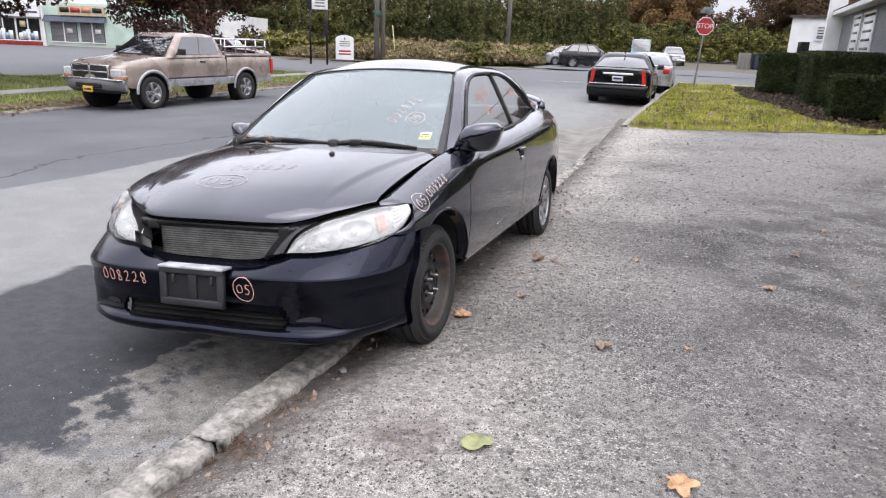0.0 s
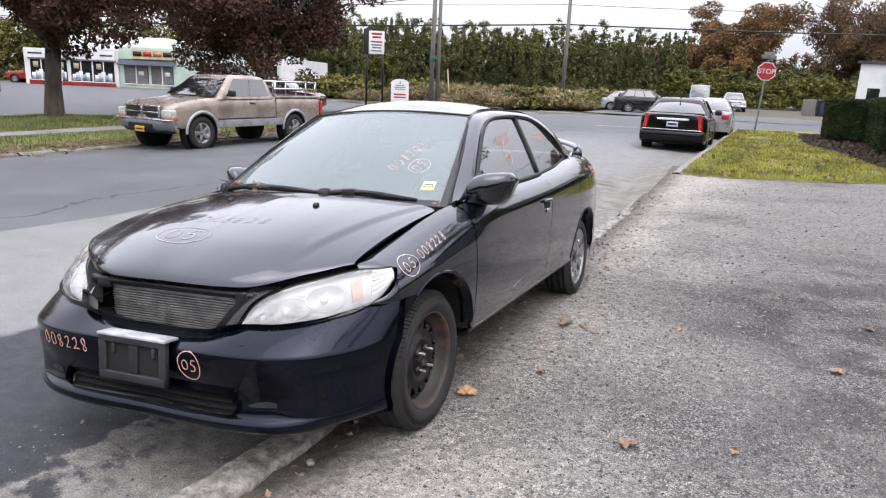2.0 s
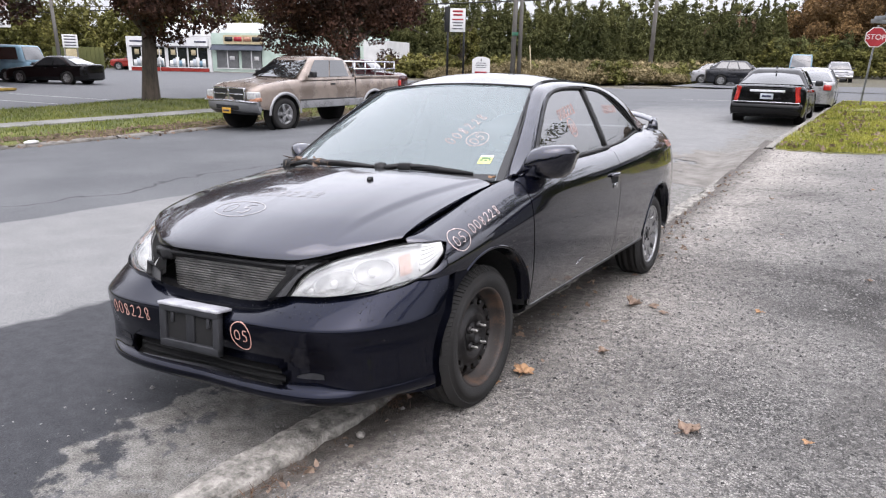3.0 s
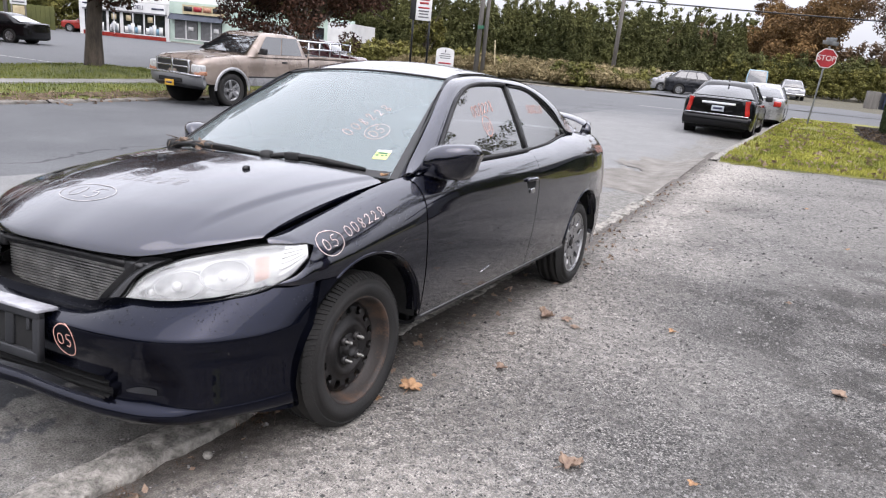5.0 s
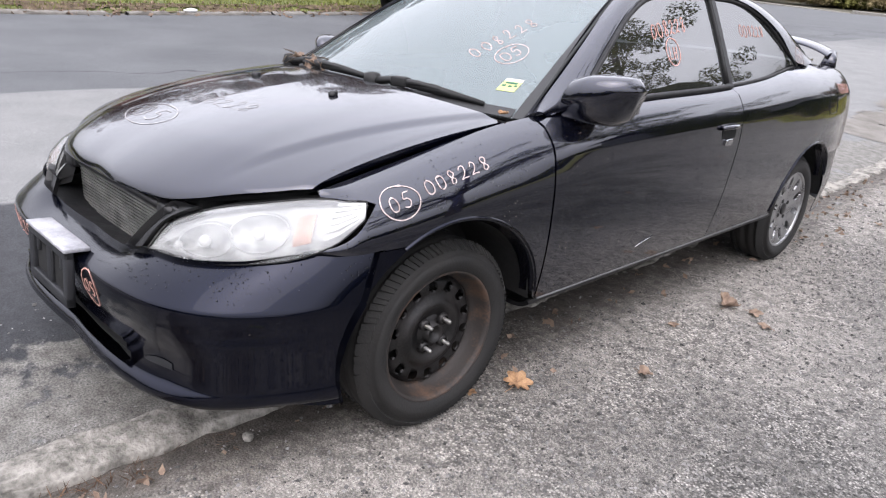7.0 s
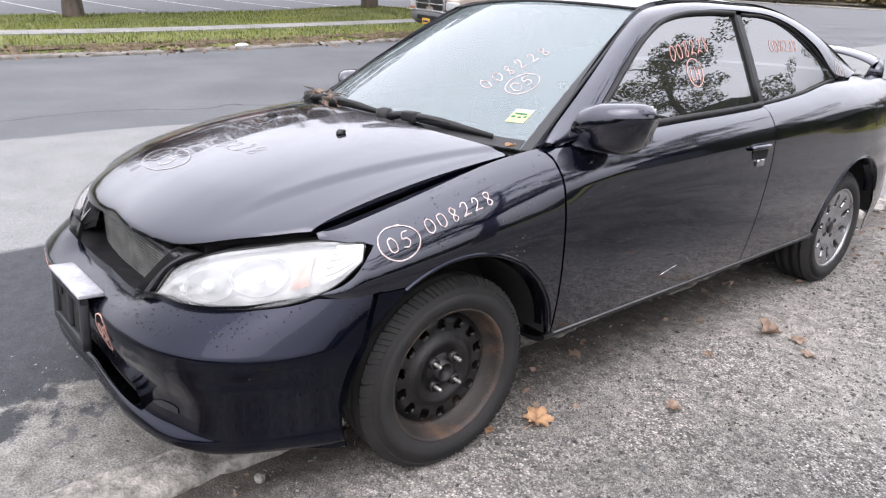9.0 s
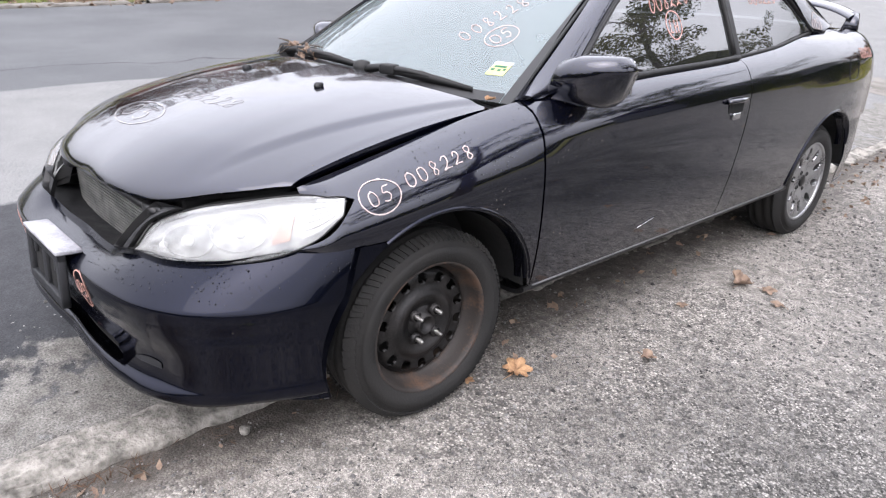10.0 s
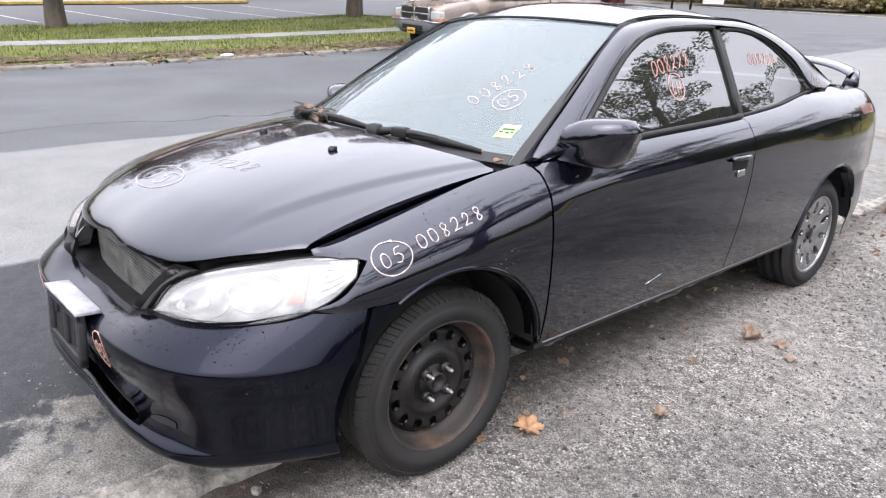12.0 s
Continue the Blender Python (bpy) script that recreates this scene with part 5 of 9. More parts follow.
# shroud walls of the grille opening
bm = bmesh.new()
add_grid(bm, lambda u, v: (lambda p: (p[0], p[1] + 0.12 * v, p[2] - 0.03 * v + 0.004 * (1 - v)))(bumper_at(0.5 + 0.44 * (u - 0.5) / 0.5 * 0.5, 1.0)), 40, 4)
part("grille_shelf", bm, BLACK_PLASTIC, coupe)
for s in (1, -1):
    bm = bmesh.new()
    reach = 1.0 if s > 0 else 0.3
    side_c = curve([(0.285, -0.706, 0.556), (0.312, -0.68, 0.60), (0.345, -0.645, 0.65), (0.375, -0.612, 0.688)])
    add_grid(bm, mirrored(lambda u, v: tuple(side_c(reach * u) + (l_high(0.32 * reach * u) + np.array((-0.004, -0.004, 0.004)) - side_c(reach * u)) * v + np.array((0.0, -0.008, 0.004)) * math.sin(math.pi * v)), s), 12, 6, 0.02, flip=s < 0)
    part("headlamp_surround", bm, BLACK_PLASTIC, coupe)

# headlamps
l_out = np.array((0.58, -0.72, 0.38))


def lamp_at(u, v, back=0.0):
    a, b = l_low(u), l_high(u)
    p = a + (b - a) * v
    bulge = 0.03 * math.sin(math.pi * v) ** 0.8 * math.sin(math.pi * min(max(u, 0.02), 0.98)) ** 0.6
    return p + l_out * (bulge - back * min(1, 6 * u, 6 * (1 - u)))


for s in (1, -1):
    bm = bmesh.new()
    add_grid(bm, mirrored(lambda u, v: tuple(lamp_at(u, v)), s), 40, 16, 0.012, flip=s < 0)
    lamp = part("headlamp", bm, LENS, coupe, "hazed clear headlamp")
    lamp.visible_shadow = False
    bm = bmesh.new()

    def bowl(u, v):
        b = 0.034
        for cu, cv, r, d in ((0.31, 0.42, 0.15, 0.05), (0.54, 0.5, 0.14, 0.045), (0.16, 0.36, 0.07, 0.03)):
            q = math.hypot(u - cu, (v - cv) * 0.35) / r
            if q < 1:
                b += d * (1 - q * q)
        return tuple(lamp_at(u, 0.06 + 0.88 * v, b))

    add_grid(bm, mirrored(bowl, s), 64, 28, flip=s < 0)
    part("reflector", bm, LAMP_SILVER, lamp)
    for cu, cv, r in ((0.30, 0.42, 0.016), (0.53, 0.5, 0.016), (0.16, 0.36, 0.011)):
        bm = bmesh.new()
        c = lamp_at(cu, 0.06 + 0.88 * cv, 0.05)
        bmesh.ops.create_uvsphere(bm, u_segments=14, v_segments=10, radius=r, matrix=Matrix.Translation((s * c[0], c[1], c[2])))
        part("bulb", bm, LAMP_WHITE, lamp)
    bm = bmesh.new()
    add_grid(bm, mirrored(lambda u, v: tuple(lamp_at(0.675 + 0.075 * u + 0.035 * v, 0.2 + 0.5 * v, 0.006)), s), 10, 10, 0.008, flip=s < 0)
    part("amber_reflector", bm, AMBER, lamp)
    for k in range(6):
        bm = bmesh.new()
        add_grid(bm, mirrored(lambda u, v: tuple(lamp_at(0.80 + 0.015 * k + 0.17 * u * (1 - 0.05 * k), 0.16 + 0.135 * k + 0.075 * v, 0.008)), s), 8, 3, 0.008, flip=s < 0)
        part("rib", bm, LAMP_WHITE, lamp)
    for cu, cv, ru in ((0.31, 0.42, 0.125), (0.54, 0.5, 0.12)):
        bm = bmesh.new()
        add_sweep(bm, [(lambda q: (s * q[0], q[1], q[2]))(lamp_at(cu + ru * math.cos(a), 0.06 + 0.88 * (cv + 0.36 * math.sin(a)), 0.03)) for a in np.linspace(0, 2 * math.pi, 33)], 0.0025, 6)
        part("lamp_ring", bm, LAMP_SILVER, lamp)
    bm = bmesh.new()
    add_sweep(bm, [(s * p[0], p[1], p[2]) for p in [l_low(t) + l_out * 0.002 for t in np.linspace(0, 1, 30)]], 0.002, 6)
    add_sweep(bm, [(s * p[0], p[1], p[2]) for p in [l_low(1) + (l_high(1) - l_low(1)) * t + l_out * 0.002 for t in np.linspace(0, 1, 6)]], 0.002, 6)
    add_sweep(bm, [(s * p[0], p[1], p[2]) for p in [l_high(t) + l_out * 0.002 for t in np.linspace(0, 1, 30)]], 0.0025, 6)
    part("lamp_seal", bm, SEAL, lamp)
    # near-black gap shade and body behind the lamp
    bm = bmesh.new()
    add_grid(bm, mirrored(lambda u, v: tuple(l_high(u) + np.array((-0.02, 0.05, 0.0)) * v + np.array((0, 0, -0.016)) * (1 - v)), s), 24, 3, flip=s < 0)
    add_grid(bm, mirrored(lambda u, v: tuple(lamp_at(u, v, 0.11)), s), 16, 6, flip=s < 0)
    part("lamp_housing", bm, DARK_VOID, coupe)

# number-plate bracket
BR = Matrix.Translation((-0.004, -0.806, 0.446)) @ pose(0, 0, 0, -4, 0, 0)
# near-black backing puts the shade of the bracket's openings into the plate
bracket = part("plate_bracket", box((-0.152, -0.022, -0.085), (0.152, -0.014, 0.085), 0.004, BR), DARK_VOID, coupe, "empty faded plastic licence plate bracket")
bm = bmesh.new()
for lo, hi in (((-0.154, -0.036, -0.085), (-0.122, -0.012, 0.085)), ((0.122, -0.036, -0.085), (0.154, -0.012, 0.085)), ((-0.154, -0.036, -0.087), (0.154, -0.012, -0.055)), ((-0.154, -0.036, 0.052), (0.154, -0.012, 0.083)), ((-0.02, -0.038, -0.055), (0.02, -0.014, 0.055)),
               ((-0.10, -0.034, 0.01), (-0.085, -0.02, 0.05)), ((0.085, -0.034, 0.01), (0.10, -0.02, 0.05))):
    add_box(bm, lo, hi, 0.005, BR)
part("bracket_frame", bm, FADED_PLASTIC, bracket)
part("bracket_top", box((-0.156, -0.04, 0.076), (0.156, 0.03, 0.088), 0.004, BR), PALE_PLASTIC, bracket, "sun-bleached top edge")

# windscreen, roof, rear window, tail
ws_low = lambda x: np.array((x, 0.205 + 0.168 * (abs(x) / 0.69) ** 2.1, 0.925 - 0.016 * (abs(x) / 0.69) ** 2))
ws_top = lambda x: np.array((x, 0.985 + 0.10 * (abs(x) / 0.5) ** 2, 1.366 - 0.026 * (abs(x) / 0.5) ** 2))


def screen_at(u, v):
    a, b = ws_low((2 * u - 1) * 0.694), ws_top((2 * u - 1) * 0.508)
    p = a + (b - a) * v
    k = 0.022 * math.sin(math.pi * v) * (1 - 0.3 * (2 * u - 1) ** 2)
    return (p[0] + 0.6 * k * (2 * u - 1), p[1] - 0.5 * k, p[2] + 0.8 * k)


bm = bmesh.new()
add_grid(bm, screen_at, 40, 26)
screen = part("windscreen", bm, WINDSCREEN, coupe, "dusty windscreen that mirrors the pale sky, partly by its tinted film")
screen.visible_shadow = False
bm = bmesh.new()
lift = Vector((0, -0.003, 0.004))
edge_pts = [Vector(screen_at(0.0, t)) + lift for t in np.linspace(0, 1, 20)] + [Vector(screen_at(t, 1.0)) + lift for t in np.linspace(0.02, 0.98, 30)] + [Vector(screen_at(1.0, t)) + lift for t in np.linspace(1, 0, 20)]
add_sweep(bm, edge_pts, 0.006, 6)
part("windscreen_seal", bm, SEAL, coupe)
for s in (1, -1):
    bm = bmesh.new()
    add_grid(bm, lambda u, v: tuple(Vector(screen_at(0.5 + s * 0.5 * ((0.945 + 0.03 * v) + (0.055 - 0.03 * v) * u), v)) + lift * 0.6), 4, 24, flip=s < 0)
    part("windscreen_border", bm, BLACK_PLASTIC, screen, "black printed edge of the glass")
bm = bmesh.new()
add_grid(bm, lambda u, v: tuple(Vector(screen_at(0.03 + 0.94 * u, 0.05 * v)) + lift * 0.6), 36, 2)
part("windscreen_border", bm, BLACK_PLASTIC, screen, "black printed edge of the glass")
roof_x = table([(0.98, 0.52), (1.045, 0.512), (1.22, 0.492), (1.45, 0.488), (1.75, 0.486), (2.0, 0.488), (2.2, 0.497)])
roof_z = table([(0.98, 1.325), (1.045, 1.338), (1.22, 1.367), (1.45, 1.380), (1.75, 1.378), (2.0, 1.371), (2.2, 1.342)])


def roof_at(u, v):
    w = 2 * u - 1
    y0 = 0.992 + 0.09 * w * w
    y = y0 + (2.17 - y0) * v
    return (w * roof_x(y), y, roof_z(y) + (0.030 + 0.032 * smooth01(0.99, 1.3, y) * (1 - smooth01(1.75, 2.17, y))) * (1 - abs(w) ** 2.4) + 0.002)


bm = bmesh.new()
add_grid(bm, roof_at, 30, 44, 0.012)
part("roof", bm, PAINT, coupe)
for s in (1, -1):
    bm = bmesh.new()
    add_sweep(bm, [(s * (roof_x(y) - 0.001), y, roof_z(y) + 0.003) for y in np.linspace(1.06, 2.17, 30)], 0.004, 6)
    part("roof_moulding", bm, SEAL, coupe)


def rear_glass(u, v):
    w = 2 * u - 1
    a = np.array((w * 0.50, 2.18, 1.346 + 0.03 * (1 - w * w)))
    b = np.array((w * 0.58, 2.92 + 0.04 * (1 - w * w), 1.07 + 0.018 * (1 - w * w)))
    p = a + (b - a) * v
    return (p[0], p[1], p[2] + 0.03 * math.sin(math.pi * v))


bm = bmesh.new()
add_grid(bm, rear_glass, 20, 14)
rg = part("rear_window", bm, SIDE_GLASS, coupe)
rg.visible_shadow = False


def deck(u, v):
    w = 2 * u - 1
    y = 2.955 + 0.47 * v - 0.03 * w * w
    return (w * (top_x(min(y, 3.3)) + 0.0), y, top_z(y) + 0.018 * (1 - w * w) * (1 - 0.5 * v))


bm = bmesh.new()
add_grid(bm, deck, 24, 16, 0.02)
part("trunk_lid", bm, PAINT, coupe)


def tail(u, v):
    a = (2 * u - 1) * 1.35
    r = half_width(3.0) - 0.03
    x = r * math.sin(a) / math.sin(1.35)
    y = 2.98 + 0.58 * math.cos(a) ** 0.7 + 0.03 * math.sin(math.pi * v)
    z = 0.60 + 0.43 * v
    return (x * (1 - 0.18 * v * v), y - 0.11 * v, z)


bm = bmesh.new()
add_grid(bm, tail, 40, 14, flip=False)
part("tail_panel", bm, PAINT, coupe)


rb_plan = curve([(0.822, 2.985), (0.812, 3.07), (0.785, 3.21), (0.72, 3.36), (0.60, 3.47), (0.40, 3.535), (0.2, 3.56), (0, 3.568)])


def rear_bumper(u, v):
    a = abs(2 * u - 1)
    p = rb_plan(1 - a)
    z = 0.235 + 0.385 * v
    end = 2.62 + math.sqrt(max(0.01, ARCH_R**2 - (z - ARCH_Z) ** 2)) if z < 0.62 else 2.985
    k = 0.965 + 0.035 * smooth01(0, 0.5, v) - 0.02 * v
    y = p[1] + (end - 2.985) * max(0, 1 - (1 - a) * 7)
    return ((1 if u >= 0.5 else -1) * p[0] * k, y - 0.03 * (1 - v), z)


bm = bmesh.new()
add_grid(bm, rear_bumper, 80, 14, 0.003)
part("rear_bumper", bm, BUMPER_PAINT, coupe)
for s in (1, -1):
    bm = bmesh.new()
    add_grid(bm, mirrored(lambda u, v: (lambda p: (abs(p[0]) + 0.006, p[1] + 0.004, p[2]))(tail(0.86 + 0.11 * u, 0.42 + 0.42 * v)), s), 10, 8, 0.01, flip=s < 0)
    part("tail_lamp", bm, TAIL_RED, coupe)

# spoiler on two feet
bm = bmesh.new()


def wing(u, v):
    w = 2 * u - 1
    a = 2 * math.pi * v
    droop = 0.075 * abs(w) ** 3.5
    return (w * 0.60, 3.30 + 0.075 * math.cos(a) - 0.07 * abs(w) ** 3, 1.185 - droop + 0.014 * math.sin(a) + 0.01 * math.cos(a))


add_grid(bm, wing, 36, 12, flip=True)
for s in (1, -1):
    add_sweep(bm, [(s * 0.585, 3.26, 1.125), (s * 0.60, 3.22, 1.09), (s * 0.605, 3.19, 1.045)], [0.03, 0.035, 0.045], 10, 0.6)
bmesh.ops.recalc_face_normals(bm, faces=bm.faces)
part("spoiler", bm, PAINT, coupe, "raised rear wing")

# wipers, cowl and dead leaves in it
bm = bmesh.new()
add_grid(bm, lambda u, v: ((2 * u - 1) * 0.70, 0.14 + 0.20 * v + 0.17 * (2 * u - 1) ** 2, 0.926 - 0.025 * (2 * u - 1) ** 2 - 0.012 * math.sin(math.pi * v)), 30, 8)
part("cowl", bm, BLACK_PLASTIC, coupe)
for pivot, tip, mid, bl in (((0.11, 0.215, 0.952), (0.55, 0.335, 0.941), (0.31, 0.262, 0.962), 0.62), ((-0.56, 0.30, 0.945), (0.10, 0.235, 0.962), (-0.2, 0.24, 0.968), 0.5)):
    bm = bmesh.new()
    pv, tp, md = Vector(pivot), Vector(tip), Vector(mid)
    add_sweep(bm, [pv + Vector((0, 0, 0.006)), pv.lerp(md, 0.4) + Vector((0, 0, 0.016)), md + Vector((0, 0, 0.012)), md.lerp(tp, 0.35) + Vector((0, 0, 0.01))], [0.020, 0.017, 0.013, 0.009], 8, 0.8)
    add_lathe(bm, [(-0.03, 0.030), (0.012, 0.032), (0.032, 0.028), (0.038, 0.004)], 14, "Z", centre=pv)
    add_box(bm, (-0.035, -0.018, -0.004), (0.03, 0.018, 0.030), 0.006, Matrix.Translation(pv.lerp(md, 0.62)) @ pose(0, 0, 0, 0, 0, 14))
    add_sweep(bm, [md.lerp(tp, -0.55) + Vector((0, 0.0, -0.002)), md.lerp(tp, 0.2) + Vector((0, 0, 0.006)), tp], [0.006, 0.01, 0.005], 6, 1.8)
    part("wiper", bm, SEAL, coupe)

# floor, dashboard and seats
bm = bmesh.new()
add_box(bm, (-0.53, -0.40, 0.19), (0.53, 3.1, 0.34), 0.02)
add_box(bm, (-0.70, 0.40, 0.30), (0.70, 2.25, 0.40), 0.02)
add_box(bm, (-0.66, 2.2, 0.40), (0.66, 2.95, 0.98), 0.05)
add_box(bm, (-0.70, 0.36, 0.40), (0.70, 0.44, 0.90), 0.01)
part("floor_pan", bm, DARK_VOID, coupe)
bm = bmesh.new()
add_grid(bm, lambda u, v: ((2 * u - 1) * 0.69, 0.36 + 0.48 * v + 0.12 * (2 * u - 1) ** 2 * (1 - v), 0.885 - 0.02 * v - 0.10 * smooth01(0.8, 1, v) + 0.015 * math.sin(3 * math.pi * u) ** 2), 24, 12, 0.2)
part("dashboard", bm, BLACK_PLASTIC, coupe)
for x in (0.36, -0.36):
    bm = bmesh.new()
    add_box(bm, (x - 0.24, 1.05, 0.40), (x + 0.24, 1.58, 0.60), 0.06)
    add_box(bm, (x - 0.23, -0.08, 0.0), (x + 0.23, 0.08, 0.62), 0.06, Matrix.Translation((0, 1.58, 0.52)) @ pose(0, 0, 0, -18, 0, 0))
    add_box(bm, (x - 0.12, -0.05, 0.66), (x + 0.12, 0.05, 0.84), 0.04, Matrix.Translation((0, 1.58, 0.52)) @ pose(0, 0, 0, -16, 0, 0))
    part("seat", bm, SEAT_CLOTH, coupe)
bm = bmesh.new()
add_lathe(bm, [(0.0, 0.185), (0.012, 0.178), (0.012, 0.165), (0.0, 0.16), (-0.012, 0.165), (-0.012, 0.178)], 32, "Y", closed=True)
add_box(bm, (-0.17, -0.012, -0.03), (0.17, 0.012, 0.03), 0.01)
bmesh.ops.transform(bm, matrix=Matrix.Translation((0.36, 0.95, 0.86)) @ pose(0, 0, 0, -22, 0, 0), verts=bm.verts)
part("steering_wheel", bm, BLACK_PLASTIC, coupe)


# wheels
def tyre_mesh(r=0.300, w=0.195, rim=0.208):
    """Centred on the wheel, the outer face to +x."""
    bm = bmesh.new()
    h = w / 2
    prof = [(h - 0.022, rim - 0.004), (h - 0.004, rim + 0.006), (h + 0.004, rim + 0.03), (h + 0.006, rim + 0.055), (h + 0.001, r - 0.038), (h - 0.010, r - 0.018), (h - 0.026, r - 0.005)]
    tread = [(0.055, r), (0.05, r - 0.007), (0.044, r - 0.007), (0.04, r + 0.001), (0.012, r + 0.002), (0.008, r - 0.006)]
    prof += tread + [(-a, b) for a, b in tread[::-1]] + [(-a, b) for a, b in prof[::-1]]
    add_lathe(bm, prof, 96, "X", closed=True)
    return bm


def tread_mesh(r=0.300, w=0.195):
    """The shoulder blocks of a tyre."""
    bm = bmesh.new()
    h = w / 2
    for k in range(96):
        a = 2 * math.pi * (k + 0.12 * math.sin(k * 2.4)) / 96
        for sx in (1, -1):
            m = Matrix.Rotation(a, 4, "X") @ Matrix.Translation((sx * (h - 0.021), 0, r - 0.006)) @ pose(0, 0, 0, 0, sx * 38, 24 * sx)
            add_box(bm, (-0.017, -0.0090, -0.006), (0.020, 0.0090, 0.0004), 0.0, m)
    return bm


def perforated(bm, r0, r1, x_of, holes, hr, hole_r, n=192, rows=14, phase=0.0, stretch=1.0):
    """A turned disc with a ring of round holes."""
    centres = [(hr * math.cos(2 * math.pi * k / holes + phase), hr * math.sin(2 * math.pi * k / holes + phase)) for k in range(holes)]
    grid = []
    for j in range(rows + 1):
        r = r0 + (r1 - r0) * j / rows
        row = []
        for i in range(n):
            a = 2 * math.pi * i / n
            row.append(bm.verts.new((x_of(r), r * math.cos(a), r * math.sin(a))))
        grid.append(row)
    inside = {}
    for row in grid:
        for v in row:
            for c in centres:
                dy, dz = v.co.y - c[0], v.co.z - c[1]
                rr = math.hypot(*c)
                ry, rz = c[0] / rr, c[1] / rr
                along, across = dy * ry + dz * rz, -dy * rz + dz * ry
                d = math.hypot(along / stretch, across) / hole_r
                if d < 1.0:
                    inside[v] = (c, along, across, d, ry, rz)
    drop = []
    for j in range(rows):
        for i in range(n):
            q = (grid[j][i], grid[j][(i + 1) % n], grid[j + 1][(i + 1) % n], grid[j + 1][i])
            if sum(v in inside for v in q) >= 3:
                continue
            bm.faces.new(q)
    rim_pairs = []
    for v, (c, along, across, d, ry, rz) in inside.items():
        if v.link_faces:
            al, ac = along / max(d, 1e-3), across / max(d, 1e-3)
            v.co = Vector((x_of(math.hypot(v.co.y, v.co.z)), c[0] + al * ry - ac * rz, c[1] + al * rz + ac * ry))
        else:
            drop.append(v)
    for v in drop:
        bm.verts.remove(v)
    edges = [e for e in bm.edges if e.is_boundary and all(v in inside and v.is_valid for v in e.verts)]
    got = bmesh.ops.extrude_edge_only(bm, edges=edges)
    for v in [g for g in got["geom"] if isinstance(g, bmesh.types.BMVert)]:
        v.co.x -= 0.012
    return bm


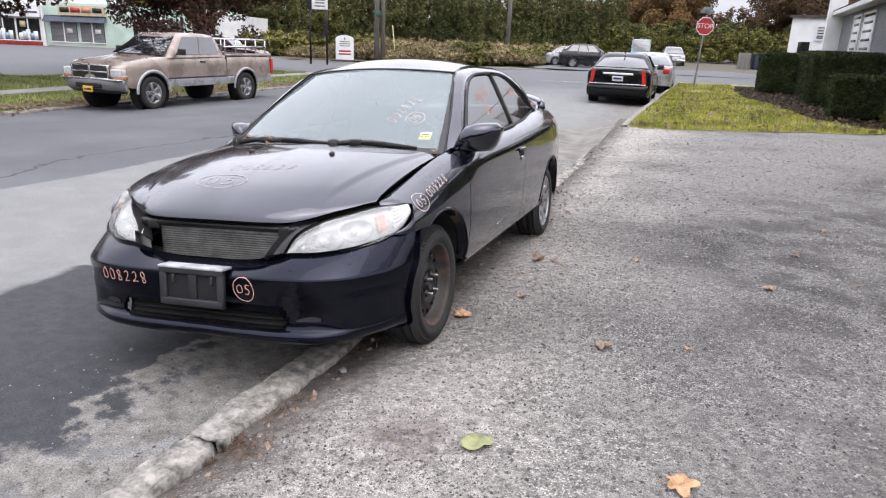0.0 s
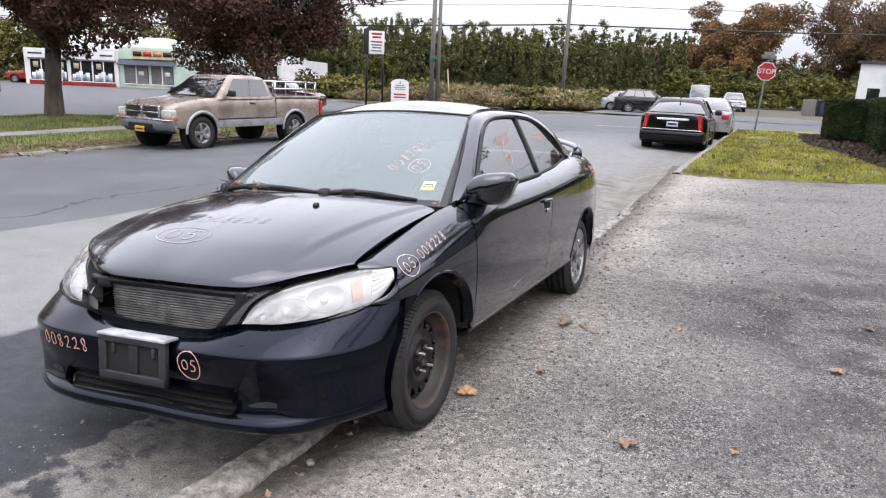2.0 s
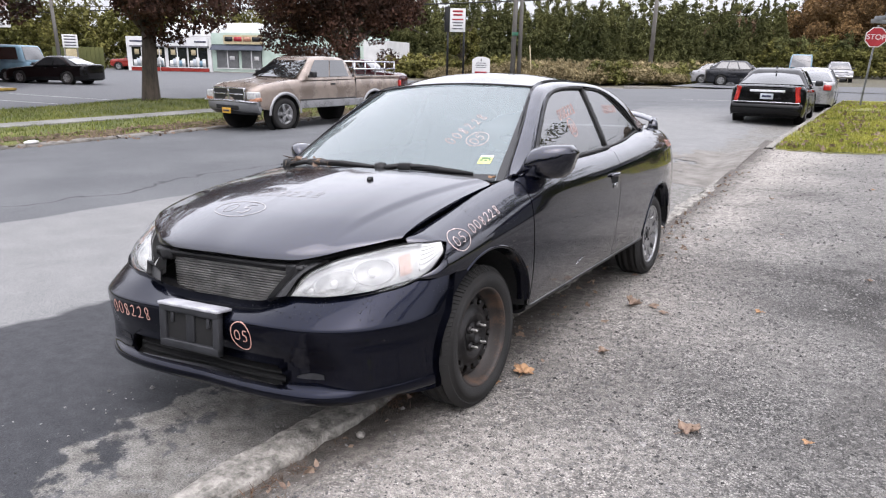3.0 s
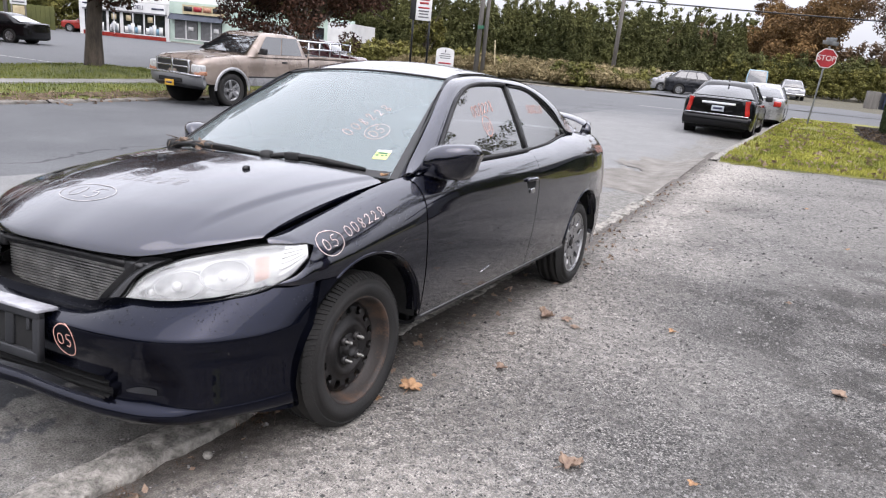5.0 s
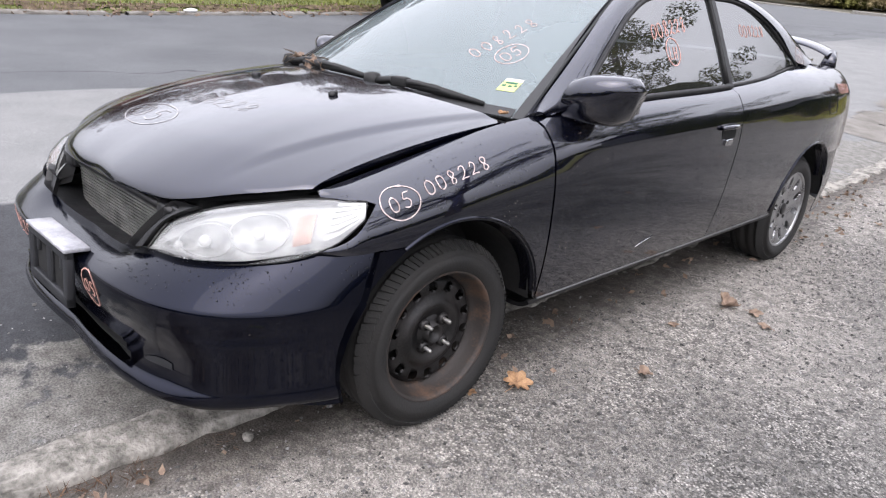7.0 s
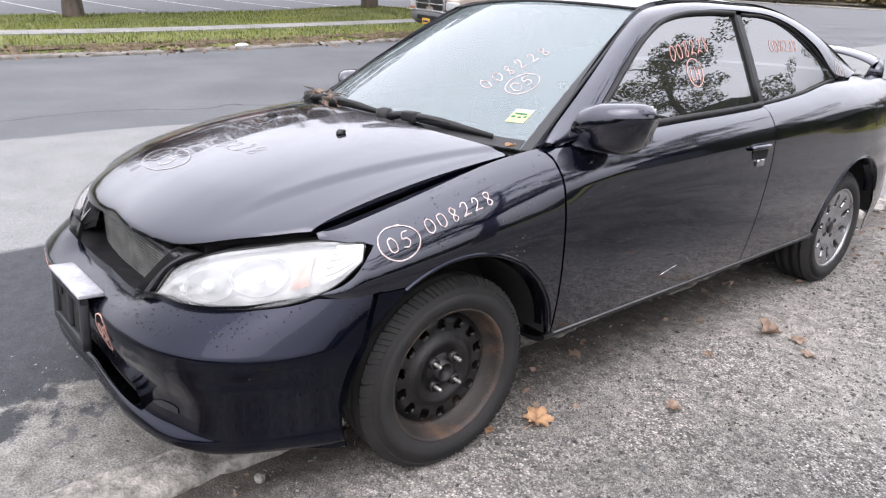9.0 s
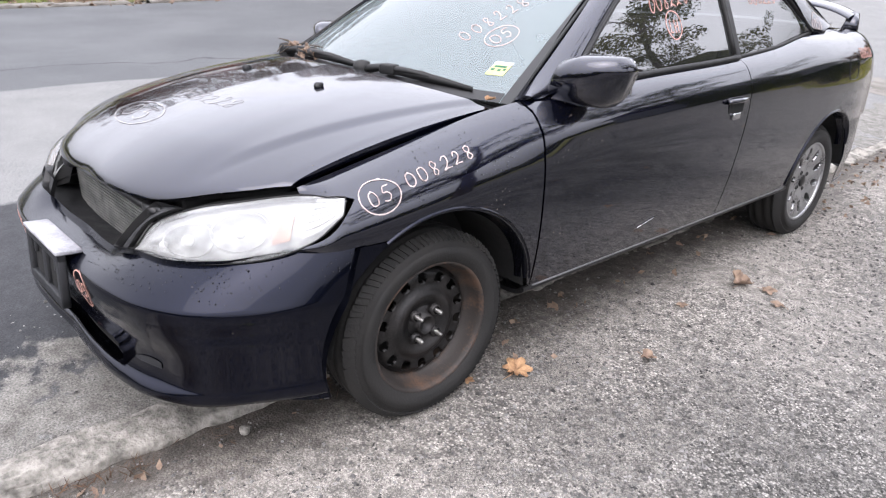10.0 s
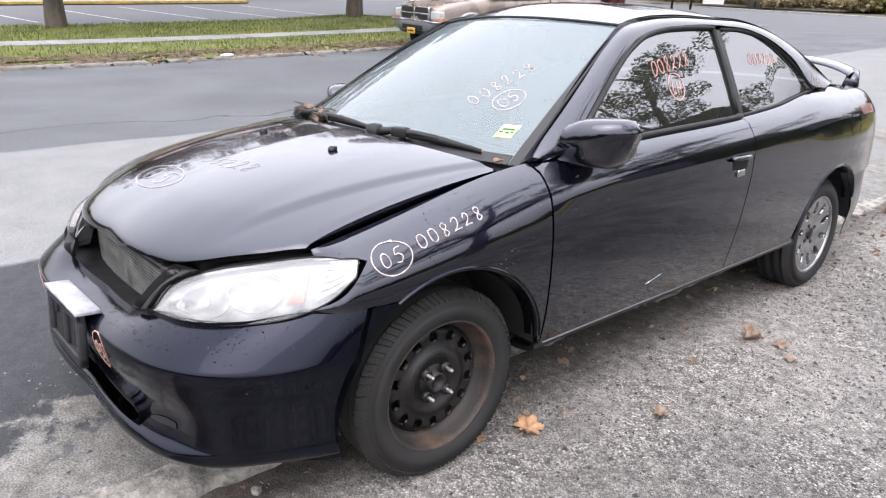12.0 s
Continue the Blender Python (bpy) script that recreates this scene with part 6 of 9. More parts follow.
def wheel(x, y, z, s, kind, turn=0.0):
    """A wheel of the coupe, its outer face to the side s."""
    m = Matrix.Translation((x, y, z)) @ pose(0, 0, 0, 0, 0, 0 if s > 0 else 180) @ pose(0, 0, 0, turn, 0, 0)
    mr = m @ Matrix.Diagonal((1, 1.062, 1.062, 1))
    bm = tyre_mesh()
    bmesh.ops.transform(bm, matrix=m, verts=bm.verts)
    w = part("wheel", bm, RUBBER, coupe, "worn muddy tyre")
    bm = tread_mesh()
    bmesh.ops.transform(bm, matrix=m, verts=bm.verts)
    tagged(part("tread", bm, RUBBER, w, smooth=False), kind="stuff")
    if kind == "steel":
        bm = bmesh.new()
        add_lathe(bm, [(0.078, 0.199), (0.088, 0.203), (0.092, 0.198), (0.088, 0.192), (0.070, 0.188), (0.045, 0.184), (0.03, 0.175), (0.022, 0.168), (0.0, 0.166), (-0.08, 0.17)], 72)
        bmesh.ops.transform(bm, matrix=mr, verts=bm.verts)
        part("rim", bm, RUST, w, "rust-streaked steel rim")
        bm = bmesh.new()
        dish = table([(0.05, 0.040), (0.066, 0.044), (0.082, 0.053), (0.092, 0.055), (0.104, 0.044), (0.118, 0.037), (0.14, 0.040), (0.155, 0.035), (0.168, 0.018)])
        perforated(bm, 0.05, 0.169, dish, 14, 0.139, 0.0168, phase=0.1)
        bmesh.ops.transform(bm, matrix=mr, verts=bm.verts)
        part("wheel_disc", bm, STEEL_RIM, w, "black pressed steel disc")
        bm = bmesh.new()
        add_lathe(bm, [(0.040, 0.052), (0.045, 0.046), (0.044, 0.032), (0.062, 0.030), (0.064, 0.026), (0.052, 0.022), (0.046, 0.002)], 32)
        for k in range(4):
            a = math.radians(38 + 90 * k)
            add_lathe(bm, [(0.048, 0.018), (0.060, 0.0165), (0.062, 0.012)], 16, centre=(0, 0.05 * math.cos(a), 0.05 * math.sin(a)))
        bmesh.ops.transform(bm, matrix=mr, verts=bm.verts)
        part("hub", bm, STEEL_RIM, w)
        for k in range(4):
            a = math.radians(38 + 90 * k)
            c = (0, 0.05 * math.cos(a), 0.05 * math.sin(a))
            bm = bmesh.new()
            add_lathe(bm, [(0.05, 0.006), (0.083, 0.006), (0.087, 0.0045), (0.088, 0.0005)], 12, centre=c)
            for q in range(7):
                add_lathe(bm, [(0.058 + 0.0035 * q, 0.006), (0.0595 + 0.0035 * q, 0.0071), (0.061 + 0.0035 * q, 0.006)], 12, centre=c)
            bmesh.ops.transform(bm, matrix=mr, verts=bm.verts)
            part("stud", bm, STUD, w, "bare zinc wheel stud")
    else:
        bm = bmesh.new()
        add_lathe(bm, [(0.078, 0.199), (0.089, 0.203), (0.093, 0.198), (0.088, 0.190), (0.068, 0.186), (0.03, 0.18), (-0.08, 0.176)], 64)
        bmesh.ops.transform(bm, matrix=mr, verts=bm.verts)
        part("rim", bm, ALLOY, w)
        bm = bmesh.new()
        dish = table([(0.03, 0.066), (0.07, 0.068), (0.12, 0.076), (0.17, 0.084), (0.19, 0.082)])
        perforated(bm, 0.03, 0.189, dish, 10, 0.142, 0.019, n=240, rows=26, phase=0.2, stretch=1.9)
        bmesh.ops.transform(bm, matrix=mr, verts=bm.verts)
        part("wheel_disc", bm, ALLOY, w, "dull silver ten-spoke alloy")
        bm = bmesh.new()
        add_lathe(bm, [(0.06, 0.031), (0.071, 0.031), (0.074, 0.026), (0.074, 0.001)], 28)
        for k in range(4):
            a = math.radians(20 + 90 * k)
            add_lathe(bm, [(0.066, 0.011), (0.0705, 0.011), (0.071, 0.008), (0.062, 0.007), (0.06, 0.001)], 14, centre=(0, 0.053 * math.cos(a), 0.053 * math.sin(a)))
        bmesh.ops.transform(bm, matrix=mr, verts=bm.verts)
        part("hub_cap", bm, STEEL_RIM, w)
    bm = bmesh.new()
    add_lathe(bm, [(-0.02, 0.16), (-0.015, 0.13), (-0.015, 0.02)], 40)
    bmesh.ops.transform(bm, matrix=mr, verts=bm.verts)
    part("brake_drum", bm, DARK_VOID, w)


wheel(0.692, 0.0, 0.293, 1, "steel", 8)
wheel(-0.692, 0.0, 0.293, -1, "steel", 40)
wheel(0.690, 2.62, 0.293, 1, "alloy", 12)
wheel(-0.690, 2.62, 0.293, -1, "alloy", 50)


# the front end is knocked askew: its passenger corner stands forward and a little out
def knocked(p):
    if p.x >= 0:
        return p
    k = 1 - smooth01(-0.25, 0.5, p.y)
    return Vector((p.x * (1 + 0.05 * k), p.y + 0.105 * p.x * k, p.z))


for ob in coupe.children_recursive:
    if ob.type == "MESH" and ob.name.split(".")[0] not in ("wheel", "rim", "tread", "wheel_disc", "hub", "stud", "brake_drum"):
        for v in ob.data.vertices:
            v.co = knocked(v.co)


# ---- lettering ----
def letters(name, text, size, material, parent, m, label="", depth=0.004, align="CENTER"):
    """Words as a mesh, in the built-in font; they face -y of m."""
    cu = bpy.data.curves.new(name, "FONT")
    cu.body, cu.size, cu.align_x, cu.align_y, cu.extrude = text, size, align, "CENTER", depth
    tmp = bpy.data.objects.new("tmp", cu)
    scene.collection.objects.link(tmp)
    me = bpy.data.meshes.new_from_object(tmp.evaluated_get(bpy.context.evaluated_depsgraph_get()))
    bpy.data.objects.remove(tmp)
    me.transform(m @ pose(0, 0, 0, 90, 0, 0))
    me.materials.clear()
    me.materials.append(material)
    ob = new(name, me)
    ob.parent = parent
    return tagged(ob, label) if label else ob


# ---- other vehicles: x across, y to the rear, z up; the front axle's ground point is the origin ----
def far_wheel(veh, x, y, r, w, s, rim_mat=ALLOY, spokes=5):
    bm = bmesh.new()
    add_lathe(bm, [(s * 0.3 * w, r * 0.62), (s * 0.5 * w, r * 0.66), (s * 0.5 * w, r * 0.9), (s * 0.42 * w, r), (-s * 0.42 * w, r), (-s * 0.5 * w, r * 0.9), (-s * 0.5 * w, r * 0.5)], 32, centre=(x, y, r))
    bmesh.ops.recalc_face_normals(bm, faces=bm.faces)
    wh = part("wheel", bm, RUBBER, veh)
    bm = bmesh.new()
    add_lathe(bm, [(s * 0.40 * w, r * 0.66), (s * 0.47 * w, r * 0.64), (s * 0.36 * w, r * 0.56), (s * 0.1 * w, r * 0.54), (s * 0.1 * w, 0.01)], 28, centre=(x, y, r))
    for k in range(spokes):
        a = 2 * math.pi * k / spokes + 0.3
        m = Matrix.Translation((x + s * 0.36 * w, y, r)) @ Matrix.Rotation(a, 4, "X")
        add_box(bm, (-0.02, -r * 0.10, r * 0.12), (0.02, r * 0.10, r * 0.60), 0.006, m)
    add_lathe(bm, [(s * 0.25 * w, r * 0.17), (s * 0.42 * w, r * 0.15), (s * 0.43 * w, 0.005)], 16, centre=(x, y, r))
    bmesh.ops.recalc_face_normals(bm, faces=bm.faces)
    part("rim", bm, rim_mat, wh)


def quad_sheet(a, b, c, d, out, n=8, inset=0.0, bow=0.0, round_=0.0):
    """A thin pane over four corners, pushed out along out."""
    a, b, c, d, out = (np.array(p, float) for p in (a, b, c, d, out))
    bm = bmesh.new()

    def at(u, v):
        u2 = inset + (1 - 2 * inset) * u
        v2 = inset + (1 - 2 * inset) * v
        p = (a * (1 - u2) + b * u2) * (1 - v2) + (d * (1 - u2) + c * u2) * v2
        return tuple(p + out * (0.012 + bow * math.sin(math.pi * u2) * math.sin(math.pi * v2)))

    add_grid(bm, at, n, n, 0.02)
    return bm


def vehicle(name, label, category, m, paint, length, width, front, wheelbase, r, hood, belt, cabin, roof, tail_z, low=0.2,
            glass=FAR_GLASS, nose=0.10, rim_mat=ALLOY, group="", windows=2, arch=1.17):
    """hood: height of the hood's front and rear. cabin: y of the screen's foot and head, of the rear window's head and foot. roof: height and half width."""
    veh = thing(name, label, category, m, group)
    hw, y0, y1 = width / 2, -front, length - front
    ar = r * arch

    def top_at(y):
        if y < cabin[0]:
            return hood[0] + (hood[1] - hood[0]) * ((y - y0) / (cabin[0] - y0)) ** 0.7 - nose * (1 - smooth01(y0, y0 + 0.25, y))
        if y > cabin[3]:
            return belt + (tail_z - belt) * ((y - cabin[3]) / max(0.01, y1 - cabin[3])) - 0.05 * smooth01(y1 - 0.12, y1, y)
        return hood[1] + (belt - hood[1]) * (y - cabin[0]) / (cabin[3] - cabin[0])

    def wide(y):
        d = min(1.0, (y - y0) / 0.5, (y1 - y) / 0.42)
        return hw * (0.80 + 0.20 * math.sqrt(max(0.0, 1 - (1 - d) ** 2)))

    def foot(y):
        lo = low + 0.08 * (1 - smooth01(y0, y0 + 0.3, y)) + 0.08 * smooth01(y1 - 0.3, y1, y)
        for ax in (0.0, wheelbase):
            if abs(y - ax) < ar:
                lo = max(lo, r + math.sqrt(ar**2 - (y - ax) ** 2))
        return lo

    def flank(y, z):
        u = (z - low) / max(0.05, top_at(y) - low)
        return wide(y) * (1 - 0.05 * max(0.0, (u - 0.6) / 0.4) ** 2 - 0.03 * max(0.0, (0.3 - u) / 0.3) ** 2) - 0.03 * max(0.0, (u - 0.9) / 0.1) ** 2

    cols = sorted(set(list(np.linspace(y0, y1, 70)) + [ax + ar * math.sin(a) for ax in (0.0, wheelbase) for a in np.linspace(-1.57, 1.57, 17)]))
    at_col = lambda u: float(np.interp(u, np.linspace(0, 1, len(cols)), cols))
    bm = bmesh.new()
    for s in (1, -1):
        def skin(u, v):
            y = at_col(u)
            z = foot(y) + (top_at(y) - foot(y)) * v
            return (s * flank(y, z), y, z)

        add_grid(bm, skin, len(cols) - 1, 12, flip=s < 0)
    add_grid(bm, lambda u, v: (lambda y: ((2 * v - 1) * flank(y, top_at(y)), y, top_at(y) + 0.03 * (1 - (2 * v - 1) ** 4)))(at_col(u)), len(cols) - 1, 10, flip=True)
    for ye, bow in ((y0, -0.10), (y1, 0.05)):
        add_grid(bm, lambda u, v: (lambda z: ((2 * u - 1) * flank(ye, z), ye + bow * (1 - (2 * u - 1) ** 2) * math.sin(math.pi * min(1, 0.25 + 0.6 * v)), z))(foot(ye) + (top_at(ye) - foot(ye)) * v), 12, 8, flip=ye > 0)
    bmesh.ops.remove_doubles(bm, verts=bm.verts, dist=0.002)
    bmesh.ops.recalc_face_normals(bm, faces=bm.faces)
    body = part("body", bm, paint, veh)
    bm = bmesh.new()
    for ax in (0.0, wheelbase):
        for s in (1, -1):
            add_lathe(bm, [(s * (hw - 0.03), ar + 0.012), (s * (hw - 0.26), ar + 0.01), (s * (hw - 0.26), 0.02)], 28, centre=(0, ax, r))
    add_box(bm, (-hw * 0.8, y0 + 0.2, low - 0.02), (hw * 0.8, y1 - 0.2, low + 0.3))
    part("underbody", bm, DARK_VOID, veh)
    # cabin
    rz, rw = roof
    bw = hw * 0.965
    c0, c1, c2, c3 = cabin
    zb0, zb3 = hood[1] - 0.02, belt - 0.02
    csec = bmesh.new()
    rows = []
    for k in range(9):
        f = k / 8
        e = f if f < 0.86 else 0.86 + (f - 0.86) * 0.9
        ins = 0.0 if f < 0.8 else 0.05 * ((f - 0.8) / 0.2) ** 2
        z_f = zb0 + (rz - 0.015 - zb0) * f
        z_r = zb3 + (rz - 0.02 - zb3) * f
        w = bw + (rw - bw) * f - ins * 1.2
        yf, yr = c0 + (c1 - c0) * e + ins, c3 + (c2 - c3) * e - ins
        loop = []
        for q in range(12):
            x = -w + 2 * w * q / 11
            loop.append(csec.verts.new((x, yf - 0.10 * (1 - (x / w) ** 2) * (1 - 0.5 * f) + 0.03, z_f)))
        for q in range(1, 11):
            t = q / 11
            loop.append(csec.verts.new((w + 0.02 * math.sin(math.pi * t), yf + 0.03 + (yr - yf - 0.03) * t, z_f + (z_r - z_f) * t + (0.03 * math.sin(math.pi * t) if f == 1 else 0))))
        for q in range(12):
            x = w - 2 * w * q / 11
            loop.append(csec.verts.new((x, yr + 0.06 * (1 - (x / w) ** 2) * (1 - 0.5 * f), z_r)))
        for q in range(1, 11):
            t = 1 - q / 11
            loop.append(csec.verts.new((-w - 0.02 * math.sin(math.pi * t), yf + 0.03 + (yr - yf - 0.03) * t, z_f + (z_r - z_f) * t + (0.03 * math.sin(math.pi * t) if f == 1 else 0))))
        rows.append(loop)
    n = len(rows[0])
    for a, b in zip(rows, rows[1:]):
        for k in range(n):
            csec.faces.new((a[k], a[(k + 1) % n], b[(k + 1) % n], b[k]))
    top = rows[-1]
    ctr = csec.verts.new((0, (c1 + c2) / 2, rz + 0.025))
    for k in range(n):
        csec.faces.new((top[k], top[(k + 1) % n], ctr))
    bmesh.ops.recalc_face_normals(csec, faces=csec.faces)
    cab = part("cabin", csec, paint, veh)

    def on_cab(yf, zf, s):
        """A point of the cabin's side: yf along, zf up, from 0 to 1."""
        w = bw + (rw - bw) * zf
        a, b = c0 + (c1 - c0) * zf, c3 + (c2 - c3) * zf
        za, zb = zb0 + (rz - zb0) * zf, zb3 + (rz - zb3) * zf
        return (s * (w + 0.022 * math.sin(math.pi * yf)), a + 0.03 + (b - a - 0.03) * yf, za + (zb - za) * yf)

    cuts = np.linspace(0.10, 0.93, windows + 1)
    for s in (1, -1):
        for k in range(windows):
            lo_f, hi_f = cuts[k] + 0.012, cuts[k + 1] - 0.012
            p = quad_sheet(on_cab(lo_f, 0.12, s), on_cab(hi_f, 0.12, s), on_cab(hi_f, 0.86, s), on_cab(lo_f, 0.86, s), (s * 0.9, 0, 0.3))
            part("side_window", p, glass, cab)
    p = quad_sheet((-bw * 0.90, c0 - 0.045, zb0 + 0.07), (bw * 0.90, c0 - 0.045, zb0 + 0.07), (rw * 0.88, c1 - 0.03, rz - 0.075), (-rw * 0.88, c1 - 0.03, rz - 0.075), (0, -0.8, 0.6), 10, 0.0, 0.07)
    part("windscreen", p, glass, cab)
    p = quad_sheet((bw * 0.88, c3 + 0.03, zb3 + 0.08), (-bw * 0.88, c3 + 0.03, zb3 + 0.08), (-rw * 0.86, c2 + 0.03, rz - 0.085), (rw * 0.86, c2 + 0.03, rz - 0.085), (0, 0.8, 0.6), 10, 0.0, 0.05)
    part("rear_window", p, glass, cab)
    for s in (1, -1):
        far_wheel(veh, s * (hw - 0.11), 0.0, r, 0.21, s, rim_mat)
        far_wheel(veh, s * (hw - 0.11), wheelbase, r, 0.21, s, rim_mat)
        bm = box((s * (hw + 0.10) - 0.10, cabin[0] + 0.32, hood[1] + 0.05), (s * (hw + 0.10) + 0.10, cabin[0] + 0.42, hood[1] + 0.20), 0.035)
        part("mirror", bm, BLACK_PLASTIC, veh)
        bm = box((s * hw * 0.98 - 0.012, (c0 + c3) / 2 + 0.1, belt - 0.16), (s * hw * 0.98 + 0.03, (c0 + c3) / 2 + 0.27, belt - 0.12), 0.01)
        part("door_handle", bm, BLACK_PLASTIC, veh)
    return veh


def on_road(x, y, yaw, z=None):
    """Stands a vehicle with its front axle at x, y; yaw turns it left from facing -y."""
    return pose(x, y, road_z(x, y) if z is None else z, 0, 0, yaw)


# tan pickup at the far kerb
pk = vehicle("pickup_truck", "tan and silver extended-cab pickup truck parked at the far kerb", "pickup truck", on_road(-11.05, 9.95, -3, -0.315), TAN_PAINT, 5.45, 1.84, 0.85, 3.33, 0.38,
             (1.02, 1.19), 1.21, (0.50, 1.14, 2.36, 2.50), (1.74, 0.67), 1.20, low=0.50, nose=0.05, arch=1.24)
HW = 0.92
ARCH = 0.38 * 1.24
# near-black block stands in for the shaded open bed
part("bed_cavity", box((-0.74, 2.66, 0.70), (0.74, 4.48, 1.245)), DARK_VOID, pk)
for s in (1, -1):
    part("lower_body", box((s * HW - 0.03, 0.50, 0.49), (s * HW + 0.008, 2.84, 0.68), 0.012), SILVER_PAINT, pk, "silver lower panel")
    part("lower_body", box((s * 0.90 - 0.03, 3.86, 0.50), (s * 0.90 + 0.012, 4.46, 0.70), 0.012), SILVER_PAINT, pk, "silver lower panel")
    part("bed_rail", box((s * 0.845 - 0.05, 2.60, 1.19), (s * 0.845 + 0.045, 4.52, 1.26), 0.02), TAN_PAINT, pk)
    part("rub_strip", box((s * HW - 0.012, 0.50, 0.68), (s * HW + 0.014, 2.54, 0.715), 0.008), BLACK_PLASTIC, pk)
    # near-black strip stands in for shade between cab and bed
    part("cab_gap", box((s * 0.905 - 0.02, 2.555, 0.50), (s * 0.905 + 0.016, 2.575, 1.20)), DARK_VOID, pk)
    for ax in (0.0, 3.33):
        bm = bmesh.new()
        add_grid(bm, lambda u, v: (s * (HW + 0.006 + 0.032 * math.sin(math.pi * (0.15 + 0.75 * v))), ax + (ARCH - 0.012 + 0.075 * v) * math.sin(-1.58 + 3.16 * u), 0.38 + (ARCH - 0.012 + 0.075 * v) * math.cos(-1.58 + 3.16 * u)), 30, 5, 0.03, flip=s < 0)
        part("fender_flare", bm, SILVER_PAINT, pk, "silver wheel arch flare")
    bm = bmesh.new()
    for z in (1.44, 1.63):
        add_tube(bm, (s * 0.80, 2.62, z), (s * 0.80, 4.40, z), 0.022, n=8)
    for y in np.linspace(2.66, 4.36, 5):
        add_tube(bm, (s * 0.80, y, 1.22), (s * 0.80, y, 1.64), 0.02, n=8)
    part("bed_rack", bm, CHROME, pk)
    part("headlamp", box((s * 0.735 - 0.155, -0.905, 0.745), (s * 0.735 + 0.155, -0.72, 0.925), 0.035), LAMP_SILVER, pk)
    part("turn_lamp", box((s * 0.80 - 0.115, -0.90, 0.70), (s * 0.80 + 0.105, -0.70, 0.79), 0.02), AMBER, pk, "amber turn lamp")
    part("tail_lamp", box((s * 0.84 - 0.05, 4.50, 0.72), (s * 0.84 + 0.05, 4.60, 1.12), 0.015), TAIL_RED, pk)
    part("mirror_arm", box((s * 0.93 - 0.06, 0.86, 1.27), (s * 0.93 + 0.06, 0.90, 1.31), 0.01), BLACK_PLASTIC, pk)
for y in (2.66, 4.36):
    bm = bmesh.new()
    add_tube(bm, (-0.80, y, 1.63), (0.80, y, 1.63), 0.022, n=8)
    part("rack_bar", bm, CHROME, pk)
part("tailgate", box((-0.78, 4.52, 0.62), (0.78, 4.62, 1.24), 0.03), TAN_PAINT, pk)
bm = bmesh.new()
add_grid(bm, lambda u, v: ((2 * u - 1) * 0.93, -1.02 + 0.16 * (2 * u - 1) ** 4 + 0.035 * abs(2 * v - 1) ** 3 + 0.05 * (1 - v) ** 2, 0.44 + 0.25 * v), 24, 8, 0.2)
part("bumper_top", box((-0.90, -1.0, 0.675), (0.90, -0.80, 0.712), 0.016), CHROME, pk, "bright strip along the bumper")
part("front_bumper", bm, GREY_BUMPER, pk, "grey front bumper")
bm = bmesh.new()
add_grid(bm, lambda u, v: ((2 * u - 1) * 0.86, -0.98 + 0.16 * (2 * u - 1) ** 4 + 0.09 * (1 - v), 0.385 + 0.065 * v), 16, 4, 0.15)
part("air_dam", bm, BLACK_PLASTIC, pk)
# near-black box stands in for the shaded slot
part("bumper_slot", box((-0.40, -1.03, 0.50), (0.40, -0.98, 0.60), 0.02), DARK_VOID, pk)
grille = part("grille", box((-0.54, -0.945, 0.70), (0.54, -0.82, 0.99), 0.04), BLACK_PLASTIC, pk)
for lo, hi in (((-0.57, -0.965, 0.975), (0.57, -0.90, 1.015)), ((-0.57, -0.965, 0.69), (0.57, -0.90, 0.725)), ((-0.575, -0.96, 0.70), (-0.53, -0.90, 1.0)), ((0.53, -0.96, 0.70), (0.575, -0.90, 1.0)), ((-0.035, -0.968, 0.72), (0.035, -0.91, 0.98)), ((-0.55, -0.962, 0.838), (0.55, -0.91, 0.872))):
    part("grille_bar", box(lo, hi, 0.014), CHROME, grille, "chrome grille bar")
part("number_plate", box((-0.155, -1.045, 0.405), (0.155, -1.03, 0.535), 0.004), PLATE_YELLOW, pk, "yellow number plate")
part("plate_text", box((-0.11, -1.05, 0.45), (0.11, -1.044, 0.49)), SIGN_BLUE, pk)

# black sedan parked ahead on the near side
cad = vehicle("sedan", "black luxury sedan with tall red tail lamps parked by the lawn", "car", on_road(-0.36, 21.55, 180.5, road_z(-0.3, 19.5)), BLACK_PAINT, 4.86, 1.84, 0.86, 2.88, 0.335,
              (0.72, 0.92), 0.98, (0.75, 1.45, 2.5, 3.15), (1.45, 0.60), 1.02, low=0.22, windows=2)
for s in (1, -1):
    bm = bmesh.new()
    add_grid(bm, lambda u, v: (s * (0.70 + 0.125 * u - 0.05 * v), 4.05 - 0.13 * u * u, 0.61 + 0.38 * v + 0.02 * u), 5, 6, 0.10, flip=s > 0)
    part("tail_lamp", bm, TAIL_RED, cad)
part("chrome_bar", box((-0.42, 4.03, 0.86), (0.42, 4.075, 0.915), 0.012), WHITE_CAR, cad)
part("number_plate", box((-0.155, 4.04, 0.68), (0.155, 4.072, 0.82), 0.004), PLATE_PALE, cad, "pale number plate")
part("plate_text", box((-0.11, 4.06, 0.73), (0.11, 4.078, 0.78)), SIGN_BLUE, cad)
part("bumper_trim", box((-0.80, 3.99, 0.585), (0.80, 4.075, 0.612), 0.008), CHROME, cad)
part("rear_bumper", box((-0.87, 3.70, 0.28), (0.87, 4.07, 0.585), 0.09), BLACK_PAINT, cad)
bm = bmesh.new()
add_sweep(bm, [(0, 2.55, 1.45), (0, 2.62, 1.51), (0, 2.68, 1.50)], 0.02, 6)
part("antenna", bm, BLACK_PLASTIC, cad)
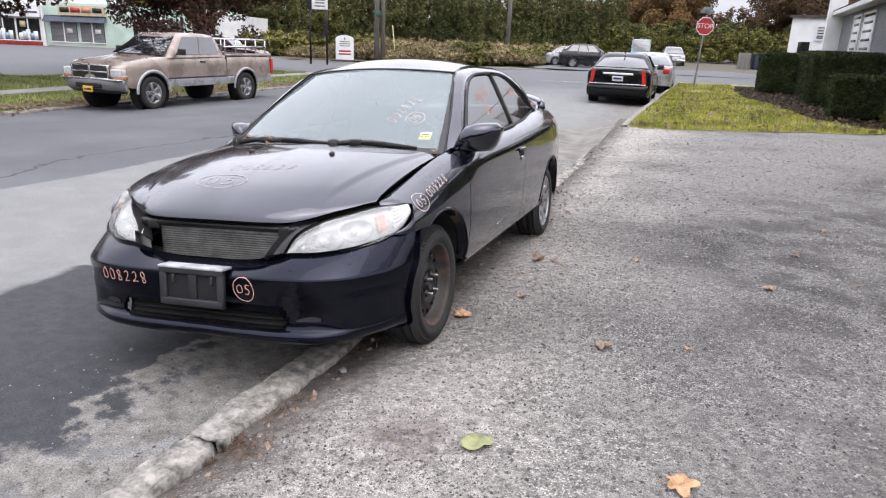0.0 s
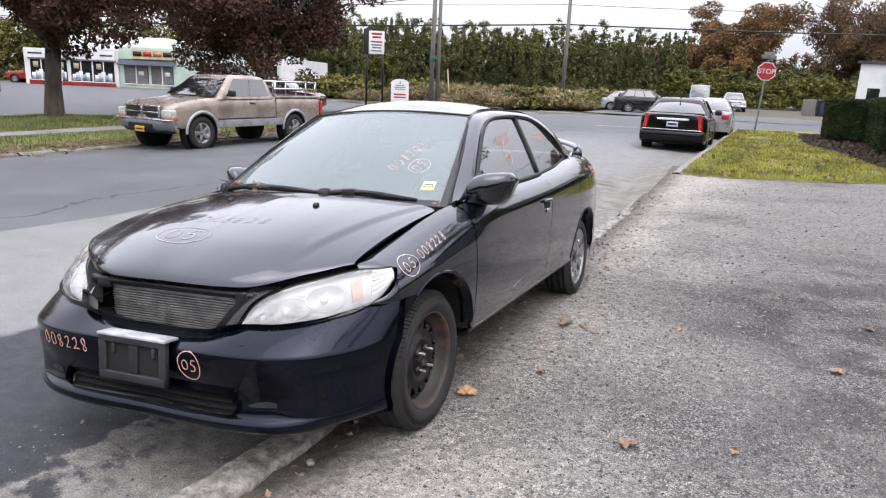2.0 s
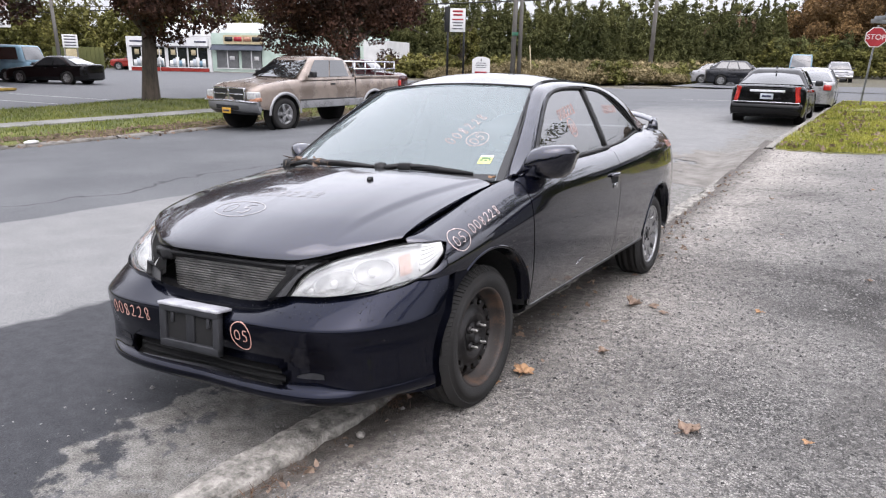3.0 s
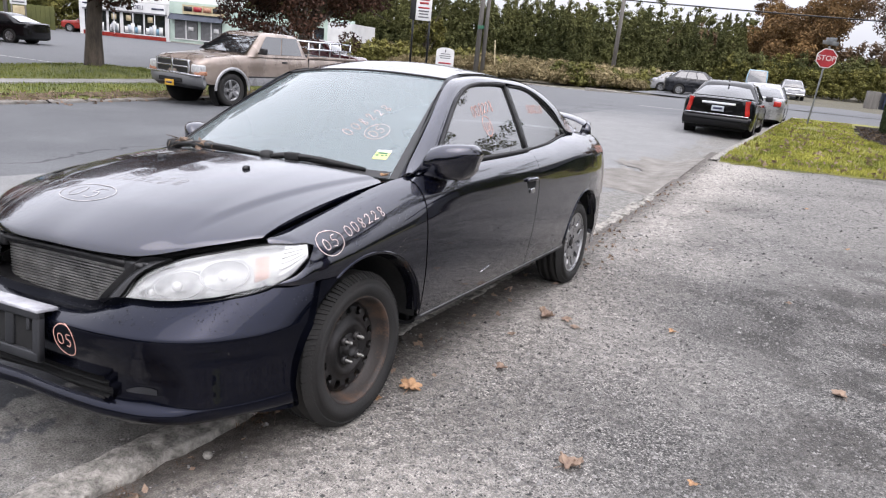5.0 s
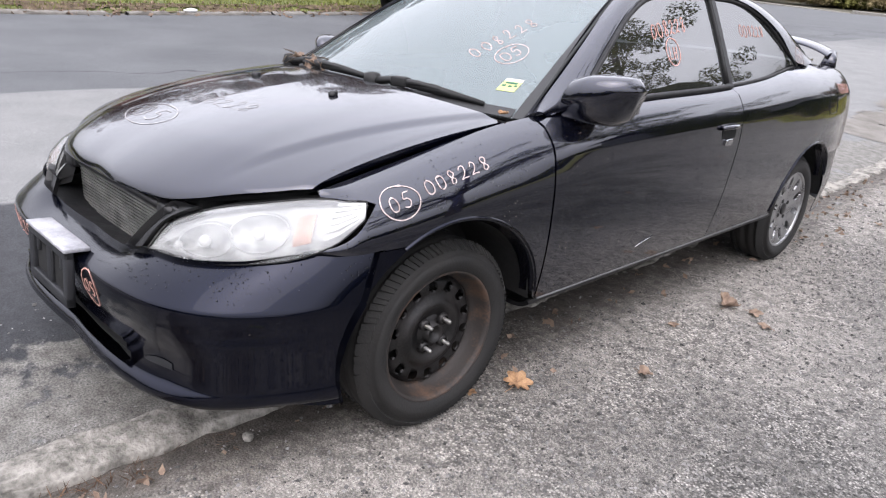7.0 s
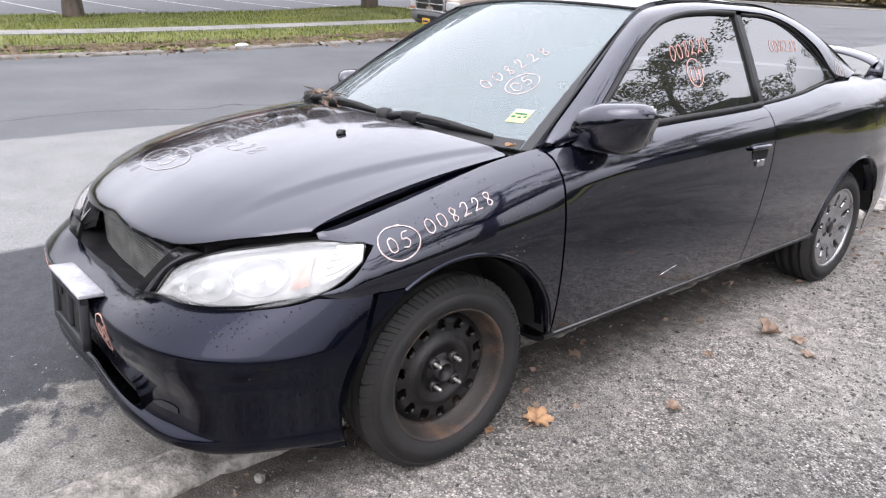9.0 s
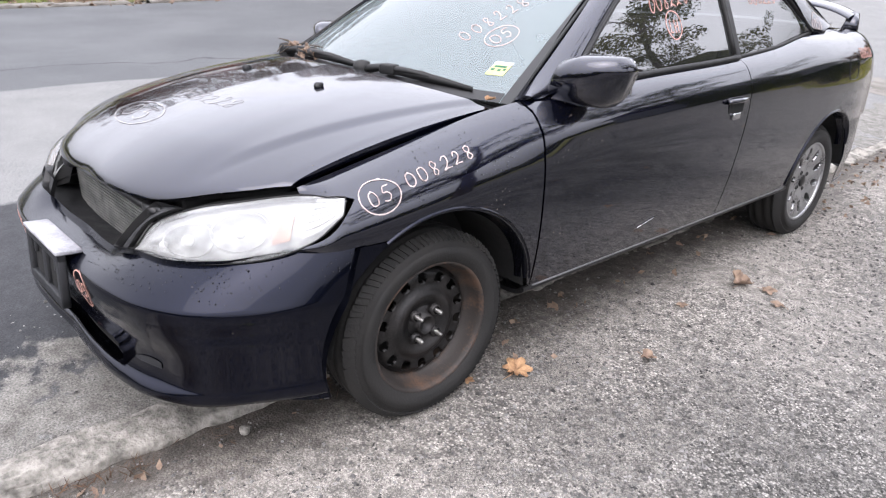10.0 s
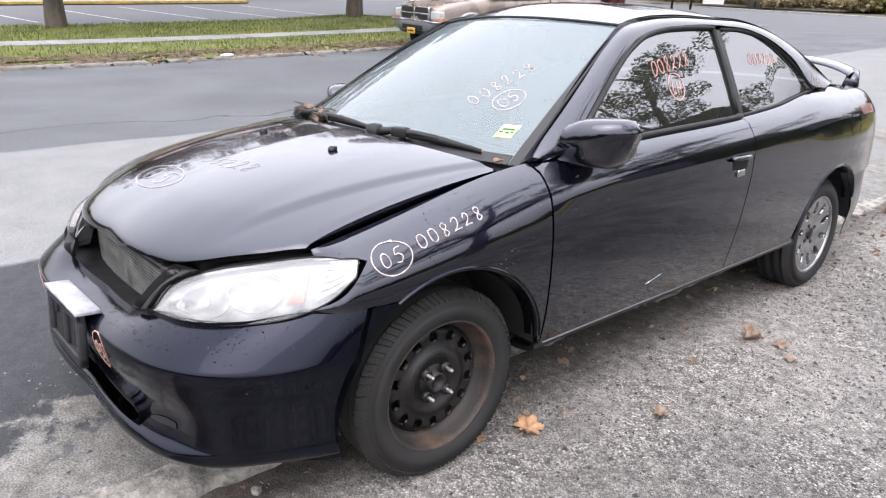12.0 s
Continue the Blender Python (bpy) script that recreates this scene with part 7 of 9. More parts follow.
sl = vehicle("sedan", "silver sedan parked in front of the black one", "car", on_road(0.02, 27.9, 180.5, road_z(0, 25) + 0.01), SILVER_PAINT, 4.6, 1.78, 0.85, 2.7, 0.32,
             (0.70, 0.90), 0.96, (0.7, 1.4, 2.4, 3.1), (1.44, 0.58), 1.0)
for s in (1, -1):
    part("tail_lamp", box((s * 0.66 - 0.12, 3.68, 0.72), (s * 0.66 + 0.12, 3.79, 0.90), 0.03), TAIL_RED, sl)
# across the main road
vehicle("suv", "dark grey sport utility vehicle parked across the main road", "car", pose(-4.4, 49.6, -0.06, 0, 0, 104), GREY_PAINT, 4.7, 1.9, 0.9, 2.82, 0.36, (0.95, 1.08), 1.12, (0.55, 1.25, 2.95, 3.55), (1.68, 0.64), 1.1, low=0.25, windows=3)
vehicle("sedan", "silver sedan standing behind the grey one", "car", pose(-6.4, 52.6, -0.06, 0, 0, 104), SILVER_PAINT, 4.6, 1.8, 0.85, 2.7, 0.32, (0.72, 0.9), 0.97, (0.7, 1.4, 2.4, 3.1), (1.45, 0.58), 1.0)
van = vehicle("van", "pale blue delivery van parked across the main road", "van", pose(-3.95, 69.5, 0.0, 0, 0, 4), BLUE_PAINT, 5.2, 1.95, 0.8, 3.1, 0.36, (0.98, 1.15), 1.2, (0.2, 0.7, 4.1, 4.3), (2.35, 0.86), 1.15, low=0.3)
sp = vehicle("pickup_truck", "silver pickup truck facing the street across the main road", "pickup truck", pose(-0.6, 67.5, -0.08, 0, 0, 8), SILVER_PAINT, 5.6, 1.95, 0.9, 3.4, 0.38, (1.02, 1.16), 1.18, (0.62, 1.2, 2.6, 2.9), (1.82, 0.70), 1.1, low=0.42)
part("grille", box((-0.5, -0.93, 0.7), (0.5, -0.84, 0.98), 0.03), BLACK_PLASTIC, sp)
part("front_bumper", box((-0.92, -1.0, 0.46), (0.92, -0.78, 0.68), 0.05), CHROME, sp)
# in and past the parking lot
vehicle("sedan", "black sedan with silver wheels standing in the parking lot", "car", pose(-37.9, 18.4, carpark_z(-37.6, 17.7), 0, 0, -66), BLACK_PAINT, 4.85, 1.85, 0.92, 2.8, 0.335, (0.72, 0.92), 1.0, (0.65, 1.45, 2.5, 3.35), (1.46, 0.58), 1.04)
vehicle("van", "blue-grey van behind the brick shop", "van", pose(-42.2, 17.2, carpark_z(-42, 17), 0, 0, -64), BLUE_PAINT, 5.0, 1.9, 0.8, 3.0, 0.34, (0.95, 1.1), 1.15, (0.2, 0.8, 3.9, 4.15), (2.0, 0.8), 1.1)
vehicle("pickup_truck", "red pickup truck parked outside the deli", "pickup truck", pose(-64.0, 41.2, carpark_z(-62, 41), 0, 0, -58), RED_PAINT, 5.5, 1.9, 0.9, 3.4, 0.38, (1.0, 1.14), 1.15, (0.62, 1.2, 2.5, 2.8), (1.78, 0.68), 1.08, low=0.4)
vehicle("suv", "maroon sport utility vehicle parked behind the tan pickup", "car", on_road(-21.7, 29.8, 100, -0.4), MAROON, 4.6, 1.85, 0.9, 2.75, 0.35, (0.9, 1.04), 1.08, (0.55, 1.25, 2.9, 3.4), (1.68, 0.64), 1.06, low=0.25, windows=3)


# ---- trees ----
def leaf_cloud(rnd, centres, radii, count, size, flat=0.75, shape=1.6):
    """Small pointed leaves or leaf clumps, scattered in clusters. Returns vertices and faces."""
    verts, faces = [], []
    centres, radii = np.array(centres, float), np.array(radii, float)
    wts = radii**2 / (radii**2).sum()
    pick = rnd.choice(len(centres), size=count, p=wts)
    d = rnd.normal(size=(count, 3))
    d /= np.linalg.norm(d, axis=1)[:, None]
    rr = rnd.uniform(0.25, 1.0, size=(count, 1)) ** 0.5
    pos = centres[pick] + d * rr * radii[pick][:, None] * np.array((1, 1, flat))
    t = rnd.normal(size=(count, 3))
    t /= np.linalg.norm(t, axis=1)[:, None]
    b = np.cross(t, rnd.normal(size=(count, 3)))
    b /= np.linalg.norm(b, axis=1)[:, None] + 1e-9
    sz = size * rnd.uniform(0.6, 1.35, size=(count, 1))
    corners = np.stack([pos - t * sz * 0.5 * shape, pos + b * sz * 0.42, pos + t * sz * 0.5 * shape, pos - b * sz * 0.42], 1)
    verts = corners.reshape(-1, 3)
    faces = np.arange(count * 4).reshape(-1, 4)
    return verts, faces


def tree(name, label, base, height, trunk_r, fork, spread, leaf, count, size, seed, lean=(0, 0), crown_low=0.35, tufts=60, bark=BARK, tuft=(0.12, 0.27)):
    """A tapered trunk that forks into limbs and twigs, with leaves in tufts round their ends."""
    rnd = np.random.RandomState(seed)
    t = thing(name, label, "tree", Matrix.Translation(base))
    bm = bmesh.new()
    top = Vector((lean[0], lean[1], fork))
    add_sweep(bm, [(0, 0, -0.3), (0.02, 0, 0.12), (top.x * 0.3, top.y * 0.3, fork * 0.4), tuple(top)], [trunk_r * 1.5, trunk_r * 1.1, trunk_r * 0.9, trunk_r * 0.78], 14)
    part("trunk", bm, bark, t)
    tips = []
    for k in range(9):
        limbs = bmesh.new()
        a = 2 * math.pi * (k + rnd.uniform(-0.3, 0.3)) / 9
        reach = spread * rnd.uniform(0.55, 0.95)
        up = (height - fork) * rnd.uniform(0.25, 0.9) * (1.0 if k % 3 else 1.15)
        end = top + Vector((reach * math.cos(a), reach * math.sin(a), up))
        midp = top.lerp(end, 0.5) + Vector((0, 0, 0.12 * up))
        add_sweep(limbs, [tuple(top - Vector((0, 0, 0.2))), tuple(top.lerp(midp, 0.5)), tuple(midp), tuple(end)], [trunk_r * 0.5, trunk_r * 0.36, trunk_r * 0.22, trunk_r * 0.06], 7)
        tips += [midp, end]
        for _ in range(4):
            f = rnd.uniform(0.35, 0.95)
            q = top.lerp(midp, f * 2) if f < 0.5 else midp.lerp(end, f * 2 - 1)
            tw = q + Vector((rnd.uniform(-1, 1), rnd.uniform(-1, 1), rnd.uniform(-0.35, 0.8))) * spread * 0.42
            add_sweep(limbs, [tuple(q), tuple(q.lerp(tw, 0.5) + Vector((0, 0, 0.1))), tuple(tw)], [trunk_r * 0.18, trunk_r * 0.1, trunk_r * 0.03], 5)
            tips.append(tw)
        part("limb", limbs, bark, t)
    cs, rs = [], []
    low = fork + (height - fork) * (crown_low - 0.35)
    while len(cs) < tufts:
        p = tips[rnd.randint(len(tips))] + Vector((rnd.normal(), rnd.normal(), rnd.normal() * 0.8)) * spread * 0.22
        if p.z > low and p.z < height:
            cs.append(tuple(p))
            rs.append(spread * rnd.uniform(*tuft))
    v, f = leaf_cloud(rnd, cs, rs, count, size)
    ob = raw_object("crown", v.tolist(), f.tolist(), leaf)
    ob.parent = t
    return t


tree("tree", "copper-leaved maple on the verge with a pale grey trunk", (-18.5, 12.1, verge_z(-18.5, 12.1) - 0.05), 6.9, 0.27, 2.35, 4.2, LEAF_RED, 56000, 0.10, 3, (0.1, 0.1), 0.34, 95)
tree("tree", "copper-leaved maple on the verge by the parking lot", (-19.8, 3.2, verge_z(-19.8, 3.2) - 0.1), 6.6, 0.26, 2.5, 3.6, LEAF_RED, 9000, 0.14, 5, (0.0, 0.1), 0.36, 90)
tree("tree", "dark copper-leaved maple with a low wide crown behind the pickup", (-20.3, 24.3, -0.5), 8.0, 0.36, 2.2, 5.2, LEAF_RED, 64000, 0.11, 8, (0.1, -0.1), 0.24, 120)
tree("tree", "large spreading oak that overhangs the forecourt", (9.6, 6.3, 0.1), 11.5, 0.34, 4.4, 5.6, LEAF_GREEN, 30000, 0.07, 12, (0, 0), 0.45, 110, tuft=(0.06, 0.15))
tree("tree", "branchy oak with small leaves behind the tall hedge", (8.9, 15.6, 0.1), 9.8, 0.26, 3.6, 3.5, LEAF_GREEN, 24000, 0.065, 11, (0, 0), 0.4, 110, tuft=(0.08, 0.18))
tree("tree", "large orange and brown oak across the main road", (-2.4, 97, 0.2), 12.4, 0.5, 3.5, 6.2, LEAF_ORANGE, 90000, 0.17, 21, (0, 0), 0.2, 170, tuft=(0.13, 0.28))
tree("tree", "large half-bare brown oak behind the white building", (14.0, 98, 0.2), 14.6, 0.5, 4.0, 7.6, LEAF_BROWN, 76000, 0.17, 22, (0, 0), 0.2, 170, tuft=(0.12, 0.26))
tree("tree", "orange-leaved tree behind the parking lot", (-80, 34, -0.8), 12, 0.4, 3.5, 5.0, LEAF_ORANGE, 30000, 0.18, 23, (0, 0), 0.2, 240, tuft=(0.07, 0.16))
tree("tree", "young yellow-green tree by the sign posts", (-27.5, 48.0, -0.2), 5.2, 0.1, 1.0, 1.5, LEAF_OLIVE, 5000, 0.2, 24, (0, 0), 0.2, 40)


def woods(name, label, leaf, rows, seed, cone=False, size=0.5, per=600, heart=0.8, shape=1.6):
    """A belt of far trees as one object. rows: x, y, base height, tree height, radius."""
    rnd = np.random.RandomState(seed)
    av, af, off = [], [], 0
    for x, y, z, h, r in rows:
        if cone:
            cs, rs = [], []
            for k in range(130):
                f = rnd.uniform(0.02, 1) ** 0.85
                a = rnd.uniform(0, 2 * math.pi)
                rad = r * (1 - f**2.2) * rnd.uniform(0.1, 1.0) ** 0.6
                cs.append((x + rad * math.cos(a), y + rad * math.sin(a), z + 0.2 + h * f * 0.97))
                rs.append(0.24 * r * (1.3 - f))
            v, f4 = leaf_cloud(rnd, cs, rs, per, size, 1.7, 1.9)
        else:
            cs, rs = [], []
            for k in range(110):
                a, q = rnd.uniform(0, 2 * math.pi), rnd.uniform(0, 1) ** 0.5
                cs.append((x + r * q * math.cos(a), y + r * q * math.sin(a), z + h * (0.1 + 0.8 * rnd.uniform(0, 1) ** 1.15 * (1 - 0.4 * q * q))))
                rs.append(r * rnd.uniform(0.13, 0.28))
            v, f4 = leaf_cloud(rnd, cs, rs, per, size, 0.9, shape)
        av.append(v)
        af += (f4 + off).tolist()
        off += len(v)
        # a solid heart in every tuft, so that the foliage is dense
        octa = np.array([(1, 0, 0), (-1, 0, 0), (0, 1, 0), (0, -1, 0), (0, 0, 1), (0, 0, -1)], float)
        for c, q in zip(cs, rs):
            av.append(np.array(c) + octa * q * heart * rnd.uniform(0.7, 1.2, (6, 3)))
            af += [tuple(k + off for k in t3) for t3 in ((0, 2, 4), (2, 1, 4), (1, 3, 4), (3, 0, 4), (2, 0, 5), (1, 2, 5), (3, 1, 5), (0, 3, 5))]
            off += 6
    ob = raw_object(name, np.concatenate(av).tolist(), af, leaf)
    return tagged(ob, label, "woods", kind="stuff")


rnd = np.random.RandomState(4)
along = lambda t, a, b: (a[0] + (b[0] - a[0]) * t, a[1] + (b[1] - a[1]) * t)
rows = []
for t in np.linspace(0, 1, 58):
    x, y = along(t, (-46, 62), (-8, 90))
    rows.append((x + rnd.uniform(-0.5, 0.5), y + rnd.uniform(-1, 1), 0.0, rnd.uniform(6.2, 8.8), rnd.uniform(0.9, 1.3)))
woods("conifer_row", "dense dark green row of columnar conifers", CONIFER, rows, 31, True, 0.15, 5200, 0.55)
rows = [(*along(t, (-62, 74), (-8, 108)), 0.2, rnd.uniform(9.5, 12.5), rnd.uniform(2.2, 3.4)) for t in np.linspace(0, 1, 36)]
woods("pine_woods", "tall green woods behind the conifer row", CONIFER, rows, 32, False, 0.17, 4600, 0.6)
rows = [(*along(t, (-15, 98), (30, 118)), 0.2, rnd.uniform(6.5, 9.5), rnd.uniform(2.8, 3.8)) for t in np.linspace(0, 1, 20)]
woods("autumn_woods", "russet and brown autumn woods across the main road", LEAF_BROWN, rows, 33, False, 0.2, 4200, 0.5)
rows = [(*along(t, (-14, 88), (40, 92)), 0.1, rnd.uniform(2.5, 5.5), rnd.uniform(1.6, 2.6)) for t in np.linspace(0, 1, 30)]
woods("thicket", "tangled green and ochre thicket along the yard", LEAF_OLIVE, rows, 34, False, 0.15, 3000, 0.5)
rows = [(*along(t, (-14, 89), (40, 93)), 0.1, rnd.uniform(3.5, 6.5), rnd.uniform(1.6, 2.6)) for t in np.linspace(0, 1, 26)]
woods("dark_thicket", "dark green undergrowth along the yard", CONIFER, rows, 35, False, 0.15, 3000, 0.5)
rows = [(*along(t, (-100, 6), (-62, 66)), -0.9, rnd.uniform(7, 11), rnd.uniform(3, 4.4)) for t in np.linspace(0, 1, 20)]
woods("left_woods", "green and ochre woods behind the parking lot", LEAF_OLIVE, rows, 36, False, 0.24, 5600, 0.4)
rows = [(*along(t, (-98, 10), (-72, 40)), -0.9, rnd.uniform(5, 9), rnd.uniform(2.4, 3.4)) for t in np.linspace(0, 1, 9)]
woods("olive_woods", "yellow-green trees behind the parking lot", LEAF_OLIVE, rows, 37, False, 0.22, 4800, 0.4)
rows = [(rnd.uniform(-34, -9), rnd.uniform(48, 66), 0.05, rnd.uniform(0.6, 1.7), rnd.uniform(0.9, 1.8)) for _ in range(110)]
rows += [(*along(t, (-27, 43.5), (-15, 47.6)), -0.05, rnd.uniform(0.5, 1.2), rnd.uniform(0.7, 1.2)) for t in np.linspace(0, 1, 26)]
woods("scrub", "dry brown weeds and brush in the field", SCRUB, rows, 38, False, 0.05, 1500, 0.5, 7.0)
rows = [(*along(t, (-15.2, 47.8), (-10, 52)), -0.1, rnd.uniform(1.0, 1.9), rnd.uniform(0.9, 1.5)) for t in np.linspace(0, 1, 10)]
woods("bushes", "low green roadside bushes", LEAF_OLIVE, rows, 39, False, 0.10, 2600, 0.7)
rows = [(*along(t, (-36, 44.5), (-22, 52)), -0.2, rnd.uniform(1.0, 2.4), rnd.uniform(1.0, 1.8)) for t in np.linspace(0, 1, 16)]
woods("bushes", "yellow-green bushes by the road sign", LEAF_OLIVE, rows, 40, False, 0.11, 2000, 0.7)
# what closes the place behind the camera
rows = [(*along(t, (45, -50), (-60, -55)), 0.0, rnd.uniform(8, 12), rnd.uniform(4, 6)) for t in np.linspace(0, 1, 20)]
rows += [(*along(t, (42, -45), (44, 60)), 0.0, rnd.uniform(3, 5), rnd.uniform(3, 4)) for t in np.linspace(0, 1, 20)]
rows += [(*along(t, (-75, -50), (-95, 0)), -0.8, rnd.uniform(8, 12), rnd.uniform(4, 6)) for t in np.linspace(0, 1, 12)]
woods("far_woods", "green woods that close the place all round", LEAF_GREEN, rows, 41, False, 0.9, 500)


# ---- clipped hedges ----
def hedge(label, x0, x1, y0, y1, h, leaf, seed, turn=0.0, count=9000, size=0.03, z=None):
    count *= 3
    """A clipped block of twigs: a rough inner body under a coat of small leaves."""
    rnd = np.random.RandomState(seed)
    cx, cy = (x0 + x1) / 2, (y0 + y1) / 2
    base = lot_z(cx, cy) if z is None else z
    t = thing("hedge", label, "hedge", Matrix.Translation((cx, cy, base)) @ pose(0, 0, 0, 0, 0, turn), group="clipped hedges")
    a, b = (x1 - x0) / 2, (y1 - y0) / 2
    bm = box((-a + 0.05, -b + 0.05, 0.1), (a - 0.05, b - 0.05, h - 0.05), min(0.18, a * 0.4))
    part("core", bm, leaf, t)
    area = np.array([2 * b * h, 2 * b * h, 2 * a * h, 2 * a * h, 4 * a * b])
    pick = rnd.choice(5, size=count, p=area / area.sum())
    u, w = rnd.uniform(-1, 1, count), rnd.uniform(0, 1, count)
    dep = rnd.uniform(-0.05, 0.035, count)
    pos = np.zeros((count, 3))
    sgn = np.where(pick % 2, 1, -1)
    side, front, topm = pick < 2, (pick == 2) | (pick == 3), pick == 4
    low = 0.08 + (h - 0.08) * w
    batter = 0.06 * (1 - low / h)
    pos[side] = np.stack([sgn * (a + dep - batter), u * b, low], 1)[side]
    pos[front] = np.stack([u * a, sgn * (b + dep - batter), low], 1)[front]
    pos[topm] = np.stack([u * a, (2 * w - 1) * b, h + dep], 1)[topm]
    for k in (0, 1):
        lim = (a, b)[k]
        over = np.abs(pos[:, k]) > lim - 0.1
        drop = np.clip((np.abs(pos[:, k]) - (lim - 0.1)) / 0.1, 0, 1.2)
        pos[topm & over, 2] -= (0.06 * drop**2)[topm & over]
    tt = rnd.normal(size=(count, 3))
    tt /= np.linalg.norm(tt, axis=1)[:, None]
    bb = np.cross(tt, rnd.normal(size=(count, 3)))
    bb /= np.linalg.norm(bb, axis=1)[:, None]
    sz = size * rnd.uniform(0.6, 1.4, (count, 1))
    v = np.stack([pos - tt * sz, pos + bb * sz * 0.5, pos + tt * sz, pos - bb * sz * 0.5], 1).reshape(-1, 3)
    ob = raw_object("foliage", v.tolist(), np.arange(count * 4).reshape(-1, 4).tolist(), leaf)
    ob.parent = t
    bm = bmesh.new()
    for k in range(5):
        add_tube(bm, (rnd.uniform(-a, a) * 0.7, rnd.uniform(-b, b) * 0.7, -0.1), (rnd.uniform(-a, a) * 0.7, rnd.uniform(-b, b) * 0.7, 0.4), 0.03, n=6)
    part("stems", bm, BARK, t)


hedge("tall clipped dark yew hedge block by the house", 3.95, 5.5, 24.7, 26.4, 1.42, HEDGE, 51, 0, 12000)
hedge("long tall clipped dark yew hedge before the house", 4.95, 6.7, 18.9, 24.0, 1.50, HEDGE, 52, -3, 22000)
hedge("low square clipped dark yew hedge block", 4.87, 6.6, 15.0, 16.5, 0.97, HEDGE, 53, -4, 14000)
hedge("tall olive-green clipped hedge at the edge of the drive", 5.7, 7.9, 12.9, 14.6, 4.3, HEDGE_LIT, 54, -6, 26000)


# ---- signs, poles and wires ----
stop = thing("stop_sign", "red octagonal stop sign on a leaning steel post", "road sign", pose(1.72, 26.0, lot_z(1.7, 26), 0, 2.4, 14))
bm = bmesh.new()
add_box(bm, (-0.03, -0.02, -0.4), (0.03, 0.02, 2.75), 0.008)
part("post", bm, METAL_POLE, stop)


def octagon(r, y0, y1):
    bm = bmesh.new()
    f = bm.faces.new([bm.verts.new((r * math.cos(math.pi / 8 + k * math.pi / 4), y0, 2.35 + r * math.sin(math.pi / 8 + k * math.pi / 4))) for k in range(8)])
    ext = bmesh.ops.extrude_face_region(bm, geom=[f])
    for v in [g for g in ext["geom"] if isinstance(g, bmesh.types.BMVert)]:
        v.co.y = y1
    bmesh.ops.recalc_face_normals(bm, faces=bm.faces)
    return bm


part("border", octagon(0.35, -0.035, -0.022), WHITE_PAINT, stop, smooth=False)
plate = part("plate", octagon(0.322, -0.041, -0.03), SIGN_RED, stop, smooth=False)
letters("lettering", "STOP", 0.245, WHITE_PAINT, plate, pose(0, -0.045, 2.35))
for k, (zz, a) in enumerate(((2.80, 20), (2.92, -70))):
    part("street_blade", box((-0.3, -0.01, zz), (0.3, 0.01, zz + 0.13), 0.003, pose(0, 0, 0, 0, 0, a)), METAL_POLE, stop)

pylon = thing("pylon_sign", "white sign panel with red lettering on two black posts", "sign", pose(-22.55, 38.7, -0.2, 0, 0, 33))
for x in (-0.55, 0.55):
    bm = bmesh.new()
    add_tube(bm, (x, 0, -0.3), (x, 0, 5.0 if x < 0 else 4.9), 0.07, n=12)
    part("post", bm, BLACK_METAL, pylon)
panel = part("panel", box((-0.42, -0.10, 3.35), (0.62, 0.10, 4.85), 0.02), WHITE_PAINT, pylon)
part("side_panel", box((-0.78, -0.11, 3.35), (-0.44, 0.11, 4.95), 0.02), BLACK_METAL, pylon)
for k, (z, h, w, mt) in enumerate(((4.6, 0.13, 0.7, SIGN_RED), (4.38, 0.13, 0.6, SIGN_RED), (4.1, 0.1, 0.75, SIGN_RED), (3.9, 0.09, 0.7, SIGN_GREY), (3.72, 0.09, 0.6, SIGN_GREY), (3.52, 0.08, 0.7, SIGN_GREY))):
    part("text_bar", box((0.1 - w / 2, -0.108, z), (0.1 + w / 2, -0.099, z + h)), mt, panel)
church = thing("arched_sign", "white arched roadside notice board with grey lettering", "sign", pose(-23.0, 43.2, -0.15, 0, 0, 30))
bm = bmesh.new()
prof = [(-0.66, 0.0), (-0.66, 1.45)] + [(-0.66 * math.cos(a), 1.45 + 0.28 * math.sin(a)) for a in np.linspace(0.15, math.pi - 0.15, 12)] + [(0.66, 1.45), (0.66, 0.0)]
f = bm.faces.new([bm.verts.new((x, -0.09, z)) for x, z in prof])
ext = bmesh.ops.extrude_face_region(bm, geom=[f])
for v in [g for g in ext["geom"] if isinstance(g, bmesh.types.BMVert)]:
    v.co.y = 0.09
bmesh.ops.recalc_face_normals(bm, faces=bm.faces)
board = part("board", bm, WHITE_PAINT, church, smooth=False)
for z, w, mt, h in ((1.25, 0.7, SIGN_GREY, 0.05), (1.1, 0.85, SIGN_GREY, 0.05), (0.95, 0.75, SIGN_GREY, 0.05), (0.55, 0.9, SIGN_RED, 0.12), (0.35, 0.9, SIGN_RED, 0.1), (1.4, 0.08, SIGN_GREY, 0.18)):
    part("text_bar", box((-w / 2, -0.098, z), (w / 2, -0.088, z + h)), mt, board)


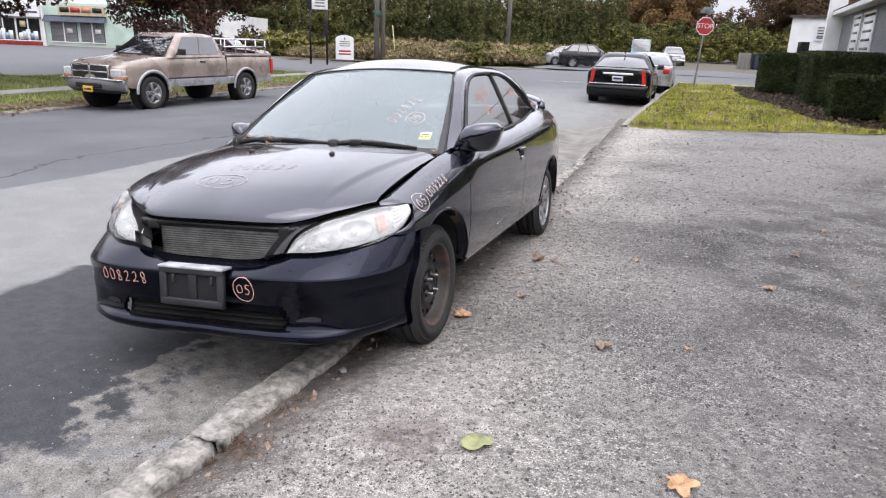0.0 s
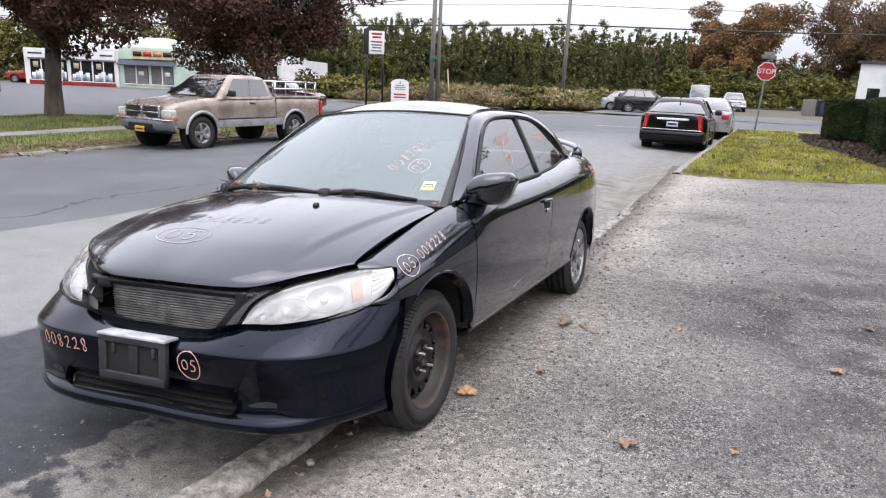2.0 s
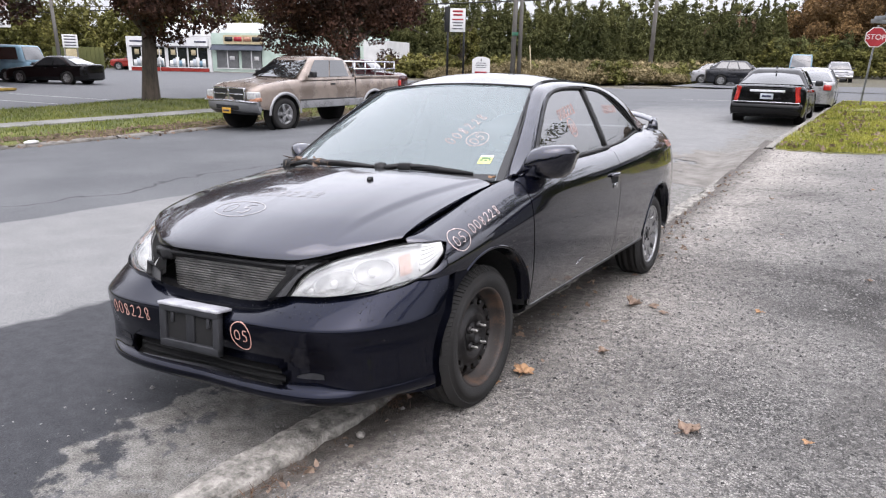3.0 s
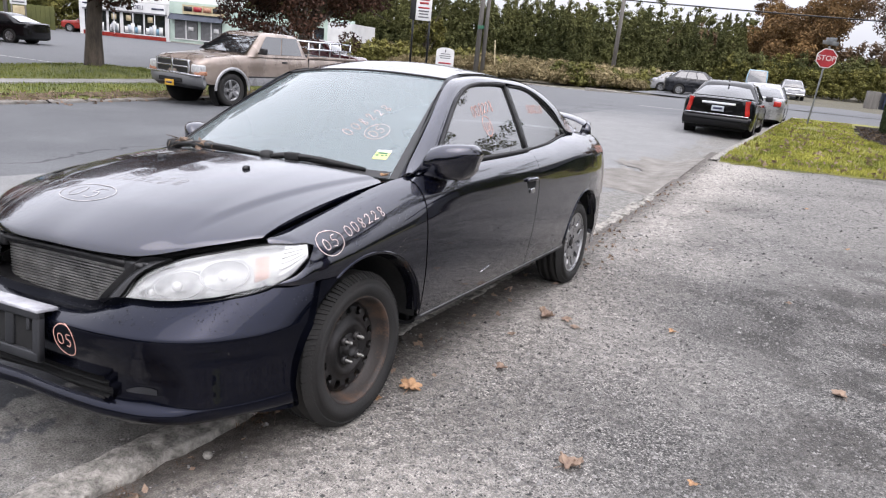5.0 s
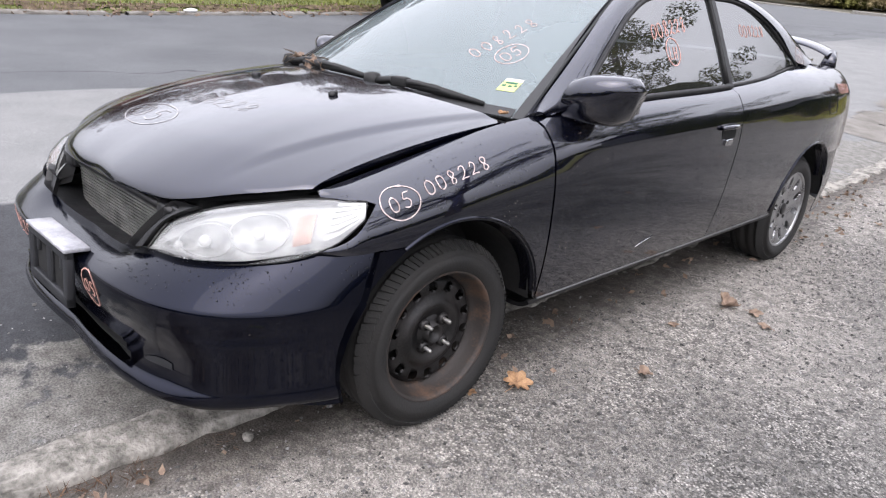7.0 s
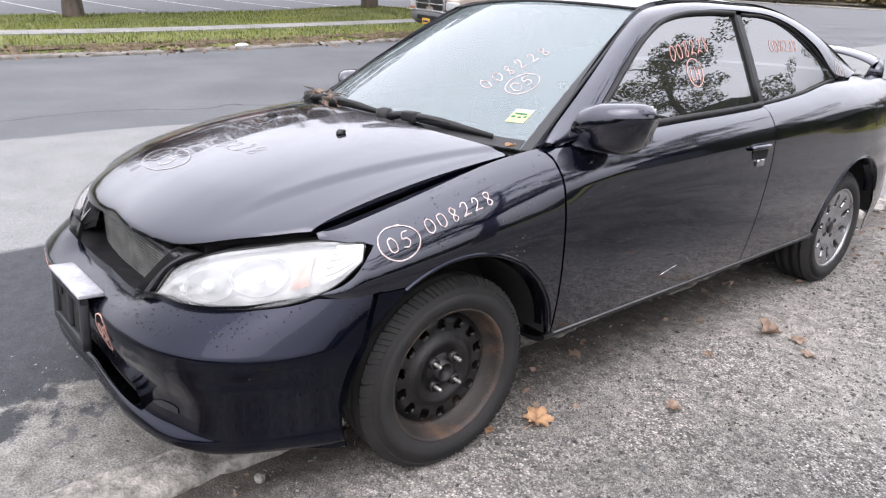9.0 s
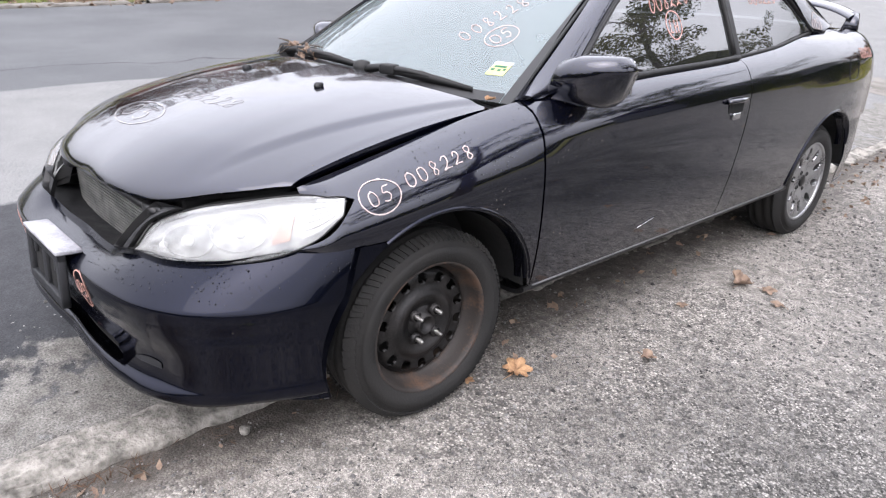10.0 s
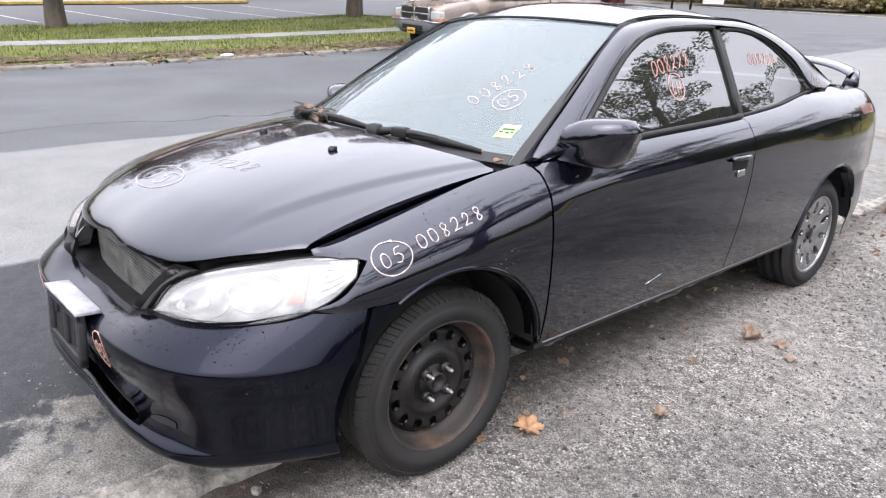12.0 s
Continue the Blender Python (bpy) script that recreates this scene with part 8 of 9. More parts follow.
def pole(label, x, y, z, h, r, lamp=False, mat=WOOD_POLE, lean=0.0):
    p = thing("utility_pole" if not lamp else "street_lamp", label, "pole", pose(x, y, z, 0, lean, 0))
    bm = bmesh.new()
    add_tube(bm, (0, 0, -0.4), (0, 0, h), r, r * 0.72, 16)
    part("pole", bm, mat, p)
    if lamp:
        bm = bmesh.new()
        add_sweep(bm, [(0, 0, h - 0.6), (0.5, -0.5, h - 0.1), (1.2, -1.2, h)], 0.05, 8)
        part("arm", bm, METAL_POLE, p)
        part("lamp_head", box((-0.18, -0.4, -0.09), (0.18, 0.35, 0.09), 0.06, pose(1.4, -1.4, h, 0, 0, 45)), METAL_POLE, p)
    return p


pole("weathered grey wooden utility pole with a street sign", -21.0, 44.4, -0.1, 11, 0.19, lean=0.6)
pole("second wooden utility pole beside the first", -20.6, 44.7, -0.1, 10.5, 0.16, lean=0.0)
pole("slender pale street lamp pole across the main road", -16.2, 64.0, 0.2, 11.0, 0.22, True, WOOD_POLE, 0.3)
pole("wooden utility pole behind the parking lot", -67, 36.5, -0.5, 11, 0.19, lean=-3.0)
pole("thin yellow marker post in the weeds", -20.6, 47.0, -0.1, 2.6, 0.05, lean=-6, mat=SIGN_TAN)
bm = box((-0.02, -0.45, 0), (0.02, 0.45, 0.24), 0.005, pose(-20.7, 44.0, 3.1, 0, 0, 55))
whole("street_name_sign", bm, SIGN_GREEN, "green street name sign on the wooden utility pole", "road sign")


def wire(label, a, b, sag, r=0.02):
    bm = bmesh.new()
    a, b = Vector(a), Vector(b)
    pts = []
    for k in range(25):
        t = k / 24
        p = a.lerp(b, t)
        p.z -= sag * 4 * t * (1 - t)
        pts.append(p)
    add_sweep(bm, pts, r, 5)
    whole("power_line", bm, BLACK_METAL, label, "cable", group="power lines over the main road")


wire("thick black cable strung along the main road", (-90, 42, 6.0), (-16.4, 64.0, 7.4), 0.5, 0.07)
wire("thick black cable strung along the main road", (-16.4, 64.0, 7.4), (60, 74, 7.8), 0.6, 0.06)
wire("thin power line along the main road", (-90, 42, 8.6), (-16.4, 64.0, 9.2), 0.5, 0.025)
wire("thin power line along the main road", (-16.4, 64.0, 9.2), (60, 74, 9.4), 0.7, 0.025)
wire("thin power line over the street corner", (-21.0, 44.4, 9.8), (60, 60, 10.5), 0.7, 0.025)
wire("service cable above the parking lot", (-67.4, 36.5, 5.6), (-21.0, 44.4, 7.5), 0.8, 0.03)
wire("service cable behind the brick shop", (-67.3, 36.5, 5.0), (-90, 0, 5.2), 0.6, 0.03)


# ---- buildings ----
def wall_box(parent, name, lo, hi, mat, bevel=0.0, label=""):
    return part(name, box(lo, hi, bevel), mat, parent, label, smooth=False)


# shop row: its front runs along local x, facing -y
row = thing("shop_row", "low row of white and mint-green shop fronts with a deli", "building", pose(-51.4, 43.0, camber(-51) - 0.05, 0, 0, 19))
wall_box(row, "wall", (-10.0, 0.0, 0), (-0.8, 8, 3.3), WHITE_PAINT, label="white deli front")
wall_box(row, "wall", (-0.8, 0.15, 0), (6.2, 8, 3.7), MINT, label="mint-green shop front")
wall_box(row, "wall", (6.2, 0.05, 0), (14.5, 8, 3.6), MINT)
wall_box(row, "wall", (14.5, 0.1, 0), (16.6, 8, 3.2), WHITE_PAINT)
wall_box(row, "roof", (-7.0, 2.0, 3.3), (3.0, 8.0, 4.7), WHITE_PAINT, 0.5, "pale gabled roof")
deli_sign = wall_box(row, "sign", (-9.6, -0.25, 2.45), (-1.0, -0.05, 3.25), WHITE_PAINT)
letters("lettering", "MARKET & DELI", 0.52, SIGN_BLUE, deli_sign, pose(-5.0, -0.28, 2.86))
for x, w in ((-8.7, 1.4), (-1.75, 1.2)):
    part("text_bar", box((x - w / 2, -0.29, 2.78), (x + w / 2, -0.25, 2.92)), SIGN_BLUE, deli_sign)
# grey band stands in for the shade below the sign
part("fascia_shade", box((-9.5, -0.22, 2.3), (-1.0, -0.02, 2.45), 0.01), SIGN_GREY, row, "dark grey band for the shade under the sign")
part("plinth", box((-9.6, -0.09, 0.0), (-1.1, -0.01, 0.42), 0.01), RED_PAINT, row, "red painted plinth")
awn = bmesh.new()
add_grid(awn, lambda u, v: (-0.7 + 5.4 * u, 0.1 - 0.5 * v, 2.62 - 0.5 * v), 6, 3, 0.05)
part("awning", awn, AWNING, row, "faded blue awning")
for lo, hi in (((-9.4, -0.06, 0.5), (-7.2, 0.03, 2.3)), ((-6.9, -0.06, 0.05), (-5.8, 0.03, 2.3)), ((-5.4, -0.06, 0.5), (-3.4, 0.03, 2.3)), ((-3.2, -0.06, 0.5), (-1.2, 0.03, 2.3)), ((-0.3, 0.1, 0.5), (2.0, 0.18, 2.1)), ((2.3, 0.1, 0.5), (4.4, 0.18, 2.1)), ((7.0, 0.0, 0.05), (8.0, 0.08, 2.4)), ((8.4, 0.0, 0.9), (11.4, 0.08, 2.5)), ((12.2, 0.0, 1.6), (14.2, 0.08, 2.6))):
    win = wall_box(row, "window", lo, hi, FAR_GLASS)
    xm = (lo[0] + hi[0]) / 2
    part("window_frame", box((xm - 0.05, lo[1] - 0.03, lo[2]), (xm + 0.05, lo[1] + 0.02, hi[2])), WHITE_PAINT, win, smooth=False)
    part("window_sill", box((lo[0] - 0.05, lo[1] - 0.06, lo[2] - 0.08), (hi[0] + 0.05, lo[1] + 0.02, lo[2])), WHITE_PAINT, win, smooth=False)
    if lo[0] < -2:
        for k in range(5):
            px, ph = lo[0] + 0.12 + (hi[0] - lo[0] - 0.5) * k / 4.6, 0.55 + 0.3 * ((k * 7) % 3) / 2
            part("poster", box((px, lo[1] - 0.02, 0.56), (px + 0.38, lo[1] - 0.01, 0.56 + ph)), (WHITE_PAINT, PLATE_PALE, WHITE_PAINT, BLUE_PAINT, WHITE_PAINT)[k], win)
        part("poster", box((lo[0] + 0.3, lo[1] - 0.02, 1.6), (lo[0] + 0.8, lo[1] - 0.01, 2.1)), SIGN_TAN, win)
    elif lo[0] < 3 or 8 < lo[0] < 9:
        for k in range(14):
            z = lo[2] + 0.03 + (hi[2] - lo[2] - 0.05) * k / 14
            part("shutter_slat", box((lo[0] + 0.04, lo[1] - 0.025, z), (hi[0] - 0.04, lo[1] - 0.006, z + (hi[2] - lo[2]) / 14 - 0.012)), SHUTTER, win)
        part("notice", box((xm + 0.25, lo[1] - 0.04, 1.25), (xm + 0.75, lo[1] - 0.027, 1.6)), WHITE_PAINT, win)
sg = wall_box(row, "sign", (0.6, -0.05, 2.7), (4.6, 0.12, 3.5), SIGN_TAN)
for k in range(4):
    part("text_bar", box((0.75 + 0.95 * k, -0.09, 2.95), (1.55 + 0.95 * k, -0.04, 3.35)), (BLACK_METAL, SIGN_RED, AMBER, BLACK_METAL)[k], sg)
fence = thing("fence", "dark green board fence beside the deli", "fence", pose(-66.5, 39.0, carpark_z(-66, 36), 0, 0, 20))
for k in range(12):
    part("board", box((-4 + 0.5 * k, 0, 0), (-3.53 + 0.5 * k, 0.06, 2.2), 0.01), CONIFER, fence)
# A-frame and board sign by the lot
board2 = thing("notice_board", "white lettered sign board on posts behind the lot", "sign", pose(-58.0, 32.5, -0.4, 0, 0, 60))
part("panel", box((-0.6, -0.06, 2.1), (0.6, 0.06, 3.2), 0.02), WHITE_PAINT, board2)
for z in (3.0, 2.75, 2.5, 2.25):
    part("text_bar", box((-0.45, -0.075, z), (0.45, -0.058, z + 0.11)), SIGN_GREY, board2)
part("lower_panel", box((-0.42, -0.05, 1.3), (0.42, 0.05, 2.0), 0.02), SIGN_TAN, board2)
for x in (-0.5, 0.5):
    part("post", box((x - 0.05, -0.05, -0.2), (x + 0.05, 0.05, 3.1)), WOOD_POLE, board2)

# brick grocery at the edge of the lot
grocery = thing("brick_shop", "red brick shop corner under a white lettered sign", "building", pose(-33.5, 14.6, carpark_z(-34, 14), 0, 0, 62))
wall_box(grocery, "wall", (-9, 0, -0.2), (-1.0, 7, 3.0), BRICK)
bm = bmesh.new()
for r_ in range(37):
    for c_ in range(12):
        x0 = -3.6 + 0.22 * c_ + (0.11 if r_ % 2 else 0)
        if x0 + 0.205 < -0.996:
            add_box(bm, (x0, -0.012, 0.02 + 0.078 * r_), (x0 + 0.205, 0.01, 0.085 + 0.078 * r_))
bricks = part("brick_courses", bm, BRICK, grocery, smooth=False)
tagged(bricks, kind="stuff")
wall_box(grocery, "window", (-5.5, -0.03, 0.4), (-3.0, 0.02, 2.2), FAR_GLASS)
fascia = wall_box(grocery, "sign", (-9, -0.5, 2.77), (0.79, -0.2, 3.7), WHITE_PAINT)
wall_box(grocery, "roof", (-9, -0.45, 3.7), (0.6, 7, 4.5), FADED_RED, 0.05, "faded pink sign roof")
letters("lettering", "GROCERY", 0.36, BLACK_METAL, fascia, pose(-0.3, -0.51, 3.27))
letters("lettering", "BARGAINS", 0.34, BLACK_METAL, fascia, pose(-0.3, -0.51, 2.95))
bin_ = thing("litter_bin", "grey litter bin beside the brick shop", "bin", pose(-33.3, 14.2, carpark_z(-34, 14)))
bm = bmesh.new()
add_lathe(bm, [(0.0, 0.22), (0.02, 0.24), (0.8, 0.28), (0.86, 0.29), (0.95, 0.24), (1.0, 0.02)], 20, "Z")
part("body", bm, GREY_BUMPER, bin_)

# grey-sided house and white building on the near right
house = thing("house", "grey clapboard house with white eaves and a pale chimney", "house", pose(7.62, 33.0, 0.15, 0, 0, -92.4))
wall_box(house, "wall", (-0.05, 0.0, 0), (16, 6, 3.2), SIDING)
for k in range(22):
    part("clapboard", box((0.0, -0.045, 0.15 + 0.135 * k), (16, 0.0, 0.28 + 0.135 * k), 0.0, None), SIDING, house, smooth=False)
bm = bmesh.new()
add_box(bm, (-0.2, -0.5, 3.08), (16.4, 0.1, 3.3), 0.02)
part("eave", bm, WHITE_PAINT, house, "white eave")
bm = bmesh.new()
add_grid(bm, lambda u, v: (-0.25 + 16.7 * u, -0.52 + 3.7 * v, 3.29 + 1.7 * v), 12, 8, 0.08)
add_grid(bm, lambda u, v: (-0.25 + 16.7 * u, 6.9 - 3.7 * v, 3.29 + 1.7 * v), 12, 8, 0.08, flip=True)
part("roof", bm, SHINGLE, house)
chim = part("chimney", box((-0.62, -0.66, 0), (-0.06, 0.02, 5.5), 0.02), WHITE_PAINT, house, "pale rendered chimney", smooth=False)
part("chimney_cap", box((-0.67, -0.71, 5.5), (-0.01, 0.07, 5.6), 0.03), WHITE_PAINT, chim, smooth=False)
for x0, x1 in ((3.6, 5.4), (6.0, 8.4)):
    win = wall_box(house, "window", (x0, -0.07, 1.0), (x1, 0.02, 2.85), FAR_GLASS)
    for lo, hi in (((x0 - 0.08, -0.1, 0.92), (x1 + 0.08, -0.05, 1.0)), ((x0 - 0.08, -0.1, 2.85), (x1 + 0.08, -0.05, 2.93)), ((x0 - 0.08, -0.1, 0.92), (x0, -0.05, 2.93)), ((x1, -0.1, 0.92), (x1 + 0.08, -0.05, 2.93))):
        part("window_frame", box(lo, hi), WHITE_PAINT, win, smooth=False)
    part("poster", box((x0 + 0.08, -0.085, 1.1), (x1 - 0.08, -0.072, 2.75)), WHITE_PAINT, win)
    for z in (2.5, 2.2, 1.9, 1.6, 1.3):
        part("text_bar", box((x0 + 0.3, -0.09, z), (x1 - 0.3, -0.084, z + 0.09)), SIGN_GREY if z != 1.9 else SIGN_BLUE, win)
white_b = thing("white_building", "low white building with a small lettered sign", "building", pose(6.45, 42.0, 0.1, 0, 0, -12))
wall_box(white_b, "wall", (0, 0, -0.1), (9, 7, 3.4), WHITE_PAINT)
wall_box(white_b, "roof", (-0.15, -0.15, 3.4), (9.1, 7.1, 3.55), SHINGLE)
wall_box(white_b, "window", (0.5, -0.04, 0.9), (1.1, 0.02, 2.1), FAR_GLASS)
ws = wall_box(white_b, "sign", (1.3, -0.1, 2.2), (2.3, 0.0, 3.1), WHITE_PAINT)
for z in (2.85, 2.7, 2.55, 2.4, 2.3):
    part("text_bar", box((1.38, -0.12, z), (2.22, -0.09, z + 0.07)), SIGN_GREY, ws)
dump = thing("dumpster", "dark blue steel dumpster across the main road", "dumpster", pose(7.6, 66.0, -0.06, 0, 0, 8))
part("body", box((-1.4, -0.8, 0.1), (1.4, 0.8, 1.35), 0.05), DUMPSTER, dump)
part("lid", box((-1.45, -0.85, 1.35), (1.45, 0.85, 1.45), 0.03), BLACK_PLASTIC, dump)
part("notice", box((0.6, -0.82, 0.75), (1.0, -0.79, 1.1)), WHITE_PAINT, dump)
part("post", box((-2.6, -0.6, 0), (-1.7, 0.4, 1.5), 0.03), WOOD_POLE, dump)


# ---- chalk marks on the coupe ----
from mathutils.bvhtree import BVHTree

GLYPHS = {
    "0": [[(0.5, 1.0), (0.2, 0.9), (0.05, 0.5), (0.2, 0.1), (0.5, 0.0), (0.8, 0.12), (0.92, 0.5), (0.78, 0.88), (0.48, 1.0)]],
    "8": [[(0.75, 0.85), (0.5, 1.0), (0.2, 0.85), (0.28, 0.62), (0.6, 0.45), (0.8, 0.22), (0.55, 0.0), (0.25, 0.15), (0.4, 0.42), (0.7, 0.65), (0.78, 0.85)]],
    "2": [[(0.1, 0.78), (0.3, 0.98), (0.65, 0.92), (0.7, 0.65), (0.4, 0.3), (0.08, 0.04), (0.4, 0.1), (0.9, 0.05)]],
    "5": [[(0.85, 1.0), (0.35, 0.95), (0.25, 0.6), (0.6, 0.62), (0.78, 0.35), (0.55, 0.03), (0.15, 0.08)]],
    "L": [[(0.2, 1.0), (0.18, 0.05), (0.8, 0.08)]],
    "H": [[(0.1, 1.0), (0.12, 0.0)], [(0.82, 1.0), (0.8, 0.0)], [(0.1, 0.5), (0.82, 0.52)]],
    "O": [[(math.cos(a) * 0.5 + 0.5, math.sin(a) * 0.5 + 0.5) for a in np.linspace(1.2, 1.2 + 2 * math.pi + 0.25, 30)]],
}


def mesh_tree(ob):
    me = ob.data
    return BVHTree.FromPolygons([v.co.copy() for v in me.vertices], [tuple(p.vertices) for p in me.polygons])


def chalk(parent, label, marks, origin, right, up, toward, material, width=0.0055, wobble=0.06, seed=1):
    """Handwritten strokes laid on a panel. marks: (sign, left, foot, width, height) in metres on the plane of right and up."""
    rnd = random.Random(seed)
    tree_ = mesh_tree(parent)
    o, rt, upv, to = (Vector(p) for p in (origin, right, up, toward))
    rt, upv, to = rt.normalized(), upv.normalized(), to.normalized()
    for sign, lx, fy, w, h in marks:
        bm = bmesh.new()
        wob = wobble * (0.35 if sign == "O" else 1.0)
        for stroke in GLYPHS[sign]:
            pick = stroke[::3] + [stroke[-1]] if sign == "O" else stroke
            cv = curve([(a + rnd.uniform(-wob, wob), b + rnd.uniform(-wob, wob)) for a, b in pick])
            n = 44 if sign == "O" else max(14, int(len(stroke) * 5))
            pts = []
            for k in range(n + 1):
                a, b = cv(k / n)
                q = o + rt * (lx + a * w) + upv * (fy + b * h)
                hit, nrm, _, _ = tree_.ray_cast(q - to * 0.5, to, 1.2)
                if hit is not None:
                    if nrm.dot(to) > 0:
                        nrm = -nrm
                    pts.append((hit + nrm * 0.0012, nrm))
            for k in range(len(pts) - 1):
                (p, n0), (q, n1) = pts[k], pts[k + 1]
                d = q - p
                if d.length < 1e-5 or d.length > 0.06:
                    continue
                e = d.normalized() * width * 0.35
                w0 = width * (0.75 + 0.5 * rnd.random()) * 0.5
                s0 = n0.cross(d).normalized() * w0
                f = [bm.verts.new(x) for x in (p - s0 - e, q - s0 + e, q + s0 + e, p + s0 - e)]
                t = [bm.verts.new(v.co + n0 * 0.0006) for v in f]
                bm.faces.new(t)
                for i in range(4):
                    bm.faces.new((f[i], f[(i + 1) % 4], t[(i + 1) % 4], t[i]))
        part("chalk_ring" if sign == "O" else "chalk_digit", bm, material, parent, label, smooth=False)


def number(x, y, h, w, gap, text="008228", rise=0.0, grow=0.0):
    return [(c, x + gap * k, y + rise * k, w, h * (1 + grow * k)) for k, c in enumerate(text)]


def of_coupe(name, side=1):
    """A part of the coupe by its kind and side."""
    got = [o for o in coupe.children_recursive if o.name.split(".")[0] == name]
    return max(got, key=lambda o: side * sum(v.co.x for v in o.data.vertices) / len(o.data.vertices)) if side else got[0]


fender_l, door_l = of_coupe("fender"), of_coupe("door")
chalk(fender_l, "chalked 05 in a ring", [("O", -0.06, -0.045, 0.118, 0.09), ("0", -0.036, -0.02, 0.028, 0.038), ("5", 0.002, -0.018, 0.034, 0.04)], (0.85, -0.199, 0.770), (0.0, 1, 0.12), (-0.55, -0.08, 1), (-1, 0.06, -0.35), CHALK, 0.003, 0.04, 2)
chalk(fender_l, "chalked 008228", number(0, 0, 0.036, 0.029, 0.041, rise=0.0), (0.85, -0.114, 0.776), (0, 1, 0.22), (-0.55, -0.08, 1), (-1, 0.06, -0.35), CHALK, 0.003, 0.05, 3)
chalk(hood, "chalked 05 in a ring", [("O", -0.13, -0.055, 0.26, 0.125), ("0", -0.075, -0.028, 0.06, 0.07), ("5", 0.005, -0.028, 0.075, 0.07)], (-0.085, -0.50, 1.1), (1, 0.02, 0), (0.05, 1, 0), (0, 0.0, -1), CHALK_FAINT, 0.0026, 0.03, 4)
chalk(hood, "smeared chalked number", number(0, 0, 0.06, 0.042, 0.056, grow=0.0), (-0.13, -0.375, 1.1), (1, 0.16, 0), (0.05, 1, 0), (0, 0, -1), CHALK_FAINT, 0.0016, 0.12, 5)
chalk(bumper, "red chalked 05 in a ring", [("O", -0.05, -0.055, 0.095, 0.11), ("0", -0.033, -0.015, 0.026, 0.035), ("5", 0.0, -0.022, 0.03, 0.045)], (0.228, -1.0, 0.446), (1, 0, 0), (0, 0, 1), (0, 1, 0), CHALK_RED, 0.0034, 0.05, 6)
chalk(bumper, "red chalked 008228", number(0, 0, 0.050, 0.032, 0.046, rise=0.0), (-0.525, -1.0, 0.432), (1, 0.0, 0), (0, 0, 1), (0, 1, 0), CHALK_RED, 0.0034, 0.06, 7)
chalk(screen, "chalked 008228", number(0, 0, 0.06, 0.03, 0.0495, rise=0.0), (0.36, 0.472, 1.065), (0.24, 0.84, 0.48), (-0.93, 0.33, 0.16), (0, 0.65, -0.75), CHALK, 0.003, 0.07, 8)
chalk(screen, "chalked 05 in a ring", [("O", -0.062, -0.05, 0.124, 0.10), ("0", -0.042, -0.026, 0.036, 0.05), ("5", 0.0, -0.024, 0.04, 0.052)], (0.455, 0.575, 1.06), (0.3, 0.82, 0.47), (-0.92, 0.36, 0.16), (0, 0.65, -0.75), CHALK, 0.003, 0.03, 9)
win_l = [o for o in door_l.children if o.name.split(".")[0] == "window"][0]
chalk(win_l, "pink chalked 008228", number(0, 0, 0.055, 0.035, 0.047, rise=0.003), (1.0, 1.12, 1.165), (0, 1, 0.08), (-0.45, 0, 1), (-1, 0, 0), CHALK_RED, 0.003, 0.06, 10)
chalk(win_l, "pink chalked LH in a ring", [("O", -0.05, -0.055, 0.1, 0.11), ("L", -0.03, -0.03, 0.025, 0.05), ("H", 0.0, -0.03, 0.03, 0.05)], (1.0, 1.252, 1.122), (0, 1, 0.0), (-0.45, 0, 1), (-1, 0, 0), CHALK_RED, 0.003, 0.04, 11)
quarter_l = of_coupe("quarter_panel")
win_q = [o for o in quarter_l.children if o.name.split(".")[0] == "window"][0]
chalk(win_q, "pink chalked 008228", number(0, 0, 0.05, 0.035, 0.044, rise=0.0), (1.0, 1.88, 1.19), (0, 1, 0.0), (-0.45, 0, 1), (-1, 0, 0), CHALK_RED, 0.003, 0.07, 12)
pillar_l = of_coupe("roof_pillar")
chalk(pillar_l, "chalked 05 in a ring", [("O", -0.055, -0.055, 0.11, 0.11), ("0", -0.035, -0.03, 0.03, 0.05), ("5", 0.0, -0.03, 0.035, 0.055)], (1.0, 2.54, 1.13), (0, 1, 0.0), (-0.4, 0, 1), (-1, 0, -0.1), CHALK, 0.003, 0.05, 13)
chalk(quarter_l, "red chalked 008228", number(0, 0, 0.05, 0.03, 0.04), (1.1, 2.98, 0.985), (0, 1, 0.0), (-0.3, 0, 1), (-1, -0.2, -0.2), CHALK_RED, 0.003, 0.08, 14)

# sticker inside the windscreen's corner, drips and a bare scratch on the door
tr = mesh_tree(screen)


def on_screen(x, y, z):
    hit, nrm, _, _ = tr.ray_cast(Vector((x, y, z)) - Vector((0, 0.65, -0.75)) * 0.5, Vector((0, 0.65, -0.75)).normalized(), 2)
    return hit + Vector((0, -0.0012, 0.0014))


